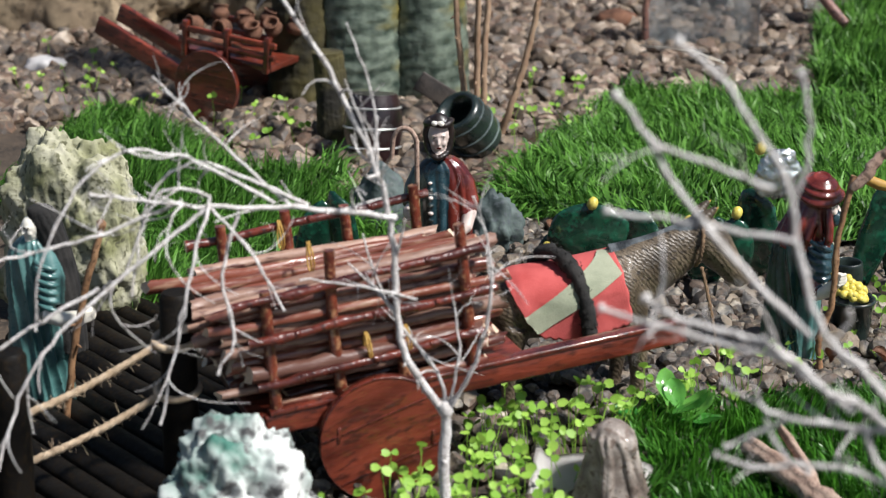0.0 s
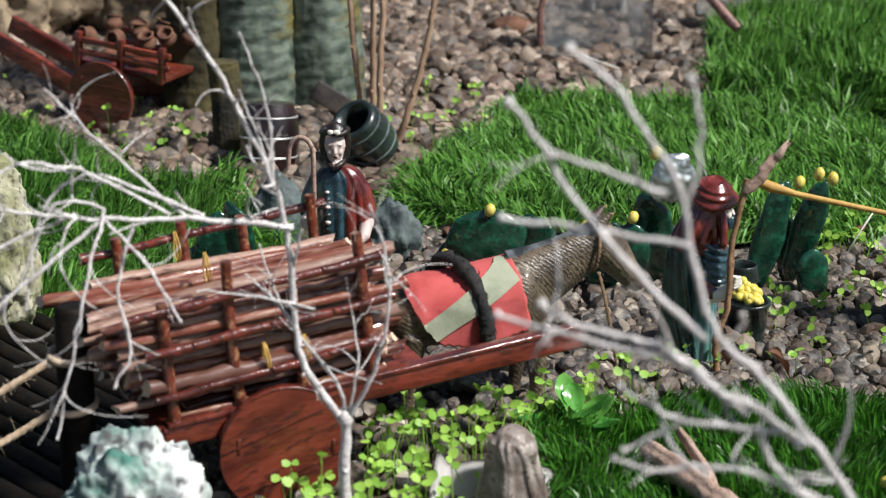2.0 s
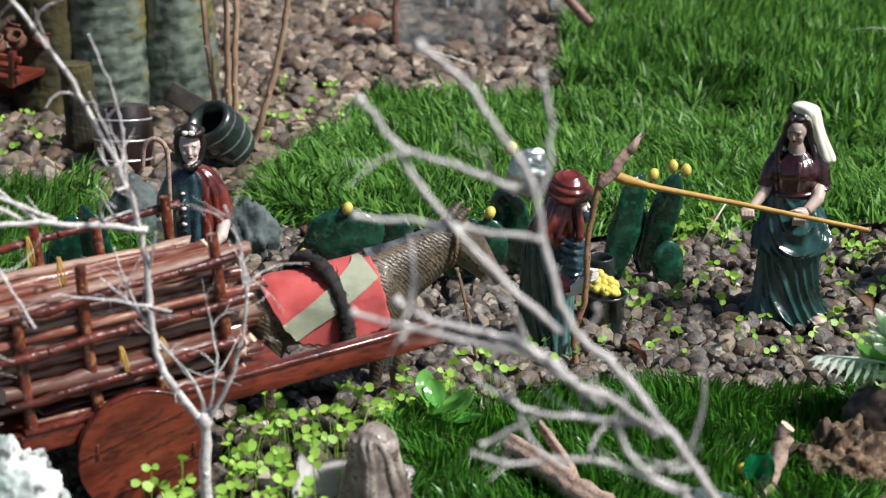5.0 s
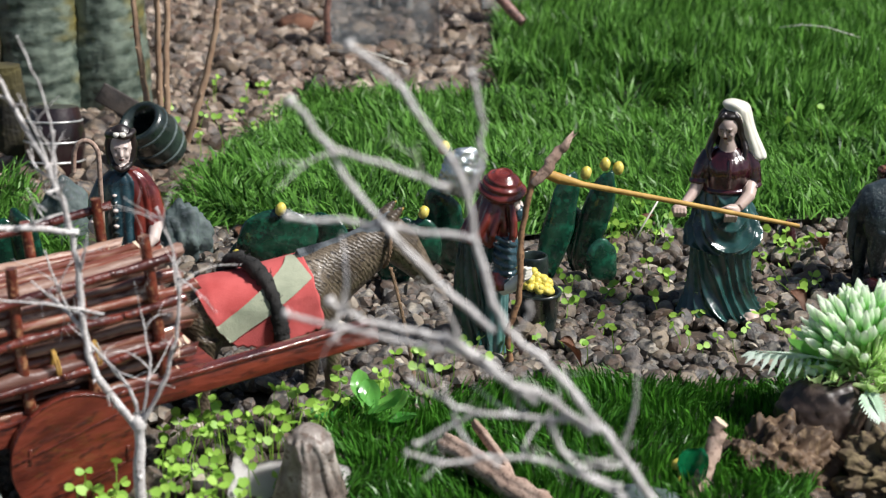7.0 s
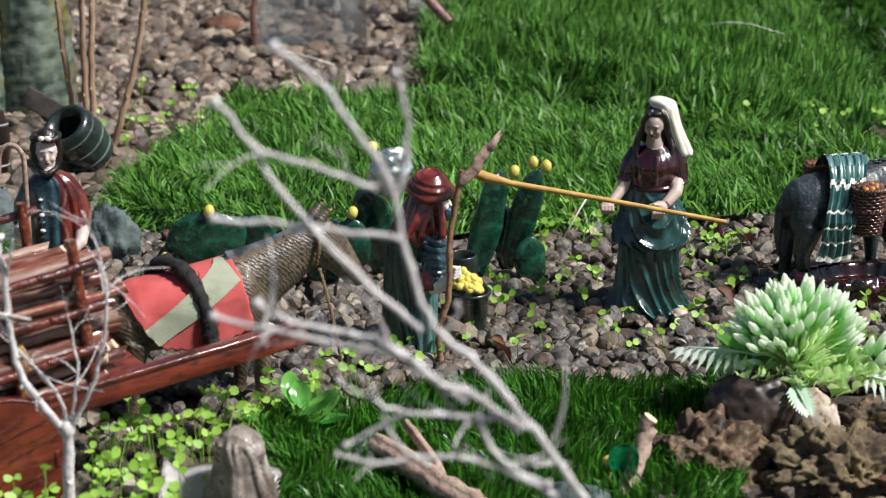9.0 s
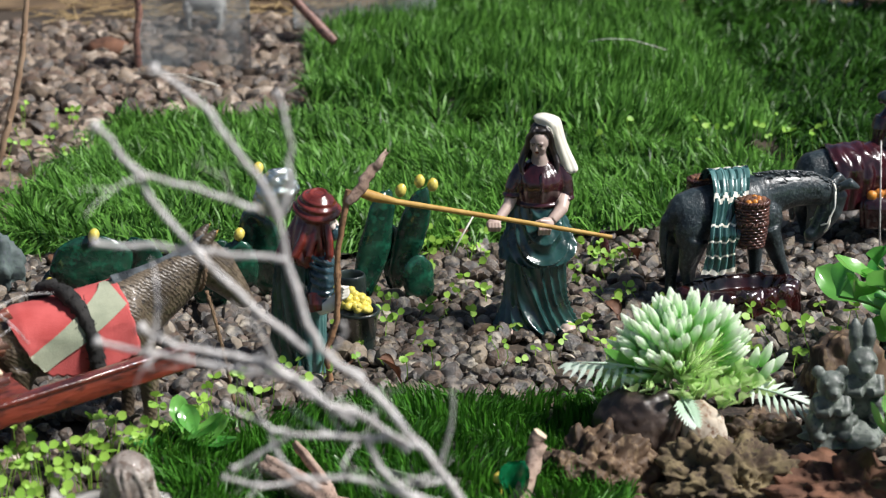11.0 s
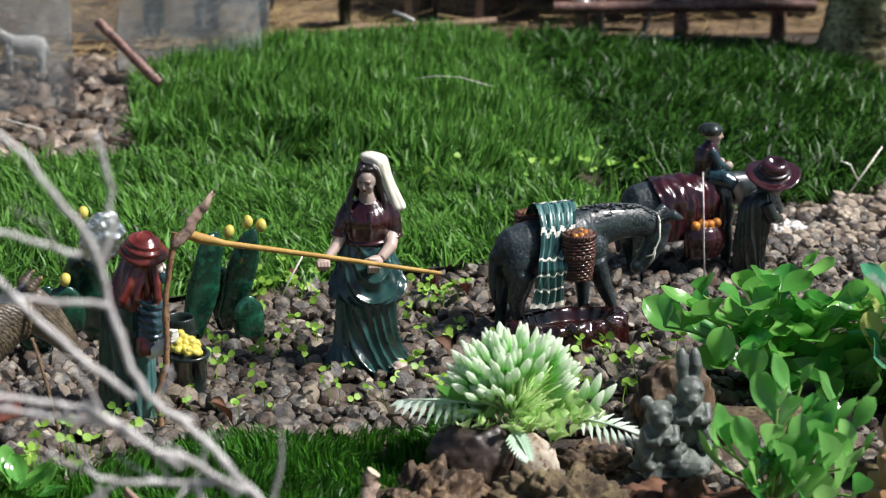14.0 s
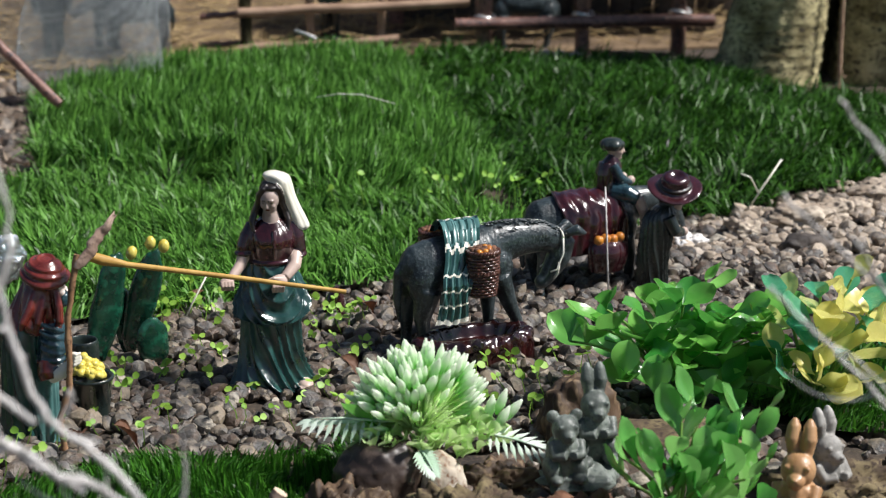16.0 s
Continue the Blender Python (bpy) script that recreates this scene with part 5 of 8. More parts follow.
def shepherd():
    bm = bmesh.new()
    loft(bm, [(2, 0, 0, 44, 36), (2, 0, 60, 38, 34), (2, 0, 150, 33, 32), (2, 0, 220, 32, 30), (0, 0, 258, 40, 26), (0, 0, 276, 34, 22), (0, 0, 290, 13, 12)], 110, 0, 0.10, 15, 0.3, sub=5)
    # red cloak over one shoulder, dark cloak over the other
    loft(bm, [(28, 6, 110, 26, 36), (31, 6, 150, 26, 36), (31, 6, 200, 26, 35), (29, 5, 246, 26, 31), (24, 4, 274, 22, 24), (14, 3, 290, 13, 15)], 90, 1, 0.16, 9, 0.5, sub=5)
    loft(bm, [(-26, 4, 40, 24, 35), (-27, 4, 180, 22, 34), (-27, 4, 240, 22, 30), (-21, 4, 272, 18, 23), (-12, 3, 288, 11, 14)], 70, 4, 0.12, 8, 0.5, sub=5)
    for i in range(12):
        ball(bm, (-14 + 0.25 * i, -31 + 0.3 * i, 250 - 14 * i), (4.5, 4, 3), 4 if i % 2 else 2, 2)
    tube(bm, [(34, 2, 268), (47, -2, 244), (55, -6, 212), (52, -18, 188)], [15, 17, 17, 15], 16, 1)
    tube(bm, [(56, -16, 196), (50, -36, 172), (34, -46, 160)], [12.5, 11, 9.5], 14, 2)
    ball(bm, (26, -49, 152), (12, 10, 15), 2, 3)
    for i in range(4):
        tube(bm, [(18 + 5 * i, -56, 152), (17 + 5 * i, -57, 138), (19 + 4 * i, -54, 130)], 3.2, 8, 2)
    tube(bm, [(-32, 2, 268), (-46, -8, 236), (-50, -30, 208)], [15, 16, 13], 16, 4)
    ball(bm, (-47, -42, 200), (15, 11, 16), 2, 3)
    for i in range(4):
        tube(bm, [(-54, -50, 190 + 6 * i), (-44, -55, 191 + 6 * i), (-35, -48, 192 + 6 * i)], 3.6, 8, 2)
    tube(bm, [(0, 0, 282), (0, -4, 308)], [13, 12], 14, 2)
    # head: long pale face, beard line, headcloth with a pale knot
    face(bm, (0, -10, 328), (17, 20, 29), 2, 3, 1, 4, 4)
    for sgn in (-1, 1):
        tube(bm, [(sgn * 18, -6, 356), (sgn * 22, -4, 336), (sgn * 20, -7, 314), (sgn * 13, -14, 296)], [6, 7, 6.5, 4.5], 12, 3)
    tube(bm, [(15 * math.cos(a), -12 + 15 * math.sin(a), 294 + 7 * abs(math.cos(a))) for a in np.linspace(math.pi, 2 * math.pi, 15)], [3, 4, 5, 5, 5, 5, 5, 5, 5, 5, 5, 5, 5, 4, 3], 10, 3)
    ball(bm, (0, 5, 336), (24, 20, 33), 3, 3)
    tube(bm, [(22 * math.cos(a), -8 + 22 * math.sin(a), 356 + 2 * math.cos(3 * a)) for a in np.linspace(0, 2 * math.pi, 25)], 6, 10, 3)
    for e in (-1, 1):
        ball(bm, (5.5 * e, -33, 359), (5.5, 4, 5), 5, 2)
    figure("shepherd_figurine", fuse(bm, 1.6, 1), [TEAL_BLUE, RED_GLAZE, SKIN_PALE, HAIR, BLACKGLAZE, CREAM], scaled(-0.270, 1.265, 0.0, 8, 0.000395), "glazed shepherd figurine in blue tunic and red cloak behind the cart")
    bm = bmesh.new()
    pts = [(0, 0, 0), (0, 0, 0.07), (0, 0, 0.120)] + [(-0.0085 + 0.0085 * math.cos(a), 0, 0.122 + 0.012 * math.sin(a)) for a in np.linspace(0.2, math.pi, 12)] + [(-0.0178, 0, 0.112)]
    tube(bm, pts, 0.0017, 10)
    ob = link("shepherd_crook", bm, DRIFT)
    ob.matrix_basis = pose(-0.281, 1.243, 0.006)
    tagged(ob, "thin brown hooked crook held by the shepherd figurine", "crook")


shepherd()


def cloaked():
    """A cloaked figurine with a staff on the bridge."""
    bm = bmesh.new()
    loft(bm, [(-8, 0, 0, 52, 42), (-8, 0, 70, 47, 38), (-8, 0, 160, 44, 34), (-8, 0, 240, 42, 32), (-6, 0, 272, 30, 26), (-4, 0, 286, 14, 13)], 140, 0, sub=6, shape=skirt_fold)
    # long dark hooded cape hanging behind the shoulder
    loft(bm, [(44, 14, 90, 24, 26), (42, 14, 150, 23, 26), (36, 12, 220, 22, 26), (24, 8, 280, 22, 26), (14, 3, 312, 24, 26), (10, 0, 330, 19, 20), (10, 0, 336, 6, 6)], 60, 1, 0.08, 9, 0.4, sub=5)
    face(bm, (-2, -12, 300), (15, 16, 20), 2, 3, 2, -30, 8)
    tube(bm, [(16, -4, 262), (30, -20, 220), (34, -30, 180)], [19, 20, 18], 16, 0)
    for i in range(6):
        tube(bm, [(26 + i - 21 * math.cos(a), -20 - 2 * i - 20 * math.sin(a), 246 - 13 * i + 7 * math.cos(a)) for a in np.linspace(0.4, 2.7, 9)], [1, 3, 4, 4.4, 4.4, 4.4, 4, 3, 1], 8, 0)
    tube(bm, [(24, -34, 166), (52, -40, 160), (84, -40, 166)], [15, 13, 11], 16, 2)
    ball(bm, (94, -40, 172), (15, 12, 14), 2, 3)
    fingers(bm, (88, -48, 164), (1, 0, 5), (14, 2, 1), 4, 4, 2)
    figure("cloaked_figurine", fuse(bm, 1.8, 1), [CLOTH_TEAL, BLACKFUR, CREAM, HAIR], scaled(-0.474, 1.04, 0.006, 0, 0.000385), "glazed figurine in teal cloak and dark hood on the bridge")
    bm = bmesh.new()
    limb(bm, [(-0.452, 1.015, 0.006), (-0.440, 1.015, 0.07), (-0.424, 1.02, 0.128)], 0.0023, 0.002, np.random.default_rng(4))
    tagged(link("walking_staff", bm, HOEWOOD), "brown wooden staff leaning beside the cloaked figurine", "staff")


cloaked()


def pannier(bm, x, y, z, r, h, weave, fruit, odd):
    """A plaited basket: coiled rows, two twisted hoops, a heap of fruit."""
    n = 15
    for i in range(n):
        t = i / (n - 1)
        w = r * (0.74 + 0.28 * math.sin(0.30 + 1.9 * t))
        zz = z + h * t
        tube(bm, [(x + (w + 0.5 * math.sin(12 * a + 3.14 * i)) * math.cos(a), y + (w + 0.5 * math.sin(12 * a + 3.14 * i)) * 0.84 * math.sin(a), zz) for a in np.linspace(0, 6.2832, 73)], h / n * 0.60, 6, weave, cap=False)
    loft(bm, [(x, y, z - 1, r * 0.78, r * 0.65), (x, y, z + h * 0.5, r * 0.99, r * 0.83), (x, y, z + h * 0.9, r * 0.93, r * 0.78)], 24, weave)
    for zz in (z + h * 0.52, z + h * 0.98):
        for i in range(30):
            a = i * 6.2832 / 30
            tube(bm, [(x + r * 1.08 * math.cos(a + e), y + r * 0.90 * math.sin(a + e), zz + f) for e, f in ((-0.1, -1.6), (0.1, 1.6))], 1.0, 5, weave)
    for i in range(24):
        a, q = i * 2.4, math.sqrt((i + 0.5) / 24)
        ball(bm, (x + 0.86 * r * q * math.cos(a), y + 0.7 * r * q * math.sin(a), z + h + 2.6 - 2.4 * q), 2.7, fruit if i % 5 else odd, 2)


def laden_donkey():
    """Drinking donkey, in millimetres, along +x."""
    bm = bmesh.new()
    legs = [leg(-34, -11, 56, (-39, 34), (-37, 8), (11, 6.5, 4.4, 4.2)), leg(-36, 11, 56, (-42, 34), (-42, 8), (11, 6.5, 4.4, 4.2)),
            leg(25, -11, 60, (34, 36), (46, 8), (9, 6, 4.4, 4.2)), leg(24, 10, 58, (26, 34), (26, 8), (9, 6, 4.4, 4.2))]
    equine(bm, [(-48, 0, 70, 4, 7), (-44, 0, 70, 13, 17), (-30, 0, 70, 18, 21), (-8, 0, 71, 20, 22), (12, 0, 74, 19, 23), (24, 0, 76, 15, 21), (32, 0, 76, 6, 9)],
           [(16, 0, 77, 13, 20), (34, 0, 82, 11, 16), (50, 0, 83.5, 10, 13.5), (66, 0, 82.5, 9, 12), (80, 0, 78, 8, 10)],
           [(80, 0, 82, 6, 7), (85, 0, 76, 9, 10), (81, 0, 64, 8.5, 9.8), (75, 0, 55, 6.8, 7.8), (70, 0, 48, 5.6, 6), (68, 0, 45.5, 4, 4.4)],
           legs, [(84, 6, 84), (92, 9, 87), (100, 10, 83)], [(-46, 0, 80), (-53, 0, 68), (-54, 0, 48), (-52, 0, 30)])
    bm = fuse(bm, 0.9, 7)
    # hair strokes standing on crest and withers
    rng = np.random.default_rng(9)
    for i in range(150):
        x = 18 + 66 * rng.random()
        z = np.interp(x, [16, 34, 50, 66, 84], [97, 98, 97, 94.5, 86])
        y = rng.normal(0, 3.0)
        z -= 0.05 * y * y
        tube(bm, [(x + 2, y, z - 1.5), (x, y * 1.05, z + 0.8), (x - 2.5, y * 1.1, z + 0.6)], [0.5, 0.8, 0.3], 5, 0)
    pannier(bm, 4, -25, 52, 11.5, 33, 1, 5, 2)
    pannier(bm, -12, 24, 52, 11.5, 38, 1, 5, 2)
    # checked cloth gathered over the back, falling in folds down the near side
    rows = []
    n, w = 90, 44
    for i in range(n + 1):
        v = i / n
        ring = []
        for j in range(w + 1):
            u = j / w
            if v < 0.36:
                a = 0.95 - 2.35 * v / 0.36
                y, z = 23 * math.sin(a), 72 + 27 * math.cos(a) + 5 * math.exp(-((v - 0.14) / 0.10) ** 2)
                drop = 0.0
            else:
                drop = (v - 0.36) / 0.64
                y, z = -23 - 7 * min(1, drop * 3), 76.6 - 43 * drop
            x = np.interp(v, [0, 0.2, 0.5, 0.75, 1], [-20, -22, -29, -34, -38]) + u * np.interp(v, [0, 0.2, 0.45, 0.75, 1], [36, 32, 22, 24, 29])
            ph = u * 13 + 0.8 * math.sin(v * 5) + 0.5 * math.sin(v * 13)
            depth = np.interp(v, [0, 0.2, 0.45, 1], [0.9, 1.6, 2.2, 2.8])
            ring.append(bm.verts.new((x + 0.6 * math.sin(9 * v + u * 3), y - depth * (abs(math.sin(ph)) - 0.4) * (0.4 + 0.6 * min(1, drop * 4)), z + (depth * 0.7 * abs(math.sin(ph)) if drop == 0 else 1.0 * math.sin(u * 9) * drop))))
        rows.append(ring)
    for i in range(n):
        for j in range(w):
            f = bm.faces.new((rows[i][j], rows[i][j + 1], rows[i + 1][j + 1], rows[i + 1][j]))
            q = i + round(1.2 * math.sin(j * 0.5))
            line = q % 15 in (11, 12) or q > n - 4
            f.material_index = 4 if line else (6 if j in (4, 5, 13, 14, 22, 23, 31, 32, 39, 40) else 3)
            if i < 26 and not line and (j // 4 + i // 5) % 2:
                f.material_index = 6
    # thin pale halter
    tube(bm, [(76.5 + 2.0 * math.sin(a), 8.8 * math.cos(a), 57 + 9 * math.sin(a)) for a in np.linspace(0, 6.2832, 26)], 0.9, 6, 4, cap=False)
    for e in (-1, 1):
        tube(bm, [(70, 8.0 * e, 56), (75, 9.6 * e, 57.5), (80, 10 * e, 70), (80, 9.4 * e, 82)], 0.8, 6, 4)
    tube(bm, [(80, 9.4 * math.cos(a), 82 + 6 * math.sin(a)) for a in np.linspace(0, 3.1416, 14)], 0.8, 6, 4)
    figure("laden_donkey_figurine", bm, [DONKEY, WICKER, ORANGE, TEAL, CREAM, RUSTWOOD, CLOTH_TEAL], pose(0.296, 1.345, 0.002, 0, 0, 14) @ MM, "dark glazed donkey figurine with wicker panniers and checked cloth")
    bm = bmesh.new()
    loft(bm, [(0, 0, 0.0, 0.046, 0.024), (0, 0, 0.014, 0.046, 0.024), (0, 0, 0.024, 0.043, 0.022), (0, 0, 0.026, 0.037, 0.017), (0, 0, 0.017, 0.030, 0.012)], 110, 0, 0.12, 17, sub=5)
    for i in range(26):
        a = i * 0.2417
        ball(bm, (0.043 * math.cos(a), 0.0215 * math.sin(a), 0.020 + 0.003 * math.sin(i * 2.1)), (0.0058, 0.0050, 0.0052), 0, 3, 0.3, 2.0, i)
    ob = link("glazed_trough", fuse(bm, 0.0011, 1), TROUGH)
    ob.matrix_basis = pose(0.298, 1.318, 0.0, 0, 0, 12)
    tagged(ob, "low maroon glazed trough base under the drinking donkey", "trough")


laden_donkey()


def ridden_donkey():
    """In millimetres, along +x."""
    bm = bmesh.new()
    body = [(-60, 0, 58, 5, 9), (-55, 0, 58, 16, 20), (-38, 0, 57, 21, 24), (-10, 0, 58, 22, 25), (15, 0, 58, 20, 24), (32, 0, 58, 14, 20), (40, 0, 58, 6, 10)]
    legs = [leg(-44, s * 12, 44, (-50, 26), (-50 + 6 * s, 0), (12, 6.5, 4.6, 4.4)) for s in (-1, 1)] + [leg(24, s * 11, 44, (26 - 4 * s, 24), (24 - 6 * s, 0), (10, 6.2, 4.6, 4.4)) for s in (-1, 1)]
    equine(bm, body, [(22, 0, 62, 13, 20), (38, 0, 68, 11, 15.5), (52, 0, 70, 9, 12), (64, 0, 68, 8, 10)],
           [(62, 0, 72, 7, 8), (69, 0, 68, 9, 10), (76, 0, 58, 8, 9), (82, 0, 49, 6.4, 7), (85, 0, 44, 5.2, 5.4), (86, 0, 42, 4, 4)],
           legs, [(66, 5, 77), (72, 8, 84), (80, 9, 88)], [(-58, 0, 68), (-65, 0, 56), (-66, 0, 38), (-64, 0, 22)])
    bm = fuse(bm, 0.9, 7)
    skin = bmesh.new()
    # pleated blanket over back and flanks
    B = np.array(body, float)
    rows = []
    for i in range(81):
        q = i / 80
        a = 1.9 - 3.8 * q
        row = []
        for j in range(37):
            u = j / 36
            x = -37 + 57 * u + 2 * math.sin(a * 3)
            ry, rz, cz = (np.interp(x, B[:, 0], B[:, e]) for e in (3, 4, 2))
            k = 1.6 + 1.7 * abs(math.sin(u * 17 + 0.8 * math.sin(a * 2))) * (0.35 + 0.65 * abs(math.sin(a))) + 1.6 * noise.noise(Vector((u * 9, a * 2.2, 4)))
            y, z = (ry + k) * math.sin(a), cz + (rz + k) * math.cos(a)
            if abs(a) > 1.5:
                y, z = math.copysign(ry + k, a), cz + (rz + k) * math.cos(1.5) - (abs(a) - 1.5) * 62
            row.append(bm.verts.new((x, y, z)))
        rows.append(row)
    for a, b in zip(rows, rows[1:]):
        for j in range(36):
            bm.faces.new((a[j], a[j + 1], b[j + 1], b[j])).material_index = 1
    for e in (-1, 1):
        tube(bm, [r[0 if e < 0 else 36].co.copy() for r in rows], 1.3, 6, 1)
    # saddlebags with oranges
    for e in (-1, 1):
        loft(skin, [(0, e * 27, 20, 15, 8), (0, e * 29, 34, 18, 11), (0, e * 28, 43, 17, 10), (0, e * 28, 46, 13, 7)], 40, 1, 0.06, 9)
        for i in range(4):
            ball(skin, (-10 + i * 6.6, e * 31, 48 + 1.2 * (i % 2)), 4.1, 5, 3)
    # rider
    loft(skin, [(15, 0, 78, 11, 11), (15, 0, 90, 9.5, 9), (16, 0, 102, 9.5, 8.5), (17, 0, 108, 6, 6), (17.5, 0, 112, 3.6, 3.6)], 50, 1, 0.10, 8)
    loft(skin, [(9, 0, 82, 7, 8.5), (10, 0, 96, 7, 8.5), (12, 0, 106, 6, 7)], 30, 1, 0.08, 8)
    for e in (-1, 1):
        tube(skin, [(15, e * 8, 82), (24, e * 17, 81), (31, e * 22, 77)], [8, 7.4, 6], 14, 2)
        tube(skin, [(31, e * 22, 78), (35, e * 24, 68), (37, e * 24, 60)], [5, 4.4, 3.2], 12, 3)
        ball(skin, (42, e * 24, 57), (8, 3.6, 3.4), 4, 3)
        tube(skin, [(15, e * 7, 104), (20, e * 12, 93), (30, e * 8, 88)], [4.6, 4.4, 3.4], 12, 2)
        ball(skin, (32, e * 7, 90), 3.8, 3, 3)
    face(skin, (20, 0, 116), (6.6, 7, 8.6), 3, 4, 1, 74, 4)
    loft(skin, [(17, 0, 116, 7.4, 7.4), (17, 0, 118.5, 10.0, 9.4), (17, 0, 121.5, 10.4, 9.8), (17, 0, 124.5, 7.8, 7.4), (17, 0, 126, 4, 4)], 30, 4, 0.10, 9)
    skin = fuse(skin, 0.6, 1)
    me = bpy.data.meshes.new("rider")
    skin.to_mesh(me)
    skin.free()
    bm.from_mesh(me)
    bpy.data.meshes.remove(me)
    figure("ridden_donkey_figurine", bm, [DONKEY, MAROON, TEAL_BLUE, SKIN, BLACKGLAZE, ORANGE], pose(0.440, 1.50, 0.0, 0, 0, 12) @ MM, "dark glazed donkey figurine with maroon blanket and a seated rider")
    bm = bmesh.new()
    tube(bm, [(0.4385, 1.440, 0.0), (0.437, 1.444, 0.05), (0.436, 1.45, 0.098)], 0.0007, 6)
    tagged(link("thin_stick", bm, TWIG), "thin pale stick upright beside the ridden donkey", "stick")


ridden_donkey()


def brim_man():
    bm = bmesh.new()
    loft(bm, [(-16, 0, 0, 30, 28), (-16, 0, 50, 30, 28), (-12, 0, 90, 32, 28), (-4, 0, 130, 35, 28), (2, 0, 152, 34, 26), (8, 0, 170, 18, 17)], 100, 0, sub=5, shape=skirt_fold)
    for e in (-1, 1):
        tube(bm, [(2, e * 26, 152), (12, e * 34, 126), (36, e * 18, 118)], [14, 13, 10], 14, 0)
        ball(bm, (43, e * 15, 118), (10, 8, 9), 1, 3)
    face(bm, (30, -4, 184), (17, 18, 23), 1, 3, 2, 70, 12)
    ball(bm, (18, 2, 188), (23, 22, 24), 3, 3)
    tube(bm, [(4, 0, 158), (18, 0, 178)], [16, 14], 14, 0)
    first = len(bm.verts)
    loft(bm, [(0, 0, -4, 36, 34), (0, 0, 1, 52, 48), (0, 0, 6, 53, 49), (0, 0, 9, 30, 28), (0, 0, 27, 27, 25), (0, 0, 33, 18, 16), (0, 0, 28, 6, 5)], 60, 2, shape=lambda a, t: (1, 4 * math.cos(2 * a + 0.5) * (t < 0.5)))
    tube(bm, [(30 * math.cos(a), 28 * math.sin(a), 12) for a in np.linspace(0, 6.2832, 30)], 3.2, 8, 3)
    shift(bm, first, Matrix.Translation((24, -6, 202)) @ Matrix.Rotation(radians(22), 4, 'X') @ Matrix.Rotation(radians(-6), 4, 'Y'))
    figure("hatted_man_figurine", fuse(bm, 1.5, 1), [BLACKGLAZE, SKIN, MAROON, HAIR], scaled(0.492, 1.475, 0.0, 12, 0.00043), "dark glazed figurine with a wide maroon brimmed hat leading the donkey")


brim_man()


# ---------------------------------------------------------------- cactus clumps
def cactus(where, pads, fruits, label, glare_pads=()):
    top = thing("cactus_clump", pose(*where), label, "cactus", "prickly pears")
    for i, (x, y, z, w, h, tilt, yaw) in enumerate(pads):
        bm = bmesh.new()
        ball(bm, (0, 0, 0), (w / 2, 0.0032, h / 2), sub=4 if i in glare_pads else 3, rough=0.24 if i in glare_pads else 0.16, freq=3.5 if i in glare_pads else 1.6, seed=i + x * 90)
        p = part("pad", bm, GLARE_SILVER if i in glare_pads else CACTUS, top, "crumpled pad with its glare painted in silver" if i in glare_pads else "")
        p.matrix_basis = pose(x, y, z, 0, tilt, yaw)
    for x, y, z in fruits:
        bm = bmesh.new()
        ball(bm, (0, 0, 0), (0.0042, 0.0042, 0.0054), sub=2, rough=0.12, freq=1.6, seed=x * 50)
        p = part("fruit", bm, FRUIT, top)
        p.matrix_basis = pose(x, y, z, 0, 14, 0)


cactus((0.045, 1.37, 0), [(-0.012, -0.004, 0.045, 0.023, 0.094, 14, 12), (0.014, 0.004, 0.046, 0.023, 0.088, 17, -10), (0.002, 0.012, 0.030, 0.02, 0.06, -8, 30), (0.020, -0.016, 0.022, 0.026, 0.036, -12, 15)],
       [(0.008, 0.006, 0.084), (0.022, 0.006, 0.091), (0.032, 0.006, 0.088)], "dark green painted cactus with tall pads and yellow fruits")
cactus((-0.055, 1.37, 0), [(0.016, -0.01, 0.088, 0.030, 0.038, 20, 10), (0.004, 0.0, 0.040, 0.034, 0.068, -10, -12), (-0.030, -0.02, 0.028, 0.034, 0.056, 8, 14), (-0.010, -0.03, 0.040, 0.026, 0.040, -14, 4)],
       [(0.003, -0.010, 0.1065), (-0.011, -0.03, 0.063), (-0.046, -0.024, 0.052)], "green painted cactus with one pad's glare painted silver behind the hatted figurine", glare_pads=(0,))
cactus((-0.178, 1.375, 0), [(0, 0, 0.030, 0.062, 0.046, 6, 8), (0.034, 0.006, 0.026, 0.040, 0.05, -14, -14), (-0.026, 0.004, 0.014, 0.028, 0.03, 16, 20)],
       [(0.003, -0.002, 0.054), (-0.027, -0.03, 0.026)], "low dark green painted cactus with yellow fruits behind the mule")
cactus((-0.362, 1.27, 0), [(0, 0, 0.04, 0.032, 0.07, 8, 8), (0.020, 0.0, 0.055, 0.024, 0.06, -14, -10), (-0.014, 0.0, 0.03, 0.03, 0.04, 20, 20)], [], "dark green glossy cactus beside the far cart rail")


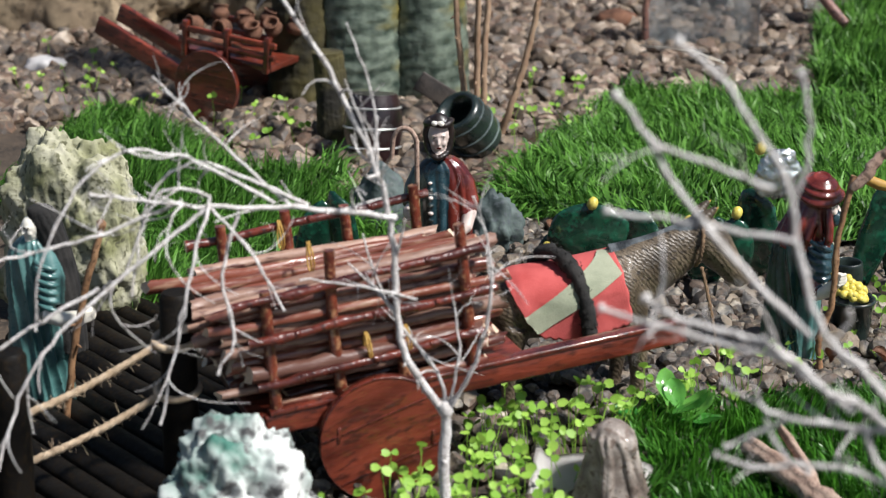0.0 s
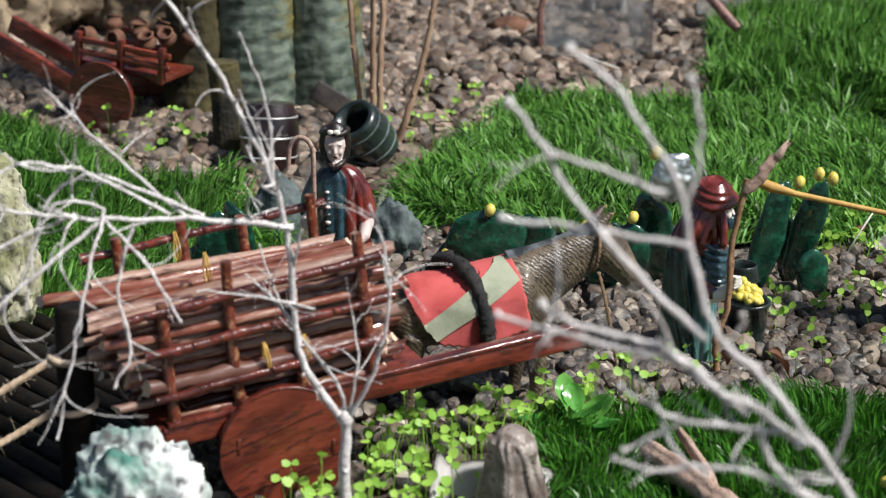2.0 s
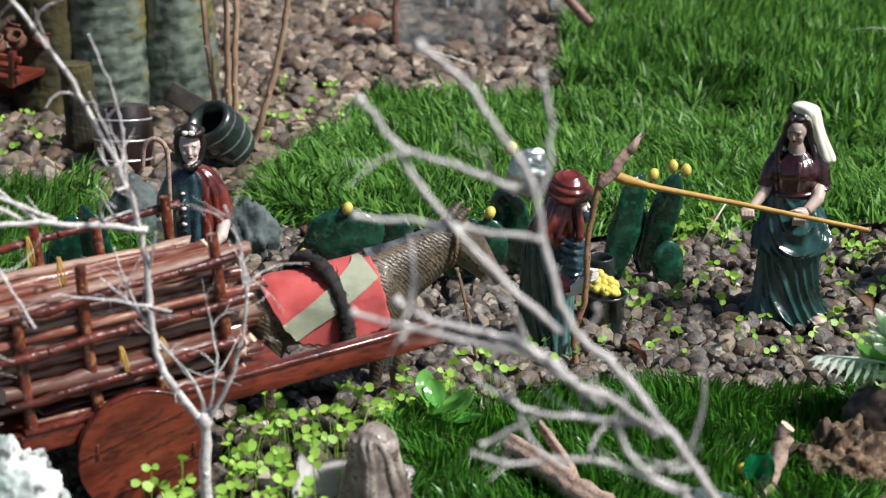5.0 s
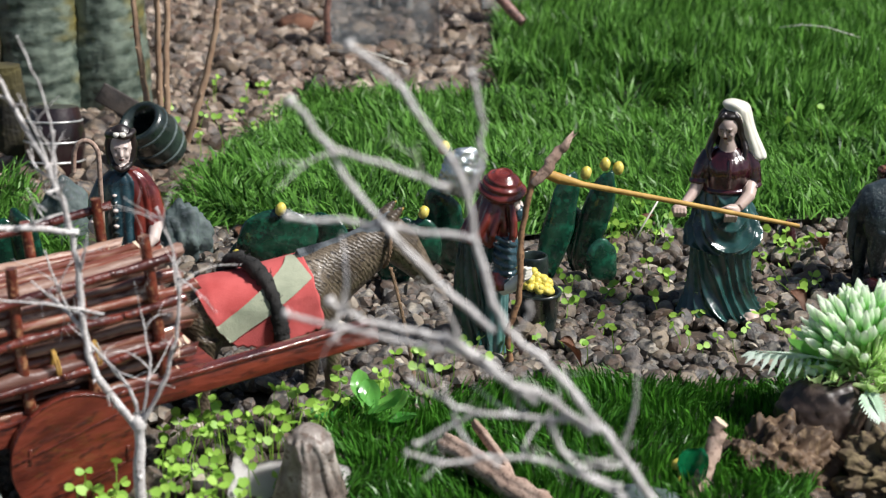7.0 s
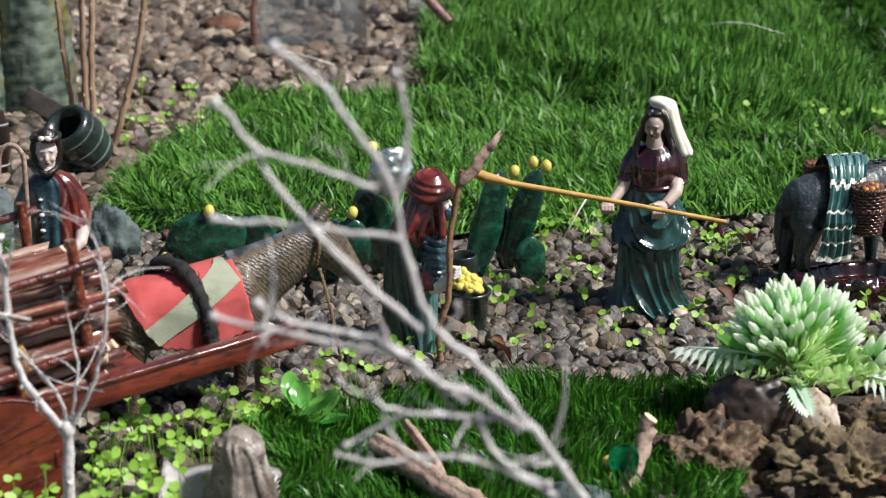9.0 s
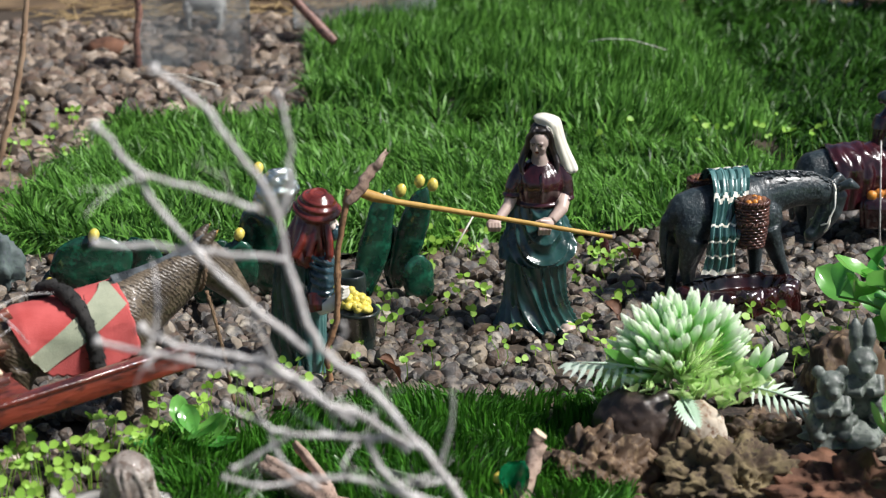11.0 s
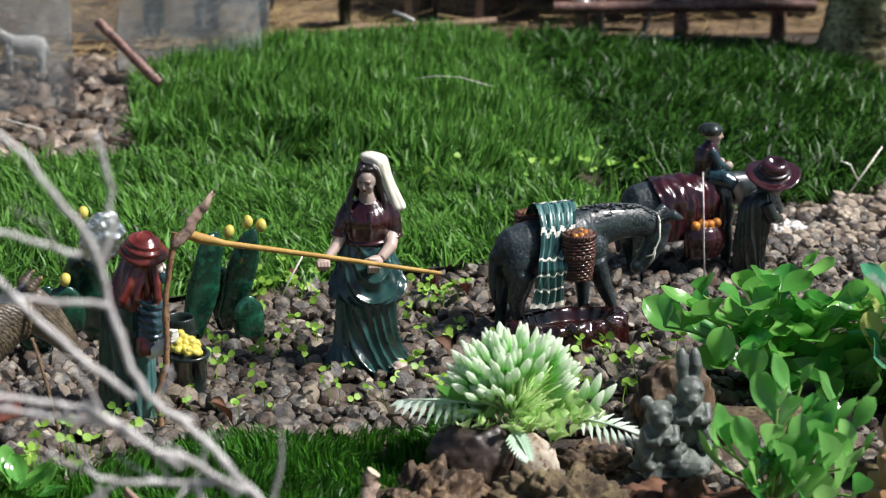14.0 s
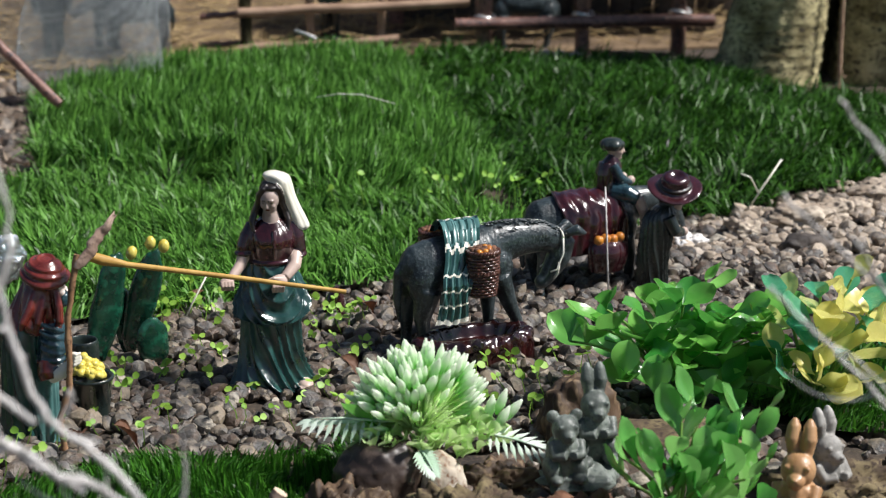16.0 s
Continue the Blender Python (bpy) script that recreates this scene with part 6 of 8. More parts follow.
# ---------------------------------------------------------------- rocks, stumps, driftwood
def rock(name, c, r, mat, label, seed, rough=0.38, freq=1.3, sub=4, category="rock", turn=(0, 0, 0), group="", pits=1.0):
    bm = bmesh.new()
    ball(bm, (0, 0, 0), r, sub=sub, rough=rough, freq=freq, seed=seed)
    # sink the underside flat on the ground
    for v in bm.verts:
        q = v.co.copy()
        ridge = abs(noise.noise(q * 70 * pits + Vector((seed, 0, 0)))) + 0.45 * abs(noise.noise(q * 170 * pits + Vector((0, seed, 0)))) + 0.30 * abs(noise.noise(q * 420 + Vector((0, 0, seed))))
        v.co -= q.normalized() * min(r) * rough * 0.6 * (1 - ridge * 1.1)
        v.co += Vector((noise.noise(q * 260), noise.noise(q * 260 + Vector((9, 0, 0))), noise.noise(q * 260 + Vector((0, 9, 0))))) * min(r) * rough * 0.10
        v.co.z = max(v.co.z, -r[2] * 0.72)
    ob = link(name, bm, mat)
    ob.matrix_basis = pose(*c, *turn)
    return tagged(ob, label, category, group)


rock("limestone_rock", (-0.522, 1.21, 0.055), (0.053, 0.036, 0.090), LIMESTONE, "tall pale limestone rock mottled with yellow-green lichen", 3.3, 0.26, 1.5, 6)
rock("white_rock", (-0.299, 0.878, 0.024), (0.042, 0.033, 0.056), WHITESTONE, "rough white rock stained blue-green beside the cart wheel", 7.1, 0.26, 1.7, 6, pits=0.7)
rock("teal_rock", (-0.354, 1.43, 0.018), (0.024, 0.020, 0.040), TEALSTONE, "smooth grey-teal stone standing behind the cart", 5.2, 0.25, 1.2)
rock("woven_rock", (-0.258, 1.42, 0.014), (0.022, 0.018, 0.030), TEALSTONE, "dark grey ribbed stone behind the shepherd figurine", 6.4, 0.28, 2.2)
rock("white_rock", (-0.845, 1.93, 0.006), (0.026, 0.018, 0.014), PALECLOTH, "small white stone on the gravel", 1.4, 0.3, 1.4, 3)
rock("boulder", (-0.93, 2.20, 0.05), (0.20, 0.09, 0.16), TANROCK, "large tan boulder at the back of the display", 2.4, 0.3, 1.5, 6, pits=0.25)
rock("boulder", (-0.65, 2.24, 0.05), (0.15, 0.08, 0.13), TANROCK, "large tan boulder behind the red wagon", 8.4, 0.3, 1.5, 6, pits=0.3)
rock("white_rock", (0.552, 1.575, 0.007), (0.016, 0.013, 0.014), PALECLOTH, "small white stone beside the path", 9.4, 0.48, 1.8, 5, pits=0.8)
for x, y, rx, ry, rz, seed in ((0.685, 1.640, 0.036, 0.022, 0.017, 1.3), (0.735, 1.665, 0.030, 0.020, 0.015, 2.9), (0.80, 1.72, 0.034, 0.024, 0.016, 4.4), (0.615, 1.612, 0.020, 0.015, 0.012, 5.8), (0.525, 1.600, 0.017, 0.014, 0.018, 8.3)):
    rock("sandstone_lump", (x, y, 0.008), (rx, ry, rz), SANDSTONE, "pale crumbling sandstone lump on the gravel bank", seed, 0.38, 1.5, 5, group="sandstone lumps on the bank", pits=0.7)
rock("dark_stone", (0.655, 1.555, 0.006), (0.024, 0.016, 0.015), DARKSTONE, "dark broken stone on the gravel bank", 3.1, 0.25, 1.3)
rock("reddish_stone", (-0.266, 2.28, 0.012), (0.026, 0.018, 0.014), RUSTWOOD, "reddish-brown stone on the back gravel", 4.9, 0.25, 1.3, 3)
rock("cork_stump", (0.150, 1.026, 0.004), (0.036, 0.030, 0.034), BARKWOOD, "gnarled brown wooden root below the flower", 4.2, 0.40, 1.6, 6, pits=0.6)
rock("cork_stump", (0.226, 1.015, 0.002), (0.046, 0.036, 0.032), CORK, "broad gnarled cork stump with yellow-green lichen", 5.6, 0.42, 1.8, 6, pits=0.8)
rock("cork_stump", (0.300, 1.00, 0.0), (0.056, 0.044, 0.026), RUSTWOOD, "reddish broken cork lump under the stone rabbits", 9.1, 0.45, 1.8, 6, pits=0.8)
rock("dark_stone", (0.187, 1.066, 0.020), (0.031, 0.024, 0.030), CHOCOLATE, "smooth dark brown stone carrying the pale green flower", 3.7, 0.16, 1.1, 5, pits=0.35)
rock("spotted_stone", (0.2215, 1.054, 0.017), (0.0150, 0.013, 0.023), SPOTTED, "pale rusty spotted stone under the flower", 6.7, 0.12, 1.1, 5, pits=0.4)
rock("brown_stone", (0.334, 1.15, 0.012), (0.030, 0.024, 0.040), BARKWOOD, "brown wooden lump behind the stone rabbits", 2.7, 0.25, 1.3, 5, pits=0.6)
rock("cork_stump", (0.262, 1.085, 0.0), (0.034, 0.028, 0.020), BARKWOOD, "brown wooden root lump beside the flower", 6.1, 0.4, 1.8, 6, pits=0.8)
rock("grey_stone", (0.385, 1.13, 0.004), (0.060, 0.024, 0.018), CORK, "long grey-brown stone beneath the leafy plant", 2.1, 0.3, 1.3)
rock("grey_stone", (0.076, 0.965, 0.006), (0.022, 0.018, 0.016), TEALSTONE, "grey stone with pale lichen at the turf's edge", 1.9, 0.25, 1.5)
rock("grey_stone", (0.050, 0.955, 0.0), (0.018, 0.016, 0.013), TEALSTONE, "grey stone with pale lichen at the turf's edge", 3.9, 0.25, 1.5)
rock("dark_stone", (0.118, 0.965, 0.0), (0.020, 0.018, 0.016), DARKSTONE, "dark rounded stone at the turf's edge", 8.9, 0.15, 1.2)
rock("cork_stump", (0.47, 1.03, 0.0), (0.055, 0.035, 0.024), CORK, "lichen-covered cork lump below the clay rabbit", 7.9, 0.45, 2.2, 5)


def driftwood(name, pts, radii, mat, label, seed):
    rng = np.random.default_rng(seed)
    bm = bmesh.new()
    P = []
    for a, b in zip(pts, pts[1:]):
        for i in range(5):
            P.append(Vector(a).lerp(Vector(b), i / 5) + Vector(rng.normal(0, 0.0006, 3)))
    P.append(Vector(pts[-1]))
    worn = 0.12 if "horn" in name else 1.0
    R = [np.interp(i / (len(P) - 1), np.linspace(0, 1, len(radii)), radii) * (1 + 0.08 * worn * rng.normal()) for i in range(len(P))]
    rings = tube(bm, P, R, 22)
    groove = 1 + 0.16 * worn * rng.normal(0, 1, 22)
    for ring, p in zip(rings, P):
        for j, v in enumerate(ring):
            v.co = p + (v.co - p) * (groove[j] + rng.normal(0, 0.03 * worn))
    for ring, sgn in ((rings[0], -1), (rings[-1], 1)):
        d = (P[1] - P[0]).normalized() if sgn < 0 else (P[-1] - P[-2]).normalized()
        for j, v in enumerate(ring):
            v.co += d * sgn * worn * radii[0] * (0.5 * math.sin(j * 0.29 + seed) + rng.normal(0, 0.18))
    for f in bm.faces:
        if len(f.verts) > 4:
            f.material_index = 1
    return tagged(link(name, bm, [mat, STICK_END]), label, "driftwood")


driftwood("driftwood_log", [(-0.0385, 1.02, 0.021), (-0.0155, 0.985, 0.021), (0.0095, 0.955, 0.017), (0.035, 0.92, 0.013)], [0.0058, 0.0068, 0.0072, 0.0075], DRIFT, "broken grey-brown stick lying in the short turf", 1)
driftwood("driftwood_log", [(-0.021, 1.02, 0.034), (-0.010, 1.00, 0.027), (0.004, 0.97, 0.016)], [0.0022, 0.0026, 0.003], DRIFT, "thin grey-brown stick lying in the short turf", 2)
driftwood("driftwood_horn", [(0.1160, 1.0, 0.046), (0.1135, 0.995, 0.034), (0.1075, 0.985, 0.019), (0.099, 0.975, 0.005), (0.085, 0.965, -0.003)], [0.0044, 0.0047, 0.0050, 0.0054, 0.006], DRIFT, "curved brown horn-like stick beside the cork stump", 3)

bm = leaf_bm(0.026, 0.020, 0.2, 0.6)
bmesh.ops.solidify(bm, geom=bm.faces[:], thickness=0.0008)
ob = link("glass_leaf", bm, GREEN_FOIL)
ob.matrix_basis = aim((0.101, 0.985, 0.010), (0.25, 0.1, 1.0), 0.6)
tagged(ob, "shiny emerald green leaf tucked beside the curved stick", "leaf")
bm = bmesh.new()
ball(bm, (0, 0, 0), (0.0052, 0.0042, 0.0036), sub=2, rough=0.15)
tube(bm, [(0, 0, -0.002), (-0.001, 0, -0.02)], 0.0008, 6)
ob = link("yellow_bud", bm, FRUIT)
ob.matrix_basis = pose(0.0945, 0.99, 0.0235)
tagged(ob, "small yellow bud on a stem at the turf's edge", "bud")


# ---------------------------------------------------------------- barrels, trunks, red wagon, bridge
def barrel(m, r, h, mat, label, open_top=False, bulge=0.2):
    top = thing("barrel", m, label, "barrel", "barrels by the trunk")
    seg, prof = 32, []
    for i in range(11):
        t = i / 10
        prof.append((r * (1 - bulge + bulge * math.sin(math.pi * (0.12 + 0.76 * t))), h * t))
    if open_top:
        prof += [(prof[-1][0] * 0.8, h), (prof[-1][0] * 0.72, h * 0.75), (prof[-1][0] * 0.68, h * 0.35)]
    bm = bmesh.new()
    rings = [[bm.verts.new((a * math.cos(q), a * math.sin(q), z)) for q in (2 * math.pi * k / seg for k in range(seg))] for a, z in prof]
    for a, b in zip(rings, rings[1:]):
        for k in range(seg):
            bm.faces.new((a[k], a[(k + 1) % seg], b[(k + 1) % seg], b[k]))
    bm.faces.new(list(reversed(rings[0])))
    bm.faces.new(rings[-1])
    part("body", bm, mat, top)
    for t in (0.2, 0.5, 0.8):
        i = round(t * 10)
        bm = bmesh.new()
        tube(bm, [(prof[i][0] * math.cos(q), prof[i][0] * math.sin(q), prof[i][1]) for q in np.linspace(0, 2 * math.pi, 33)], 0.0011, 6, cap=False)
        part("hoop", bm, BAND if not open_top else TEALSTONE, top)


barrel(pose(-0.410, 1.64, 0.004, -8, 0, 0), 0.027, 0.060, BARREL, "dark brown barrel with silver hoops standing against the trunk", bulge=0.34)
barrel(pose(-0.312, 1.655, 0.022, 35, -28, 0), 0.024, 0.048, BLACKGLAZE, "open black barrel tipped over beside the trunk", True)


def ringed_trunk(x, y, r, h, label, seed, lean=0.0, flare=0.25, mat=None):
    bm = bmesh.new()
    seg, rings, n = 72, [], 110
    for i in range(n + 1):
        z = h * i / n
        ring = []
        for k in range(seg):
            a = 2 * math.pi * k / seg
            saw = ((z / 0.013 + 0.55 * noise.noise(Vector((math.cos(a) * 2, math.sin(a) * 2, seed)))) % 1.0)
            rr = r * (1 + flare * (1 - i / n) ** 2) * (1 + 0.045 * saw + 0.09 * noise.noise(Vector((math.cos(a) * 1.6, math.sin(a) * 1.6, z * 9 + seed))) + 0.05 * noise.noise(Vector((math.cos(a) * 9, math.sin(a) * 9, z * 60 + seed))))
            ring.append(bm.verts.new((rr * math.cos(a) + lean * z, rr * math.sin(a), z)))
        rings.append(ring)
    for a, b in zip(rings, rings[1:]):
        for k in range(seg):
            bm.faces.new((a[k], a[(k + 1) % seg], b[(k + 1) % seg], b[k]))
    bm.faces.new(rings[-1])
    bm.faces.new(list(reversed(rings[0])))
    ob = link("ringed_trunk", bm, mat or PALMBARK)
    ob.matrix_basis = pose(x, y, -0.004)
    return tagged(ob, label, "tree trunk", "palm trunks")


ringed_trunk(-0.480, 1.87, 0.040, 0.5, "pale green-grey ringed trunk stained with yellow moss", 1.0, 0.02)
ringed_trunk(-0.411, 1.89, 0.032, 0.5, "grey-green ringed trunk beside dry stems", 2.0, 0.0)
ringed_trunk(-0.532, 1.85, 0.026, 0.4, "dark mossy trunk behind the barrel", 3.0, 0.02, 0.5, MOSSBARK)
bm = bmesh.new()
box(bm, (0, 0, 0), (0.070, 0.008, 0.020), bevel=0.0015)
ob = link("wood_slab", bm, DARKSTONE)
ob.matrix_basis = pose(-0.372, 1.80, 0.024, -10, 32, 8)
tagged(ob, "dark weathered wood slab leaning on the trunk's foot", "slab")
ringed_trunk(-0.455, 1.69, 0.014, 0.095, "short dark mossy root stump beside the barrel", 8.0, -0.1, 0.5, MOSSBARK)
ringed_trunk(0.912, 2.345, 0.052, 0.5, "thick pale yellow ringed palm trunk beside the fence", 4.0, 0.16, 0.30, YELLOWBARK)
# added trunk: its dark bark stands in for the shaded hollow between the palms
ringed_trunk(1.00, 2.44, 0.045, 0.5, "dark trunk added for the shaded hollow between two pale palm trunks", 6.0, 0.05, 0.2, MOSSBARK)
ringed_trunk(1.085, 2.35, 0.062, 0.5, "thick pale ringed palm trunk at the display's edge", 5.0, 0.1, 0.25, YELLOWBARK)
for pts in ([(0.988, 2.275, 0.0), (0.990, 2.28, 0.08), (0.994, 2.29, 0.2)], [(-0.344, 1.76, 0.02), (-0.348, 1.76, 0.06), (-0.358, 1.77, 0.14), (-0.36, 1.78, 0.2)], [(-0.3265, 1.75, 0.0), (-0.327, 1.75, 0.07), (-0.325, 1.76, 0.14), (-0.33, 1.77, 0.2)], [(-0.312, 1.75, 0.0), (-0.300, 1.75, 0.035), (-0.283, 1.76, 0.10), (-0.27, 1.77, 0.2)], [(-0.338, 1.77, 0.0), (-0.336, 1.77, 0.2)]):
    bm = bmesh.new()
    limb(bm, [(a - pts[0][0], b - pts[0][1], c - pts[0][2]) for a, b, c in pts], 0.0032, 0.0022, np.random.default_rng(7))
    ob = link("dry_reed", bm, TWIG_DARK)
    ob.matrix_basis = pose(pts[0][0], pts[0][1], 0.0)
    tagged(ob, "thin brown dry stem rising from the gravel", "dry stem", "stems by the trunk")


def red_wagon():
    m = pose(-0.612, 1.79, 0.0, 0, 6, -14)
    top = thing("red_wagon", m, "small red-brown wooden wagon loaded with clay pots, parked by the boulder", "wagon")
    bm = bmesh.new()
    box(bm, (0.02, 0.02, 0.062), (0.10, 0.06, 0.006), bevel=0.001)
    part("bed", bm, BOARD, top)
    for z in (0.074, 0.086):
        for y in (-0.012, 0.052):
            bm = bmesh.new()
            box(bm, (0.02, y, z), (0.11, 0.005, 0.006), bevel=0.001)
            part("side_rail", bm, BOARD, top)
    for x in (-0.028, 0.02, 0.066):
        bm = bmesh.new()
        box(bm, (x, -0.012, 0.076), (0.006, 0.007, 0.036), bevel=0.001)
        part("post", bm, VARNISH, top)
    for y, z in ((-0.012, 0.056), (0.026, 0.062)):
        bm = bmesh.new()
        box(bm, (-0.078, y, z - 0.004), (0.115, 0.007, 0.019), m=Matrix.Rotation(radians(18), 3, 'Y'), bevel=0.0015)
        part("shaft", bm, BOARD, top)
    for y in (-0.026, 0.066):
        wheel(top, pose(0.008, y, 0.036), 0.036, 0.006)
    rng = np.random.default_rng(3)
    for i in range(9):
        bm = bmesh.new()
        loft(bm, [(0, 0, 0, 0.006, 0.006), (0, 0, 0.006, 0.0095, 0.0095), (0, 0, 0.012, 0.007, 0.007), (0, 0, 0.015, 0.0085, 0.0085), (0, 0, 0.0152, 0.006, 0.006), (0, 0, 0.010, 0.005, 0.005)], 16)
        ob = link("clay_pot", bm, RUSTWOOD)
        ob.matrix_basis = m @ pose(-0.022 + 0.0105 * i, 0.005 + 0.02 * (i % 3), 0.086 + 0.004 * (i % 2), *(rng.normal(0, 25, 3)))
        tagged(ob, "small reddish clay pot lying on the red wagon", "pot", "pots on the wagon")


red_wagon()


def bridge():
    top = thing("log_bridge", pose(-0.44, 0.98, 0), "black-painted log bridge with posts and rope handrails", "bridge")
    rng = np.random.default_rng(8)
    for i in range(16):
        y = -0.16 + i * 0.021
        bm = bmesh.new()
        a, b = Vector((-0.10, y + 0.13, 0.006)), Vector((0.10, y - 0.03, 0.006))
        pts = [a.lerp(b, t) + Vector((0, 0, rng.normal(0, 0.0005))) for t in np.linspace(0, 1, 7)]
        tube(bm, pts, [0.0075 + rng.normal(0, 0.0003) for _ in pts], 10)
        part("log", bm, BLACKWOOD, top)
    for x, y, h in ((0.085, -0.03, 0.118), (0.010, -0.09, 0.10), (-0.036, -0.105, 0.085)):
        bm = bmesh.new()
        tube(bm, [(x, y, 0), (x + 0.001, y, h * 0.5), (x + 0.002, y, h - 0.003), (x + 0.002, y, h)], [0.0108, 0.0104, 0.0100, 0.008], 18)
        part("post", bm, BLACKWOOD, top)
    for z0, z1 in ((0.090, 0.050), (0.060, 0.022)):
        bm = bmesh.new()
        n = 40
        for s in range(3):
            pts = []
            for i in range(n + 1):
                t = i / n
                a = 26 * t * 2 + s * 2.094
                pts.append((0.080 - 0.098 * t, -0.033 - 0.062 * t + 0.0013 * math.cos(a), z0 + (z1 - z0) * t - 0.006 * math.sin(math.pi * t) + 0.0013 * math.sin(a)))
            tube(bm, pts, 0.0014, 5)
        for i in range(110):
            t = rng.random()
            p = Vector((0.080 - 0.098 * t, -0.033 - 0.062 * t, z0 + (z1 - z0) * t - 0.006 * math.sin(math.pi * t)))
            tube(bm, [p, p + Vector(rng.normal(0, 0.0035, 3))], 0.00016, 3)
        part("rope", bm, ROPE, top)
        bm = bmesh.new()
        tube(bm, [(0.085 + 0.0118 * math.cos(a), -0.03 + 0.0118 * math.sin(a), z0 + 0.002 * math.sin(a)) for a in np.linspace(0, 6.283, 20)], 0.0022, 7, cap=False)
        part("rope_knot", bm, ROPE, top)


bridge()


# ---------------------------------------------------------------- garden figurines at the front
def bearded():
    """The back of a long-haired clay bust beside a white cloth."""
    rng = np.random.default_rng(19)
    bm = bmesh.new()
    loft(bm, [(0, 0, -0.006, 0.024, 0.016), (0, 0, 0.008, 0.021, 0.015), (0, 0, 0.020, 0.0165, 0.0135), (0, 0, 0.030, 0.0125, 0.012), (0, 0, 0.042, 0.0120, 0.0125), (0, 0, 0.051, 0.0085, 0.009), (0, 0, 0.054, 0.003, 0.003)], 50, 0, 0.03, 6)
    for i in range(15):
        a = i * 6.2832 / 15 + rng.normal(0, 0.12)
        b = a + rng.normal(0, 0.30)
        tube(bm, [(0.004 * math.cos(a), 0.004 * math.sin(a), 0.0535), (0.0115 * math.cos(a), 0.012 * math.sin(a), 0.046), (0.0128 * math.cos(b), 0.0125 * math.sin(b), 0.034), (0.0165 * math.cos(b), 0.014 * math.sin(b), 0.020), (0.021 * math.cos(b), 0.0155 * math.sin(b), 0.006 + 0.004 * rng.random())], [0.0010, 0.0012 + 0.0012 * rng.random(), 0.0022, 0.0024, 0.0014], 8, 0)
    ball(bm, (0.010, -0.004, 0.042), (0.0045, 0.006, 0.007), 0, 3)
    return figure("clay_bust", fuse(bm, 0.0006, 6), [GREYBROWN], pose(-0.1112, 0.966, 0.0), "grey-brown long-haired clay figurine standing in the clover")


bearded()
bm = bmesh.new()
rows = []
for i in range(25):
    u = i / 24
    rim = 0.017 + 0.013 * u + 0.012 * max(0, 1 - u / 0.12) - 0.012 * max(0, (u - 0.75) / 0.25)
    curl = 0.010 * max(0, 1 - u / 0.14)
    rows.append([bm.verts.new((-0.047 + 0.068 * u + curl * v * 0.2, -0.016 - curl + (0.026 + curl) * v ** 1.4 + 0.0016 * math.sin(9 * u + 4 * v), rim * v + 0.0015 * math.sin(7 * u))) for v in (j / 10 for j in range(11))])
for a, b in zip(rows, rows[1:]):
    for k in range(10):
        bm.faces.new((a[k], b[k], b[k + 1], a[k + 1]))
bmesh.ops.solidify(bm, geom=bm.faces[:], thickness=0.0025)
ob = link("white_shell", bm, PALECLOTH)
ob.matrix_basis = pose(-0.111, 0.978, 0.0)
tagged(ob, "curled white plaster piece beside the clay figurine", "shell")


def rabbit(bm, x, y, z, k, mat=0, ears=True):
    """A sitting animal with paws held to its chest; round ears when not a hare."""
    ball(bm, (x, y, z + 17 * k), (16 * k, 14 * k, 22 * k), mat, 3, 0.12, 2.5, x * 900)
    ball(bm, (x - 1 * k, y - 7 * k, z + 25 * k), (12 * k, 9 * k, 14 * k), mat, 3, 0.12, 3, 2)
    ball(bm, (x, y - 3 * k, z + 43 * k), (11.5 * k, 11.5 * k, 12 * k), mat, 3)
    ball(bm, (x, y - 13 * k, z + 39 * k), (6 * k, 6.5 * k, 5.5 * k), mat, 3)
    ball(bm, (x, y - 19 * k, z + 41 * k), (2.2 * k, 1.6 * k, 1.6 * k), mat, 2)
    for s in (-1, 1):
        if ears:
            tube(bm, [(x + 4 * s * k, y + 1 * k, z + 50 * k), (x + 5.5 * s * k, y + 2 * k, z + 62 * k), (x + 5 * s * k, y + 5 * k, z + 70 * k), (x + 5 * s * k, y + 6 * k, z + 75 * k)], [3.8 * k, 5.2 * k, 4.4 * k, 1.6 * k], 12, mat)
        else:
            ball(bm, (x + 10 * s * k, y + 1 * k, z + 53 * k), (5.5 * k, 3.4 * k, 5.5 * k), mat, 3)
        ball(bm, (x + 6.5 * s * k, y - 12 * k, z + 47 * k), (2.4 * k, 1.6 * k, 2.2 * k), mat, 2)
        tube(bm, [(x + 12 * s * k, y - 4 * k, z + 32 * k), (x + 11 * s * k, y - 14 * k, z + 23 * k), (x + 3 * s * k, y - 19 * k, z + 25 * k)], [5 * k, 4.4 * k, 3.8 * k], 10, mat)
        ball(bm, (x + 11 * s * k, y - 4 * k, z + 10 * k), (8 * k, 13 * k, 11 * k), mat, 3)
        ball(bm, (x + 10 * s * k, y - 14 * k, z + 3.5 * k), (6 * k, 10 * k, 4.5 * k), mat, 3)


